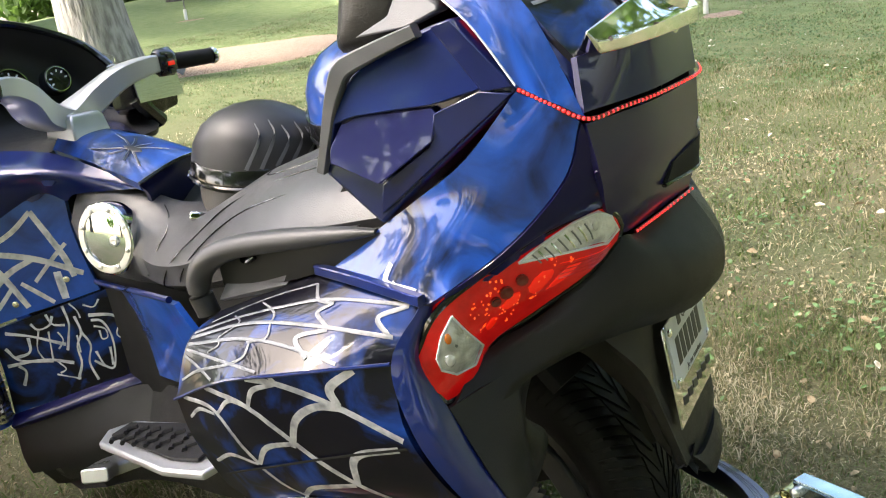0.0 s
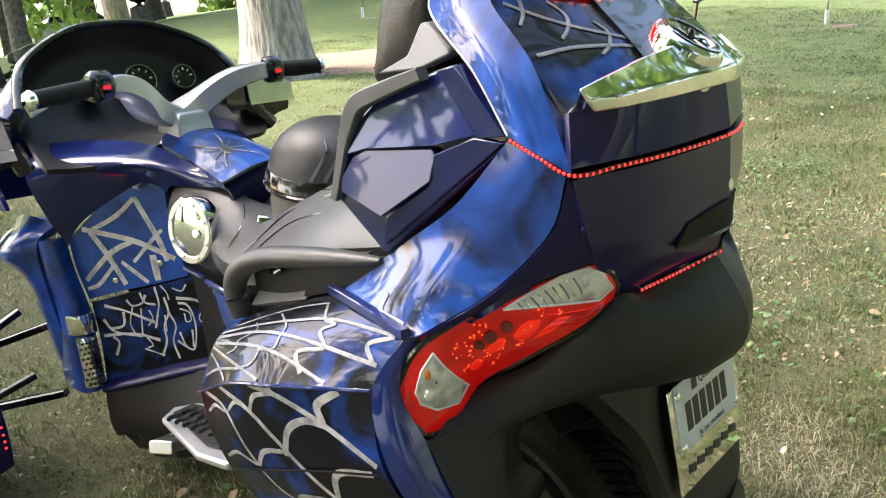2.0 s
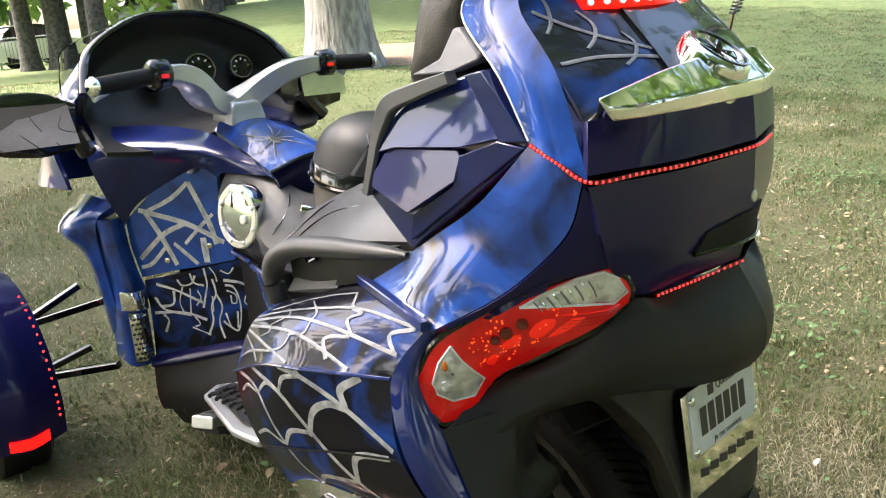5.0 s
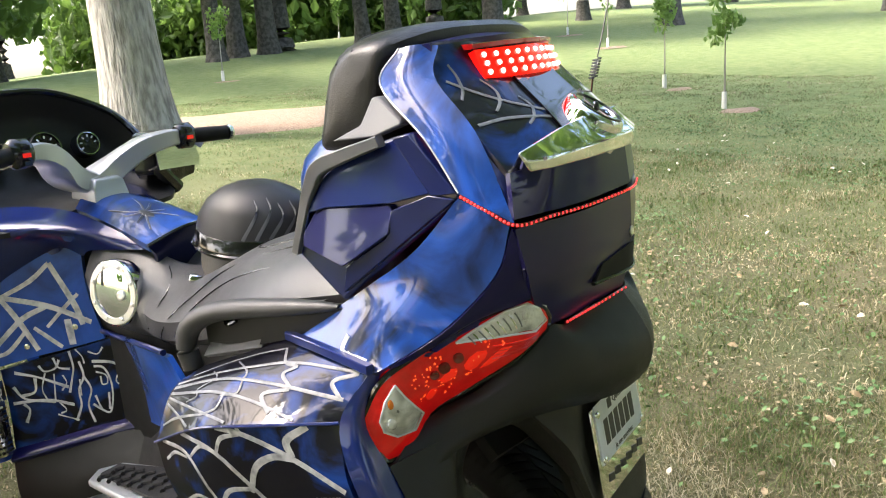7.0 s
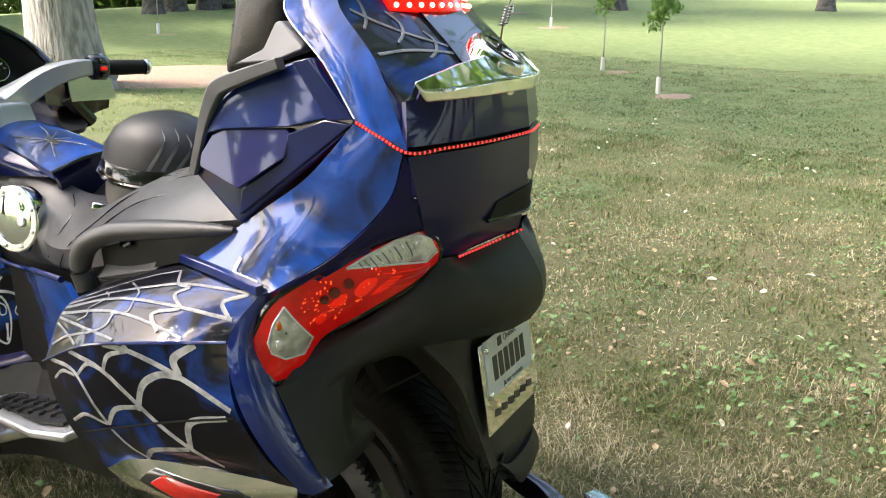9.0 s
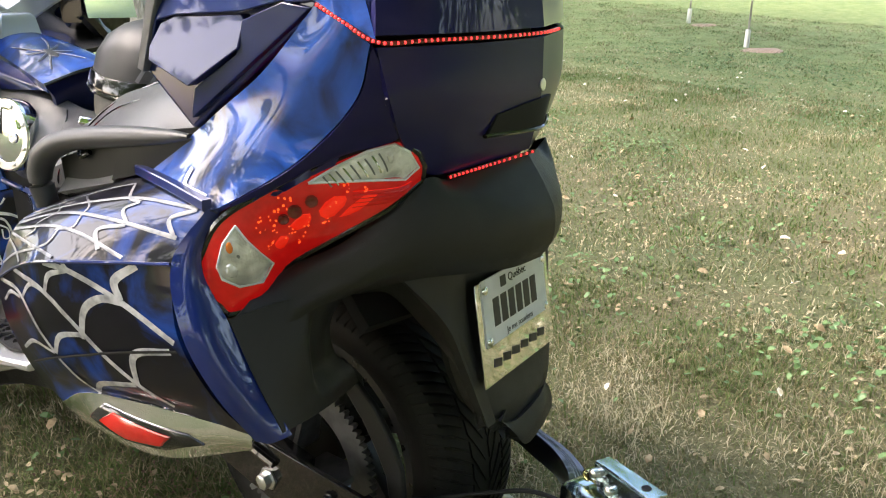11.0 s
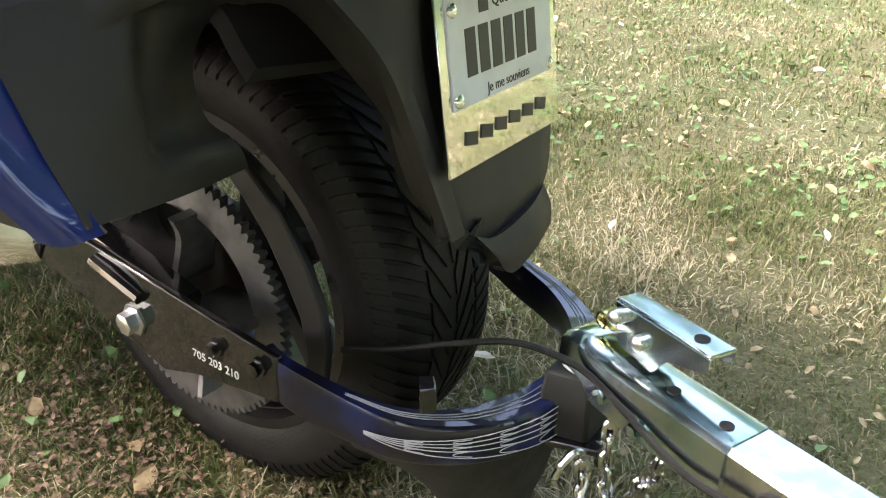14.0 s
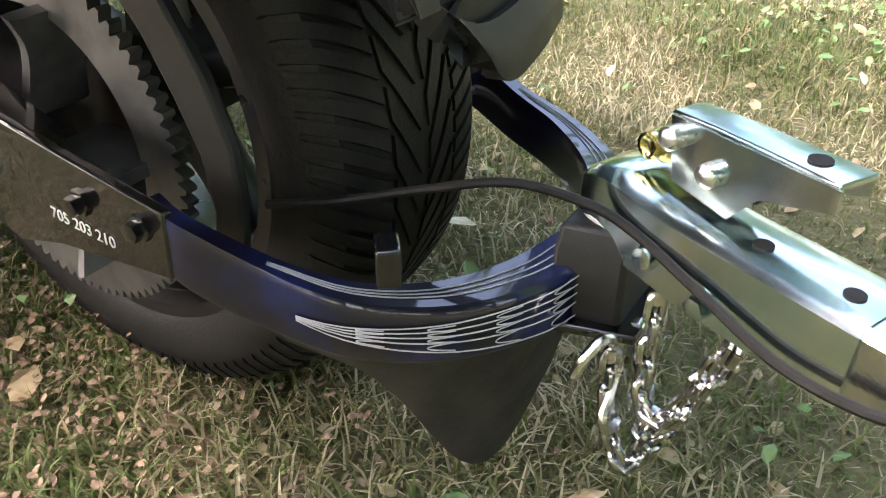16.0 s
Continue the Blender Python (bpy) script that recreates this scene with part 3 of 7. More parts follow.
    for u, v, a, b in ((0.6, 0.56, 0.05, 0.12), (0.68, 0.72, 0.06, 0.08), (0.5, 0.55, 0.04, 0.1), (0.42, 0.66, 0.03, 0.08)):
        part("lit_reflector", lamp.shape([(u + a * math.cos(k * math.tau / 9) * rb.uniform(0.7, 1.1), v + b * math.sin(k * math.tau / 9) * rb.uniform(0.7, 1.1)) for k in range(9)], 0.0008, 0.001), LED_DIM, light)
    for dv in (0.0, 0.05, 0.1, 0.15, 0.2):
        part("lens_rib", lamp.ribbon(lamp.trace([(0.66, 0.5 + dv), (0.8, 0.75 + dv * 0.8), (0.9, 0.78 + dv * 0.8)], 6), 0.0012, 0.0008), LED_DIM if dv == 0 else RED_DEEP, light)
    # rear fender, black
    bumper = Patch([[(-0.372, -0.19, 0.69), (-0.305, -0.2, 0.732), (-0.256, -0.27, 0.77), (-0.197, -0.352, 0.847), (-0.144, -0.356, 0.84), (-0.06, -0.372, 0.845), (CX, -0.38, 0.847)], [(-0.37, -0.198, 0.672), (-0.304, -0.222, 0.722), (-0.256, -0.295, 0.765), (-0.2, -0.362, 0.815), (-0.125, -0.386, 0.815), (-0.05, -0.4, 0.81), (CX, -0.406, 0.808)], [(-0.368, -0.205, 0.65), (-0.3, -0.238, 0.708), (-0.25, -0.312, 0.745), (-0.198, -0.368, 0.772), (-0.115, -0.402, 0.778), (-0.05, -0.418, 0.775), (CX, -0.424, 0.77)], [(-0.366, -0.21, 0.63), (-0.308, -0.238, 0.69), (-0.252, -0.302, 0.72), (-0.195, -0.358, 0.738), (-0.12, -0.398, 0.738), (-0.05, -0.416, 0.732), (CX, -0.422, 0.728)], [(-0.365, -0.213, 0.62), (-0.31, -0.235, 0.675), (-0.252, -0.28, 0.7), (-0.19, -0.335, 0.712), (-0.13, -0.376, 0.71), (-0.055, -0.396, 0.7), (CX, -0.402, 0.697)]], bumper_way)
    part("rear_fender", bumper.mesh(36, 20, 0.02), PLASTIC, bike, "matt black plastic rear fender")
    guard = Patch([[(-0.382, -0.186, 0.688), (-0.31, -0.228, 0.702), (-0.25, -0.268, 0.703), (-0.187, -0.25, 0.68)], [(-0.373, -0.222, 0.6), (-0.315, -0.243, 0.622), (-0.25, -0.24, 0.625), (-0.195, -0.205, 0.615)], [(-0.364, -0.25, 0.542), (-0.3, -0.243, 0.536), (-0.24, -0.227, 0.528), (-0.165, -0.2, 0.517)]], way)

    def recess(u, v):
        a, b, c = step(u, 0.38, 0.5), step(v, 0.03, 0.18), 1 - step(v, 0.72, 0.9)
        return -0.02 * a * b * c

    part("fender_side", guard.mesh(36, 28, 0.02, dent=recess), PLASTIC, bike)
    web = Patch([[(-0.255, -0.275, 0.705), (-0.19, -0.324, 0.712), (-0.148, -0.35, 0.64), (-0.12, -0.362, 0.565), (-0.09, -0.38, 0.462)], [(-0.222, -0.262, 0.695), (-0.181, -0.302, 0.695), (-0.146, -0.328, 0.634), (-0.119, -0.35, 0.566), (-0.094, -0.382, 0.464)], [(-0.19, -0.24, 0.675), (-0.166, -0.268, 0.67), (-0.136, -0.296, 0.622), (-0.112, -0.329, 0.566), (-0.096, -0.38, 0.468)]], way, core=(CX, 0, 0.6))
    part("arch_web", web.mesh(28, 8, 0.015), PLASTIC, bike)
    part("carrier_cheek", Patch([[(-0.205, -0.322, 0.714), (-0.15, -0.345, 0.714), (-0.1, -0.352, 0.714)], [(-0.152, -0.352, 0.64), (-0.13, -0.353, 0.64), (-0.1, -0.353, 0.64)], [(-0.122, -0.364, 0.565), (-0.11, -0.362, 0.565), (-0.09, -0.362, 0.565)], [(-0.092, -0.382, 0.462), (-0.085, -0.382, 0.462), (-0.07, -0.382, 0.462)]], way, core=(CX, 0, 0.6)).mesh(8, 20, 0.012), PLASTIC, bike)
    # blue rear edge of the bag
    strip = Patch([[(-0.392, -0.178, 0.83), (-0.385, -0.185, 0.832), (-0.378, -0.188, 0.828)], [(-0.424, -0.142, 0.765), (-0.412, -0.162, 0.765), (-0.398, -0.165, 0.763)], [(-0.437, -0.165, 0.68), (-0.418, -0.19, 0.67), (-0.382, -0.186, 0.685)], [(-0.42, -0.195, 0.6), (-0.4, -0.218, 0.592), (-0.367, -0.218, 0.6)], [(-0.388, -0.222, 0.532), (-0.378, -0.24, 0.53), (-0.355, -0.255, 0.536)]], way)
    part("bag_edge", strip.mesh(8, 24, 0.02), BLUE, bike)
    # saddlebag: upper face and flank meet in a crease
    top = Patch([[(-0.36, 0.205, 0.782), (-0.345, 0.1, 0.815), (-0.338, 0.01, 0.840), (-0.39, -0.178, 0.829)], [(-0.415, 0.225, 0.757), (-0.418, 0.11, 0.785), (-0.41, 0.01, 0.795), (-0.41, -0.155, 0.797)], [(-0.45, 0.24, 0.68), (-0.470, 0.11, 0.735), (-0.466, 0.0, 0.756), (-0.422, -0.14, 0.765)]], way)
    flank = Patch([[(-0.45, 0.24, 0.678), (-0.470, 0.11, 0.733), (-0.466, 0.0, 0.754), (-0.422, -0.14, 0.763)], [(-0.455, 0.22, 0.62), (-0.470, 0.1, 0.65), (-0.458, -0.01, 0.67), (-0.437, -0.155, 0.68)], [(-0.445, 0.19, 0.55), (-0.452, 0.09, 0.575), (-0.444, -0.03, 0.59), (-0.42, -0.185, 0.6)], [(-0.43, 0.15, 0.5), (-0.43, 0.07, 0.535), (-0.42, -0.05, 0.55), (-0.39, -0.215, 0.54)]], way)
    bag = part("saddlebag", flank.mesh(18, 18, 0.02), SMOKE_DARK, bike, "dark blue saddlebag airbrushed with a silver web")
    part("crease_piping", sweep([way(p) for p in ((-0.452, 0.242, 0.679), (-0.472, 0.11, 0.734), (-0.468, 0.0, 0.755), (-0.424, -0.14, 0.764))], 0.0025, 24, 6), BLUE, bag)
    part("bag_top", top.mesh(18, 14, 0.02), SMOKE_DARK, bike)
    # web: strands fanning out of the front corner, with scallops between them
    for uv, w in (([(0.06, 0.0), (0.24, 0.16), (0.36, 0.52)], 0.009), ([(0.36, 0.56), (0.41, 0.76), (0.43, 0.98)], 0.008), ([(0.22, 0.0), (0.44, 0.16), (0.64, 0.48), (0.74, 0.68), (0.8, 0.9)], 0.01), ([(0.48, 0.0), (0.64, 0.05), (0.82, 0.2), (0.98, 0.38)], 0.011)):
        part("web_strand", flank.ribbon(flank.trace(uv), w * 0.78, n=20), SILVER, bag)
    for uv, w in (([(0.06, 0.16), (0.14, 0.12), (0.23, 0.17)], 0.006), ([(0.25, 0.17), (0.34, 0.11), (0.44, 0.16)], 0.0065), ([(0.44, 0.16), (0.5, 0.07), (0.62, 0.045)], 0.008), ([(0.61, 0.0), (0.63, 0.045)], 0.007), ([(0.08, 0.5), (0.22, 0.45), (0.35, 0.52)], 0.007), ([(0.36, 0.52), (0.45, 0.41), (0.59, 0.4)], 0.009), ([(0.58, 0.42), (0.65, 0.26), (0.74, 0.19), (0.82, 0.2)], 0.012), ([(0.82, 0.19), (0.81, 0.09), (0.89, 0.01)], 0.013), ([(0.74, 0.68), (0.8, 0.48), (0.95, 0.43)], 0.012), ([(0.44, 0.92), (0.55, 0.75), (0.73, 0.69)], 0.01)):
        part("web_strand", flank.ribbon(flank.trace(uv), w * 0.78, n=20, ends=1.25), SILVER, bag)
    for uv, w in (([(0.02, 0.6), (0.54, 0.97)], 0.006), ([(0.02, 0.55), (0.5, 0.64), (0.84, 0.95)], 0.007), ([(0.02, 0.48), (0.52, 0.46), (0.98, 0.54)], 0.008), ([(0.02, 0.42), (0.46, 0.31), (0.74, 0.22), (0.97, 0.04)], 0.007), ([(0.02, 0.66), (0.26, 0.97)], 0.006)):
        part("web_strand", top.ribbon(top.trace(uv), w * 0.72, n=20), SILVER_DIMMED, bag)
    for uv, w in (([(0.34, 0.18), (0.5, 0.36), (0.52, 0.47)], 0.004), ([(0.52, 0.47), (0.53, 0.62), (0.42, 0.65)], 0.0045), ([(0.44, 0.63), (0.43, 0.8), (0.34, 0.86)], 0.005), ([(0.66, 0.1), (0.7, 0.24), (0.76, 0.25)], 0.006), ([(0.78, 0.5), (0.72, 0.36), (0.76, 0.25)], 0.007), ([(0.74, 0.86), (0.68, 0.62), (0.78, 0.52)], 0.008), ([(0.97, 0.54), (0.91, 0.3), (0.97, 0.06)], 0.008), ([(0.03, 0.86), (0.14, 0.83), (0.34, 0.86)], 0.005), ([(0.22, 0.29), (0.3, 0.42), (0.22, 0.55)], 0.0035), ([(0.22, 0.56), (0.24, 0.64), (0.18, 0.68)], 0.0035), ([(0.08, 0.3), (0.3, 0.14), (0.66, 0.1)], 0.004)):
        part("web_strand", top.ribbon(top.trace(uv), w * 0.75, n=20, ends=1.25), SILVER_DIMMED, bag)
    for uv, w in (([(0.46, 0.8), (0.6, 0.93), (0.84, 0.86)], 0.008), ([(0.62, 0.9), (0.8, 0.96), (0.94, 0.93)], 0.006)):
        part("web_strand", quarter.ribbon(uv, w, ends=1.2), SILVER, bag)
    part("seam", flank.ribbon([(0.1, 0.6), (0.36, 0.55), (0.64, 0.5), (0.98, 0.42)], 0.004, 0.0026), DARK, bag)
    part("trim_bar", sweep([way(p) for p in ((-0.34, 0.02, 0.848), (-0.368, -0.08, 0.845), (-0.392, -0.18, 0.836))], (0.006, 0.007), 12, square=True), BLUE, bike)
    # chrome lamp under the bag
    chrome = Patch([[(-0.43, 0.15, 0.5), (-0.438, 0.07, 0.54), (-0.428, -0.05, 0.553), (-0.388, -0.215, 0.541)], [(-0.43, 0.1, 0.48), (-0.445, 0.03, 0.505), (-0.43, -0.07, 0.515), (-0.388, -0.215, 0.525)], [(-0.42, 0.07, 0.47), (-0.43, 0.01, 0.475), (-0.42, -0.09, 0.48), (-0.38, -0.205, 0.51)]], way)
    marker = part("marker_lamp", chrome.mesh(16, 8, 0.015), CHROME, bike, "chrome marker lamp with a red lens")
    part("lens_recess", chrome.shape([(0.28, 0.36), (0.45, 0.14), (0.8, 0.42), (0.84, 0.66), (0.68, 0.82), (0.46, 0.74)], 0.003), GLOSS_BLACK, marker)
    part("red_lens", chrome.shape([(0.38, 0.38), (0.5, 0.24), (0.74, 0.5), (0.68, 0.7), (0.5, 0.64)], 0.007), RED_DEEP, marker)
    # passenger grab handle
    handle = part("grab_handle", sweep([way(p) for p in ((-0.354, 0.24, 0.772), (-0.358, 0.244, 0.815), (-0.356, 0.222, 0.852), (-0.35, 0.172, 0.875), (-0.345, 0.1, 0.886), (-0.34, 0.02, 0.893), (-0.335, -0.05, 0.898), (-0.332, -0.085, 0.9))], [(0.014, 0.018), (0.017, 0.019), (0.019, 0.019), (0.02, 0.017), (0.02, 0.016), (0.017, 0.014), (0.011, 0.009), (0.006, 0.004)], 40, 14), HANDLE, bike, "satin dark grey passenger grab handle")
    part("handle_web", Patch([[(-0.347, 0.07, 0.884), (-0.343, 0.0, 0.89), (-0.335, -0.1, 0.9)], [(-0.345, 0.066, 0.855), (-0.342, 0.0, 0.868), (-0.335, -0.07, 0.885)], [(-0.342, 0.085, 0.826), (-0.34, 0.02, 0.842), (-0.336, -0.04, 0.862)]], way).mesh(10, 6, 0.02), PLASTIC, handle)
    part("handle_cup", Patch([[(-0.322, 0.2, 0.86), (-0.318, 0.14, 0.868), (-0.32, 0.07, 0.87)], [(-0.332, 0.205, 0.825), (-0.322, 0.14, 0.832), (-0.325, 0.075, 0.84)], [(-0.35, 0.215, 0.794), (-0.345, 0.15, 0.808), (-0.344, 0.08, 0.823)]], way).mesh(10, 8, 0.01), GREY_PLASTIC, handle, "grey hollow inside the grab handle")
    part("helmet_hook", sweep([way(p) for p in ((-0.325, 0.168, 0.868), (-0.335, 0.165, 0.856), (-0.342, 0.15, 0.853), (-0.338, 0.135, 0.86))], 0.004, 14, 8), GLOSS_BLACK, handle)
    cavity = Patch([[(-0.34, 0.21, 0.845), (-0.332, 0.1, 0.875), (-0.325, -0.04, 0.9)], [(-0.335, 0.215, 0.785), (-0.33, 0.1, 0.82), (-0.326, 0.0, 0.85)]], way)
    part("handle_recess", cavity.mesh(10, 6, 0.02), PLASTIC, bike)


def turned_ring(profile, centre, axis, n=64):
    axis = Vector(axis).normalized()
    s, u = ring_frame(axis)
    c = Vector(centre)
    bm = bmesh.new()
    rings = [[bm.verts.new(c + axis * a + (s * math.cos(k * math.tau / n) + u * math.sin(k * math.tau / n)) * r) for a, r in profile] for k in range(n)]
    m = len(profile)
    for i in range(n):
        for k in range(m):
            bm.faces.new((rings[i][k], rings[i][(k + 1) % m], rings[(i + 1) % n][(k + 1) % m], rings[(i + 1) % n][k]))
    return bm



# added near-black filler, so that no gap shows through and gaps read as shade
def rib(y, w, z0, z1):
    return [(CX + w * c, y, z0 + (z1 - z0) * s) for c, s in ((-1, 0.1), (-0.8, 0), (0.8, 0), (1, 0.1), (1, 0.85), (0.75, 1), (-0.75, 1), (-1, 0.85))]


part("gap_filler", loft([rib(-0.30, 0.14, 0.83, 1.08), rib(-0.25, 0.23, 0.79, 1.16), rib(-0.1, 0.28, 0.74, 1.12), rib(0.1, 0.29, 0.62, 0.88), rib(0.3, 0.24, 0.5, 0.82), rib(0.5, 0.16, 0.42, 0.8), rib(0.75, 0.09, 0.36, 0.8), rib(0.95, 0.07, 0.34, 0.82), rib(1.15, 0.14, 0.34, 0.84)]), DARK, bike)

# chrome garnish and round badge on the trunk
def garnish_half(way):
    ring = [[(-0.276, -0.372, 1.114), (-0.268, -0.378, 1.1), (-0.26, -0.381, 1.085), (-0.256, -0.35, 1.09)], [(-0.235, -0.374, 1.121), (-0.228, -0.394, 1.1), (-0.222, -0.392, 1.084), (-0.222, -0.35, 1.09)], [(-0.16, -0.374, 1.132), (-0.135, -0.406, 1.103), (-0.13, -0.404, 1.083), (-0.13, -0.35, 1.09)], [(-0.085, -0.376, 1.14), (-0.06, -0.41, 1.105), (-0.06, -0.408, 1.083), (-0.06, -0.34, 1.09)], [(CX, -0.374, 1.142), (CX, -0.412, 1.105), (CX, -0.41, 1.083), (CX, -0.34, 1.09)]]
    return loft([[way(p) for p in r] for r in ring])


def mir_short(p):
    return mir((CX + (p[0] - CX) * 0.72, p[1], p[2]))


for way in (same, mir_short):
    part("chrome_garnish", garnish_half(way), CHROME, bike, "faceted chrome garnish", bevel=0.003, sharp=12)
bc, bax = Vector((-0.03, -0.374, 1.143)), Vector((0.1, -0.56, 0.82)).normalized()
bs_, bu_ = ring_frame(bax)
badge = part("badge", revolve([(-0.045, 0.056), (-0.004, 0.049), (0.0, 0.047), (0.004, 0.043), (0.004, 0.037), (-0.001, 0.034), (0.0, 0.004)], bc, bax, 36), CHROME, bike, "round chrome badge with a spider")
part("badge_ring", turned_ring([(0.003, 0.036), (0.006, 0.038), (0.006, 0.041), (0.003, 0.042)], bc, bax, 36), GLOSS_BLACK, badge)
part("spider_shape", ball(bc + bax * 0.001, (0.007, 0.005, 0.012)), GLOSS_BLACK, badge)
for k in range(8):
    a = math.tau * (k + 0.5) / 8
    part("spider_leg", sweep([bc + bax * 0.001, bc + bax * 0.002 + (bs_ * math.cos(a) + bu_ * math.sin(a)) * 0.026], 0.0013, 2, 5, smooth=False), GLOSS_BLACK, badge)
part("badge_lamp", sweep([bc - bax * 0.018 + (bs_ * math.cos(a) + bu_ * math.sin(a)) * 0.052 for a in (2.7, 2.85, 3.0, 3.15)], (0.0015, 0.004), 12, 6), LED_RED, bike, "small lit red lamp")

# high brake light
bar = Patch([[(-0.165, -0.252, 1.247), (-0.09, -0.267, 1.248), (-0.01, -0.269, 1.249), (0.07, -0.252, 1.248), (0.142, -0.217, 1.247)], [(-0.165, -0.266, 1.206), (-0.09, -0.284, 1.205), (-0.01, -0.286, 1.205), (0.07, -0.269, 1.205), (0.142, -0.234, 1.206)]])
brake = part("brake_light", bar.mesh(20, 5, 0.035), LED_BAR, bike, "lit red high brake light with rows of LEDs")
part("brake_hood", sweep([(-0.168, -0.234, 1.252), (-0.09, -0.248, 1.254), (-0.01, -0.25, 1.255), (0.07, -0.234, 1.254), (0.145, -0.2, 1.252)], (0.02, 0.004), 20, square=True), RED_DEEP, brake, "clear red lens top")
dot = mesh_of("led", ball((0, 0, 0), (0.0042, 0.0042, 0.0042), 10), LED_CORE)
for r in range(3):
    for c in range(11):
        p = bar.at(0.05 + 0.84 * c / 10, 0.2 + 0.3 * r, 0.001)
        shared("led", dot, Matrix.Translation(p), brake)

# red light strips round the trunk
bead = mesh_of("led", ball((0, 0, 0), (0.0021, 0.0021, 0.002), 8), LED_AMBER)
LINE1 = [NO, (-0.306, -0.335, 1.043), (-0.293, -0.371, 1.022), (-0.22, -0.386, 1.02), (-0.15, -0.399, 1.0185), (-0.06, -0.404, 1.0165), (CX, -0.405, 1.0165)]
LINE2 = [(-0.148, -0.358, 0.843), (-0.1, -0.3665, 0.8455), (-0.05, -0.3745, 0.848), (CX + 0.01, -0.3835, 0.8505)]
for line, count in ((LINE1, 34), (LINE2, 13)):
    full = line + [mir(p) for p in line[-2::-1]][:1 if count > 20 else 0]
    strip_ob = part("light_strip", sweep(full, (0.002, 0.003), 60, 6), STRIP_RED, bike, "strip of lit red LEDs")
    total = int(count * (1.6 if count > 20 else 1.5))
    for k in range(total):
        p = cr(full, (k + 0.5) / total)
        out = Vector((p.x - CX, p.y + 0.1, 0)).normalized()
        shared("led", bead, Matrix.Translation(p + out * 0.0012), strip_ob)

part("lock", revolve([(-0.004, 0.009), (0.0015, 0.0085), (0.002, 0.004)], (0.022, -0.4, 0.946), (0.1, -1, 0), 14), ALUMINIUM, bike, "small trunk lock")
# trunk latch; a flush near-black sheet paints the shade of its recess
latch = part("latch_shade", Patch([[(-0.085, -0.394, 0.918), (CX, -0.399, 0.928), (0.09, -0.376, 0.924)], [(-0.1, -0.388, 0.893), (CX, -0.395, 0.889), (0.085, -0.37, 0.893)]]).mesh(12, 4, 0.01, 0.001), DARK, bike)
part("latch_lip", sweep([(-0.105, -0.387, 0.892), (CX, -0.395, 0.886), (0.09, -0.37, 0.892)], (0.004, 0.003), 16, 6), GLOSS_BLACK, latch)

# plate carrier below the fender, with the number plate
edge = [(0.72, -0.345, 0.15), (0.66, -0.343, 0.145), (0.58, -0.348, 0.137), (0.51, -0.36, 0.122), (0.47, -0.37, 0.1), (0.445, -0.372, 0.075), (0.425, -0.374, 0.05)]
part("plate_carrier", Patch([[(CX - w, y + 0.02, z), (CX - w * 0.9, y, z), (CX, y - 0.004, z), (CX + w * 0.9, y, z), (CX + w, y + 0.02, z)] for z, y, w in edge], core=(CX, 0, 0.5)).mesh(12, 18, 0.05), PLASTIC, bike, bevel=0.003)
part("carrier_lip", Patch([[(-0.062, -0.372, 0.462), (-0.02, -0.383, 0.44), (0.05, -0.383, 0.447), (0.1, -0.372, 0.455)], [(-0.045, -0.38, 0.448), (-0.012, -0.392, 0.418), (0.055, -0.39, 0.426), (0.108, -0.378, 0.432)], [(-0.03, -0.385, 0.434), (-0.004, -0.395, 0.397), (0.05, -0.392, 0.4), (0.108, -0.38, 0.408)]], core=(CX, 0, 0.5)).mesh(14, 8, 0.02), PLASTIC, bike, bevel=0.003)
# well lining coloured near-black in place of the shade inside the arch
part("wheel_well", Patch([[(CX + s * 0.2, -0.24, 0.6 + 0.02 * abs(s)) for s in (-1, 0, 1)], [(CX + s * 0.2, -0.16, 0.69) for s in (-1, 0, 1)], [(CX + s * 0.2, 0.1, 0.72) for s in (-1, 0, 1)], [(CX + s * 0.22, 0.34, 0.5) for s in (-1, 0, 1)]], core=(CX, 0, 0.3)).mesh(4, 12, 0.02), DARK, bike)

px = Matrix.LocRotScale((0.012, -0.366, 0.609), Euler((radians(83), 0, radians(2))), None)


def on_plate(bm):
    bmesh.ops.transform(bm, matrix=px, verts=bm.verts)
    return bm


plate = part("plate_holder", on_plate(box((0, -0.008, 0), (0.108, 0.078, 0.0015))), CHROME, bike, "polished plate surround", bevel=0.001)
part("number_plate", on_plate(box((0, 0.022, 0.0025), (0.094, 0.05, 0.001))), PLATE_WHITE, plate, "white number plate with a blue-black legend", bevel=0.0005)
for k in range(6):
    part("plate_mark", on_plate(box((-0.06 + 0.0225 * k, 0.018, 0.0037), (0.0085, 0.021, 0.0004))), INK, plate)
letters("plate_heading", "Québec", 0.017, px @ Matrix.Translation((0.008, 0.057, 0.0037)), INK, plate)
letters("plate_motto", "Je me souviens", 0.0135, px @ Matrix.Translation((0.004, -0.019, 0.0037)), INK, plate)
part("heading_mark", on_plate(box((-0.034, 0.057, 0.0037), (0.008, 0.008, 0.0004))), INK, plate)
for k in range(6):
    part("lower_legend", on_plate(box((-0.068 + 0.027 * k, -0.058, 0.002), (0.0105, 0.0062, 0.0006), (0, 0, -12))), INK, plate)
for sx, sy in ((-1, 0.057), (1, 0.057), (-1, -0.02), (1, -0.02)):
    part("plate_screw", revolve([(0, 0.007), (0.004, 0.0065), (0.006, 0.003)], px @ Vector((sx * 0.087, sy, 0.002)), px.to_3x3() @ Vector((0, 0, 1)), 12), CHROME, plate)

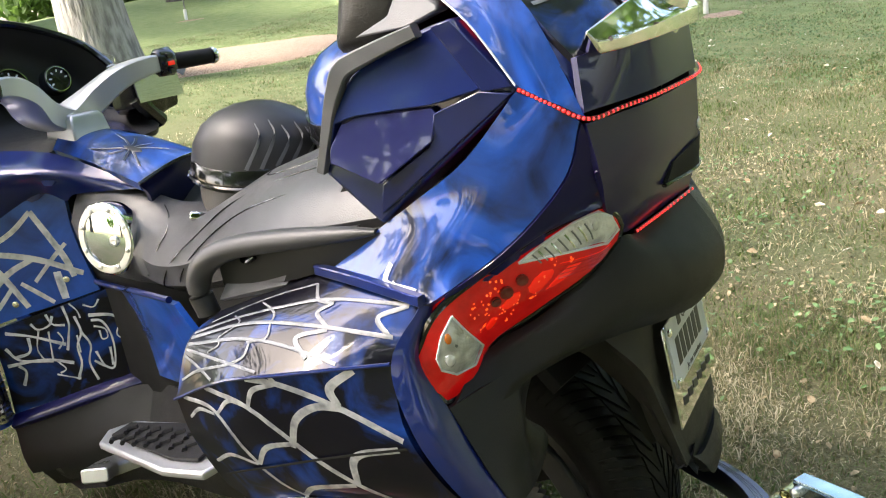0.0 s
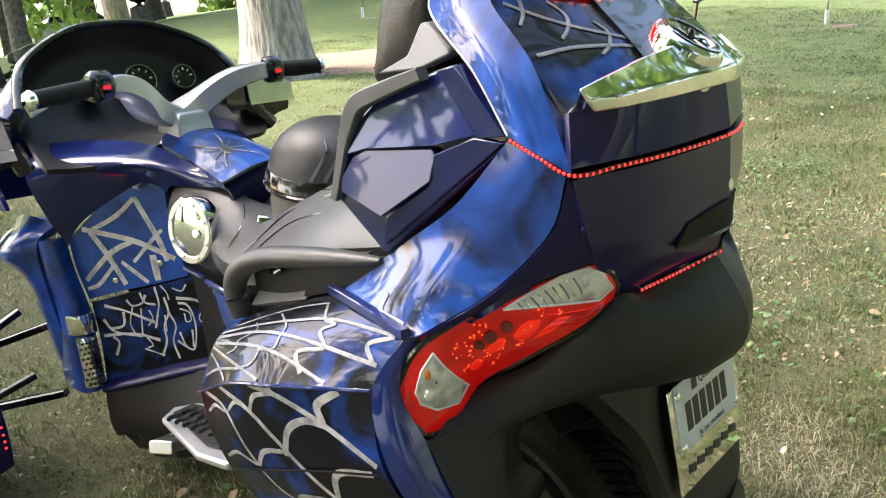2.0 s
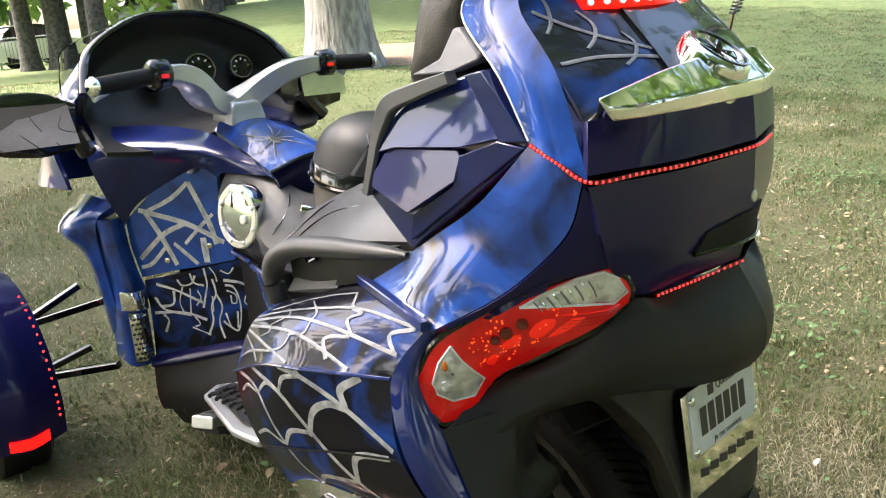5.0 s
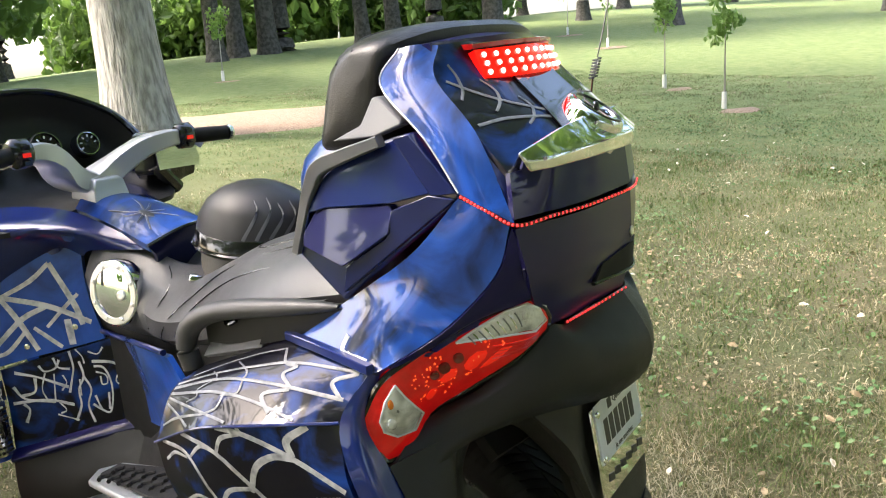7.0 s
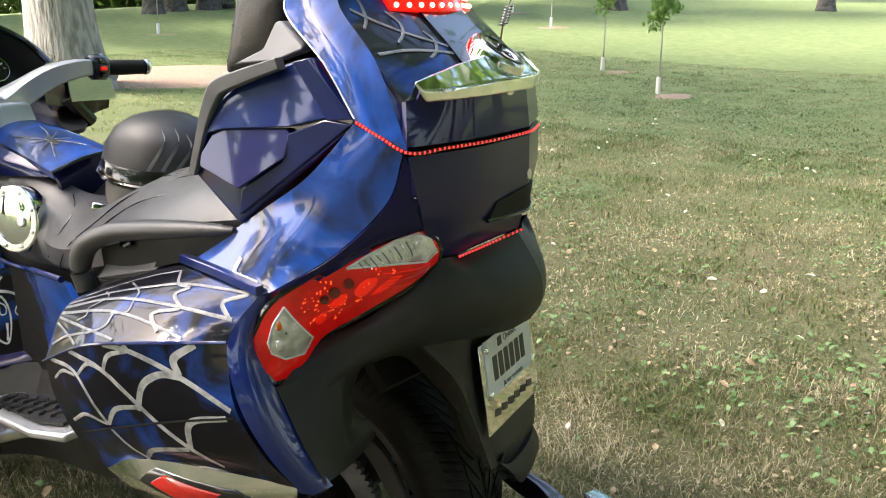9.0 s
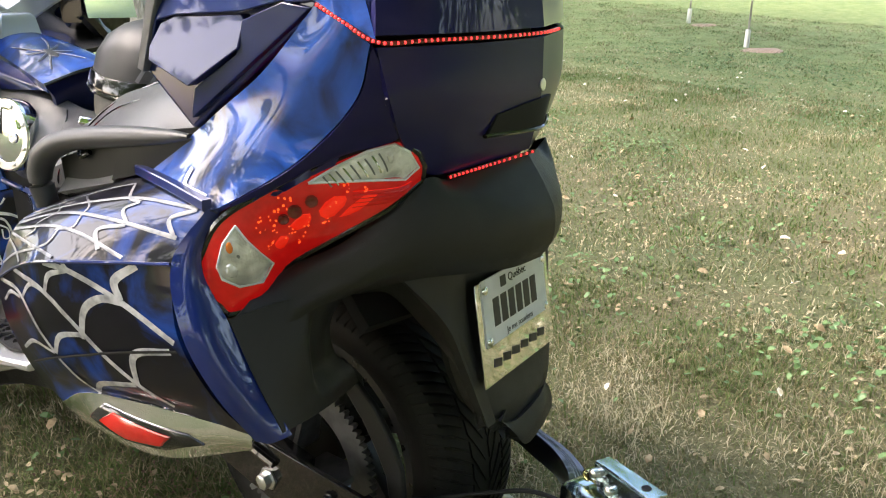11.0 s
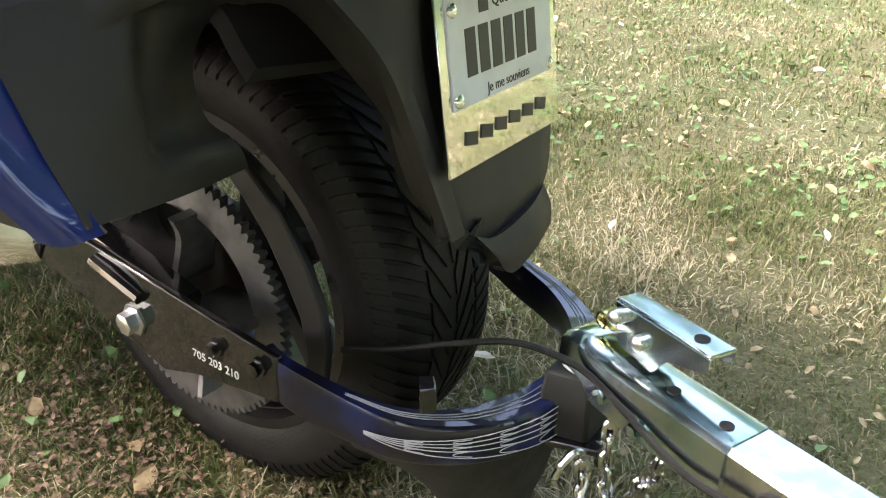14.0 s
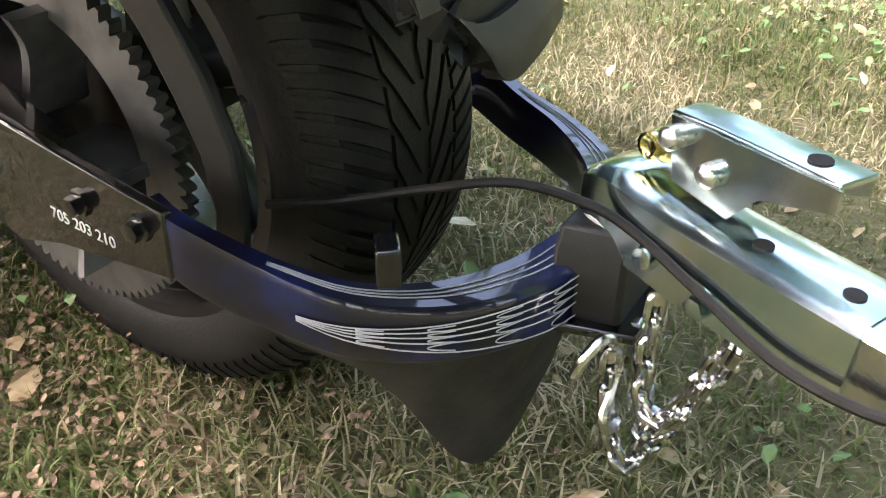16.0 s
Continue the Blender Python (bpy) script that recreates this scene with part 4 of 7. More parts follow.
# seat
def seat_ring(y, w, zt, zb, wb, crown=0.02):
    return [(CX + a * (w if q > 0.5 else wb), y, zb + (zt - zb) * q + (crown if a == 0 else 0)) for a, q in ((-0.75, 0), (-0.97, 0.18), (-1, 0.45), (-0.94, 0.7), (-0.76, 0.89), (-0.4, 0.985), (0, 1), (0.4, 0.985), (0.76, 0.89), (0.94, 0.7), (1, 0.45), (0.97, 0.18), (0.75, 0))]


def smooth_loft(rings, n):
    return loft([[cr([r[k] for r in rings], i / n) for k in range(len(rings[0]))] for i in range(n + 1)])


SEAT_RINGS = [seat_ring(-0.17, 0.27, 0.99, 0.86, 0.28), seat_ring(-0.06, 0.3, 0.985, 0.84, 0.31), seat_ring(0.08, 0.305, 0.968, 0.82, 0.318), seat_ring(0.2, 0.282, 0.95, 0.785, 0.3, 0.012), seat_ring(0.3, 0.245, 0.93, 0.75, 0.27, 0.0), seat_ring(0.4, 0.212, 0.893, 0.725, 0.24, 0.0), seat_ring(0.5, 0.18, 0.858, 0.705, 0.208, 0.0), seat_ring(0.6, 0.155, 0.848, 0.69, 0.18, -0.01), seat_ring(0.69, 0.13, 0.868, 0.69, 0.15, -0.04), seat_ring(0.78, 0.122, 0.9, 0.69, 0.138, -0.075), seat_ring(0.86, 0.118, 0.912, 0.705, 0.132, -0.08), seat_ring(0.92, 0.102, 0.898, 0.76, 0.115, -0.06)]


def on_seat(t, k):
    """A point on the seat's skin: t from the tail to the tank, k round the section from the left hem."""
    i, f = int(k), k - int(k)
    a, b = cr([r[i] for r in SEAT_RINGS], t), cr([r[min(i + 1, 12)] for r in SEAT_RINGS], t)
    p = a + (b - a) * f
    mid = sum((cr([r[m] for r in SEAT_RINGS], t) for m in range(13)), Vector()) / 13
    return p + (p - mid).normalized() * 0.0008


seat = part("seat", smooth_loft(SEAT_RINGS, 60), VINYL, bike, "black vinyl two-person touring seat with stitching")
for flip in (False, True):
    for line in (((0.14, 4.4), (0.26, 4.1), (0.4, 3.7), (0.5, 3.1), (0.57, 2.2), (0.62, 1.1), (0.64, 0.3)), ((0.12, 3.5), (0.26, 3.3), (0.39, 2.9), (0.49, 2.2), (0.55, 1.3), (0.58, 0.4)), ((0.38, 5.2), (0.36, 4.6), (0.3, 4.5), (0.22, 5.0)), ((0.69, 4.6), (0.65, 4.2), (0.63, 3.4), (0.64, 2.6), (0.69, 1.2))):
        part("stitching", sweep([on_seat(t, 12 - k if flip else k) for t, k in line], 0.0014, 60, 6), GLOSS_BLACK, seat)
for way, side in ((same, -1), (lambda p: (2 * CX - p[0], p[1], p[2]), 1)):
    dc = Vector(way((-0.13, 0.765, 0.8)))
    ax = Vector((side, -0.12, 0.12)).normalized()
    disc = part("side_disc", revolve([(-0.03, 0.074), (-0.002, 0.076), (0.002, 0.075), (0.0035, 0.072), (0.0035, 0.003)], dc, ax, 48), CHROME, bike, "round polished filler-style disc")
    part("disc_ring", turned_ring([(0.003, 0.056), (0.005, 0.057), (0.005, 0.071), (0.003, 0.073)], dc, ax, 48), ALUMINIUM, disc, "brushed bolt ring")
    s_, u_ = ring_frame(ax)
    for k in range(8):
        a = math.tau * (k + 0.5) / 8
        part("disc_bolt", revolve([(0.004, 0.0052), (0.007, 0.0048), (0.0078, 0.0025)], dc + (s_ * math.cos(a) + u_ * math.sin(a)) * 0.063, ax, 10), ALUMINIUM, disc)
    part("disc_lock", revolve([(0.002, 0.011), (0.006, 0.0105), (0.007, 0.008), (0.0055, 0.003)], dc - Vector((0, 0.028, 0.004)), ax, 16), ALUMINIUM, disc)

# passenger backrest
def pad_ring(x, y0, y1, z0, z1):
    ym, zm = (y0 + y1) / 2, (z0 + z1) / 2
    return [(x, 0.03 + ym + (y1 - y0) / 2 * math.copysign(abs(math.cos(a)) ** 0.6, math.cos(a)) - 0.09 * ((zm + (z1 - z0) / 2 * math.sin(a)) - 1.2) / 0.1 * 0.6, zm + (z1 - z0) / 2 * math.copysign(abs(math.sin(a)) ** 0.6, math.sin(a))) for a in [k * math.tau / 20 for k in range(20)]]


PAD = [pad_ring(*r) for r in ((-0.235, -0.12, -0.08, 1.16, 1.22), (-0.225, -0.145, -0.05, 1.12, 1.265), (-0.18, -0.165, -0.02, 1.11, 1.284), (-0.08, -0.175, -0.015, 1.1, 1.297), (0.11, -0.175, -0.015, 1.1, 1.297), (0.2, -0.165, -0.02, 1.11, 1.284), (0.245, -0.145, -0.05, 1.12, 1.265), (0.255, -0.12, -0.08, 1.16, 1.22))]
pad = part("backrest", smooth_loft(PAD, 40), PAD_VINYL, bike, "quilted black vinyl passenger backrest")
for k in (18, 0, 2, 4):
    part("quilt_seam", sweep([ring[k] for ring in PAD[1:-1]], 0.0018, 36, 6), VINYL, pad)
part("lid_front", Patch([[(-0.245, -0.175, 1.258), (CX, -0.16, 1.275), mir((-0.245, -0.175, 1.258))], [(-0.235, -0.225, 1.262), (CX, -0.226, 1.268), mir((-0.235, -0.225, 1.262))]], core=(CX, -0.2, 1)).mesh(14, 4, 0.02), NAVY, bike)

# ---- rear wheel ----
AX = Vector((0.03, 0.0, 0.298))
R = 0.303
tyre_profile = [(-0.092, 0.212), (-0.101, 0.228), (-0.105, 0.25), (-0.101, 0.275), (-0.09, 0.292), (-0.06, 0.3005), (0, R), (0.06, 0.3005), (0.09, 0.292), (0.101, 0.275), (0.105, 0.25), (0.101, 0.228), (0.092, 0.212), (0.085, 0.205), (-0.085, 0.205)]


wheel = part("rear_wheel", turned_ring([(-0.096, 0.205), (-0.096, 0.219), (-0.088, 0.219), (-0.082, 0.195), (-0.03, 0.185), (0.03, 0.185), (0.082, 0.195), (0.088, 0.219), (0.096, 0.219), (0.096, 0.205), (0.05, 0.177), (-0.05, 0.177)], AX, (1, 0, 0)), RIM, bike, "dark grey alloy rear wheel")
tyre = part("tyre", turned_ring(tyre_profile, AX, (1, 0, 0), 96), RUBBER, wheel, "black road tyre with slanted tread")
for k in range(5):
    a = math.tau * k / 5 + 0.3
    d = Vector((0, math.cos(a), math.sin(a)))
    part("spoke", sweep([AX + d * 0.03, AX + d * 0.1, AX + d * 0.185], [(0.02, 0.03), (0.015, 0.025), (0.02, 0.03)], 8, square=True, up=(1, 0, 0)), RIM, wheel)
part("hub", revolve([(-0.09, 0.05), (0.09, 0.05)], AX, (1, 0, 0), 24), DARK, wheel)
# tread: slanted blocks over the shoulder and ribs along the middle, in shared meshes
def tread_block(x0, x1, r0, r1, slant, width):
    bm = bmesh.new()
    rows = []
    for i in range(5):
        f = i / 4
        x, rr = x0 + (x1 - x0) * f, r0 + (r1 - r0) * f ** (1.6 if abs(x1) < 0.1 else 4.0)
        a = slant * f
        for h in (0.0, 0.006):
            rows.append([Vector((x, (rr + h) * math.sin(a + w), (rr + h) * math.cos(a + w))) for w in (-width * (1 - 0.12 * (h > 0)), width * (1 - 0.12 * (h > 0)))])
    v = [[bm.verts.new(p) for p in r] for r in rows]
    for i in range(4):
        a, b, c, d = v[2 * i], v[2 * i + 1], v[2 * i + 2], v[2 * i + 3]
        bm.faces.new((b[0], b[1], d[1], d[0]))
        bm.faces.new((a[0], b[0], d[0], c[0]))
        bm.faces.new((b[1], a[1], c[1], d[1]))
    bm.faces.new((v[0][0], v[0][1], v[1][1], v[1][0]))
    bm.faces.new((v[8][1], v[8][0], v[9][0], v[9][1]))
    return bm


N = 98
for sgn in (-1, 1):
    me1 = mesh_of("tread_block", tread_block(sgn * 0.046, sgn * 0.1045, 0.2985, 0.266, 0.12, math.pi / N * 0.74), RUBBER)
    me2 = mesh_of("tread_block", tread_block(sgn * 0.006, sgn * 0.041, 0.2995, 0.2988, 0.2, math.pi / N * 1.5), RUBBER)
    for k in range(N):
        shared("tread_block", me1, Matrix.Translation(AX) @ Matrix.Rotation(math.tau * k / N, 4, "X"), tyre)
    for k in range(N // 2):
        shared("tread_block", me2, Matrix.Translation(AX) @ Matrix.Rotation(math.tau * (2 * k + 0.5) / N, 4, "X"), tyre)
# belt pulley with teeth, belt guard
pulley_pts = []
for k in range(80):
    for f, r in ((0.0, 0.158), (0.3, 0.166), (0.6, 0.166), (0.9, 0.158)):
        a = math.tau * (k + f) / 80
        pulley_pts.append((-0.095, math.cos(a) * r, 0.29 + math.sin(a) * r))
inner = [(-0.125, math.cos(math.tau * k / 320) * 0.118, 0.29 + math.sin(math.tau * k / 320) * 0.118) for k in range(320)]
bm = bmesh.new()
for x in (-0.095, -0.107):
    for loop in (pulley_pts, inner):
        for p in loop:
            bm.verts.new((x, p[1], p[2]))
bm.verts.ensure_lookup_table()
for i in range(320):
    j = (i + 1) % 320
    v = bm.verts
    bm.faces.new((v[i], v[j], v[320 + j], v[320 + i]))
    bm.faces.new((v[640 + i], v[960 + i], v[960 + j], v[640 + j]))
    bm.faces.new((v[i], v[640 + i], v[640 + j], v[j]))
    bm.faces.new((v[320 + i], v[320 + j], v[960 + j], v[960 + i]))
pulley = part("belt_pulley", bm, PULLEY, wheel, "toothed aluminium belt pulley")
for k in range(5):
    a = math.tau * k / 5 + 0.6
    d = Vector((0, math.cos(a), math.sin(a)))
    c = Vector((-0.1, 0, 0.29))
    part("pulley_arm", sweep([c + d * 0.03, c + d * 0.09, c + d * 0.125], [(0.006, 0.03), (0.006, 0.026), (0.006, 0.04)], 8, square=True, up=(1, 0, 0)), PULLEY, pulley)
part("drive_belt", sweep([(-0.13, -0.02, 0.457), (-0.13, 0.3, 0.47), (-0.13, 0.62, 0.45)], (0.012, 0.004), 8, square=True), RUBBER, bike)
part("belt_guard", slab([(-0.122, y, z) for y, z in ((-0.09, 0.5), (-0.136, 0.457), (-0.166, 0.418), (-0.189, 0.376), (-0.207, 0.336), (-0.213, 0.289), (-0.205, 0.25), (-0.235, 0.25), (-0.243, 0.3), (-0.24, 0.35), (-0.222, 0.4), (-0.19, 0.452), (-0.12, 0.515))], (0.012, 0, 0)), PLASTIC, bike, "black belt guard", bevel=0.003)
part("brake_caliper", box((0.12, 0.06, 0.4), (0.03, 0.05, 0.035), (20, 0, 0)), DARK, bike, bevel=0.006)

MUD_RUBBER = material("scuffed_rubber", (0.016, 0.016, 0.0165), 0.5, bump=0.3, bump_scale=120.0, second=(0.03, 0.029, 0.028), scale=25.0, rough_var=0.1)
HITCH = material("hitch_navy", (0.004, 0.004, 0.014), 0.3, 0.0, 1.0, second=(0.006, 0.012, 0.07), scale=14.0, lo=0.5, hi=0.7, spec=0.2)
# swing arm with the hitch's side plates and bars
for way, left in ((same, True), (lambda p: (2 * CX - p[0], p[1], p[2]), False)):
    part("swing_arm", sweep([way(p) for p in ((-0.155, -0.06, 0.29), (-0.155, 0.15, 0.34), (-0.155, 0.45, 0.4))], [(0.018, 0.045), (0.02, 0.05), (0.022, 0.055)], 10, square=True), GLOSS_BLACK, bike, "black swing arm")
    sp = part("side_plate", slab([way(p) for p in ((-0.172, -0.231, 0.324), (-0.172, -0.228, 0.268), (-0.172, -0.1, 0.252), (-0.172, -0.04, 0.235), (-0.172, 0.12, 0.29), (-0.172, 0.16, 0.335), (-0.172, 0.09, 0.372))], (-0.009 if left else 0.009, 0, 0)), GLOSS_BLACK, bike, "black hitch side plate", bevel=0.002)
    part("axle_nut", revolve([(0, 0.02), (0.004, 0.02), (0.0045, 0.014), (0.018, 0.014), (0.02, 0.011)], way((-0.181, 0.0, 0.29)), (-1 if left else 1, 0, 0), 6), ALUMINIUM, sp)
    part("adjuster", sweep([way(p) for p in ((-0.184, -0.02, 0.325), (-0.186, 0.02, 0.34), (-0.184, 0.06, 0.35))], 0.008, 8, 8), GLOSS_BLACK, sp)
    for y, z in ((-0.14, 0.304), (-0.205, 0.305)):
        part("plate_bolt", revolve([(0, 0.011), (0.003, 0.011), (0.004, 0.008), (0.011, 0.008), (0.012, 0.004)], way((-0.181, y, z)), (-1 if left else 1, 0, 0), 6), GLOSS_BLACK, sp)
    hoop = [Vector(way(p)) for p in ((-0.165, -0.2, 0.297), (-0.172, -0.24, 0.291), (-0.158, -0.3, 0.272), (-0.14, -0.358, 0.262), (-0.103, -0.408, 0.259), (-0.054, -0.443, 0.262), (-0.006, -0.46, 0.268))]
    halves = [(0.007, 0.026), (0.008, 0.026), (0.01, 0.025), (0.014, 0.0245), (0.018, 0.024), (0.021, 0.024), (0.021, 0.024)]
    bar = part("hitch_bar", sweep(hoop, halves, 40, square=True), HITCH, bike, "navy hitch bar painted with fine silver web lines")
    outer_line = []
    for k in range(1, 7):
        d = hoop[min(k + 1, 6)] - hoop[k - 1]
        out = Vector((d.y, -d.x, 0)).normalized()
        if out.dot(hoop[k] - Vector((CX, -0.2, 0.28))) < 0:
            out = -out
        outer_line.append(hoop[k] + out * (halves[k][0] + 0.0012))
    face = Patch([[p + Vector((0, 0, 0.0195)) for p in outer_line], [p + Vector((0, 0, -0.0195)) for p in outer_line]], core=(CX, -0.2, 0.28))
    rays = (0.02, 0.22, 0.42, 0.64, 0.96)
    for end in rays:
        part("web_strand", face.ribbon([(0.28, 0.5 + (end - 0.5) * 0.1), (0.5, 0.5 + (end - 0.5) * 0.5), (0.74, 0.5 + (end - 0.5) * 0.85), (0.99, end)], 0.0013, 0.0005), FINE_LINE, bar)
    for c in (0.44, 0.58, 0.72, 0.86):
        for p, q in zip(rays, rays[1:]):
            f = min(1.0, (c - 0.2) / 0.65)
            a, b = 0.5 + (p - 0.5) * f, 0.5 + (q - 0.5) * f
            part("web_strand", face.ribbon([(c + 0.03, a), (c - 0.02, a + (b - a) * 0.35), (c - 0.02, a + (b - a) * 0.7), (c + 0.03, b)], 0.0012, 0.0005), FINE_LINE, bar)
    for k in range(3):
        part("web_strand", sweep([hoop[m] + Vector((0, 0, halves[m][1] + 0.0006)) + (hoop[m] - Vector((CX, -0.2, hoop[m].z))).normalized() * (0.006 * (k - 1)) * (m - 1) / 4 for m in (2, 3, 4, 5, 6)], 0.0006, 24, 5), FINE_LINE, bar)
letters("part_number", "705 203 210", 0.0145, Matrix.LocRotScale((-0.1818, -0.135, 0.2805), Euler((radians(90), 0, radians(-90)), "XYZ"), None) @ Matrix.Rotation(radians(-3), 4, "Z"), WHITE_INK, bike)
part("ball_mount", loft([[(CX + a * w, -0.455 - d, z) for a, d in ((-1, 0), (1, 0), (0.8, 0.05), (-0.8, 0.05))] for z, w in ((0.235, 0.05), (0.25, 0.06), (0.3, 0.06), (0.318, 0.05))]), PLASTIC, bike, bevel=0.004)
part("chain_loop", slab([(CX - 0.07, -0.45, 0.236), (CX - 0.05, -0.52, 0.236), (CX + 0.05, -0.52, 0.236), (CX + 0.07, -0.45, 0.236)], (0, 0, 0.008)), GLOSS_BLACK, bike, bevel=0.002)
part("mud_flap", Patch([[(-0.152, -0.29, 0.24), (-0.13, -0.35, 0.24), (-0.095, -0.405, 0.238), (-0.03, -0.44, 0.24), (0.05, -0.45, 0.245)], [(-0.15, -0.296, 0.23), (-0.124, -0.357, 0.214), (-0.086, -0.404, 0.175), (-0.03, -0.432, 0.17), (0.045, -0.444, 0.2)], [(-0.149, -0.3, 0.224), (-0.118, -0.362, 0.19), (-0.072, -0.405, 0.09), (-0.032, -0.424, 0.082), (0.025, -0.436, 0.14)]], core=(CX, -0.2, 0.2)).mesh(18, 14, 0.004), MUD_RUBBER, bike, "black rubber mud flap")

# ---- front of the machine ----
FX = 0.03  # the front half's middle


def fm(p):
    return (2 * FX - p[0], p[1], p[2])


tank = Patch([[(-0.075, 0.69, 0.9), (0.0, 0.672, 0.925), (0.075, 0.672, 0.928), (0.135, 0.69, 0.9)], [(-0.062, 0.83, 0.94), (0.0, 0.815, 0.965), (0.075, 0.815, 0.967), (0.122, 0.83, 0.94)], [(-0.045, 0.985, 0.972), (0.0, 1.0, 1.0), (0.075, 1.0, 1.0), (0.105, 0.985, 0.972)]])
tank_ob = part("tank_cover", tank.mesh(16, 14, 0.02), SMOKE, bike, "blue airbrushed tank cover with a painted spider")
part("painted_spider", tank.shape([(0.285, 0.33), (0.33, 0.28), (0.37, 0.33), (0.37, 0.41), (0.33, 0.47), (0.29, 0.41)], 0.0012, 0.002), INK, tank_ob, "dark painted spider body")
for k in range(4):
    for s in (-1, 1):
        part("painted_leg", tank.ribbon([(0.33 + s * 0.03, 0.34 + 0.03 * k), (0.33 + s * 0.1, 0.25 + 0.09 * k), (0.33 + s * 0.17, 0.14 + 0.17 * k)], 0.0028), INK, tank_ob)
        part("painted_leg", tank.ribbon([(0.33 + s * 0.03, 0.36 + 0.03 * k), (0.33 + s * 0.1, 0.27 + 0.09 * k), (0.33 + s * 0.17, 0.16 + 0.17 * k)], 0.0012), SILVER, tank_ob)
part("tank_rear", Patch([[(-0.075, 0.69, 0.897), (0.0, 0.672, 0.922), (0.075, 0.672, 0.925), (0.135, 0.69, 0.897)], [(-0.06, 0.685, 0.87), (0.0, 0.68, 0.885), (0.075, 0.68, 0.885), (0.12, 0.685, 0.87)], [(-0.05, 0.7, 0.82), (0.0, 0.7, 0.82), (0.075, 0.7, 0.82), (0.11, 0.7, 0.82)]], core=(CX, 0.9, 0.85)).mesh(12, 8, 0.012), NAVY_GLOSS, tank_ob)
part("tank_edge", sweep([(-0.078, 0.685, 0.9), (0.0, 0.667, 0.923), (0.075, 0.667, 0.925), (0.138, 0.685, 0.9)], 0.004, 16, 6), GLOSS_BLACK, tank_ob)

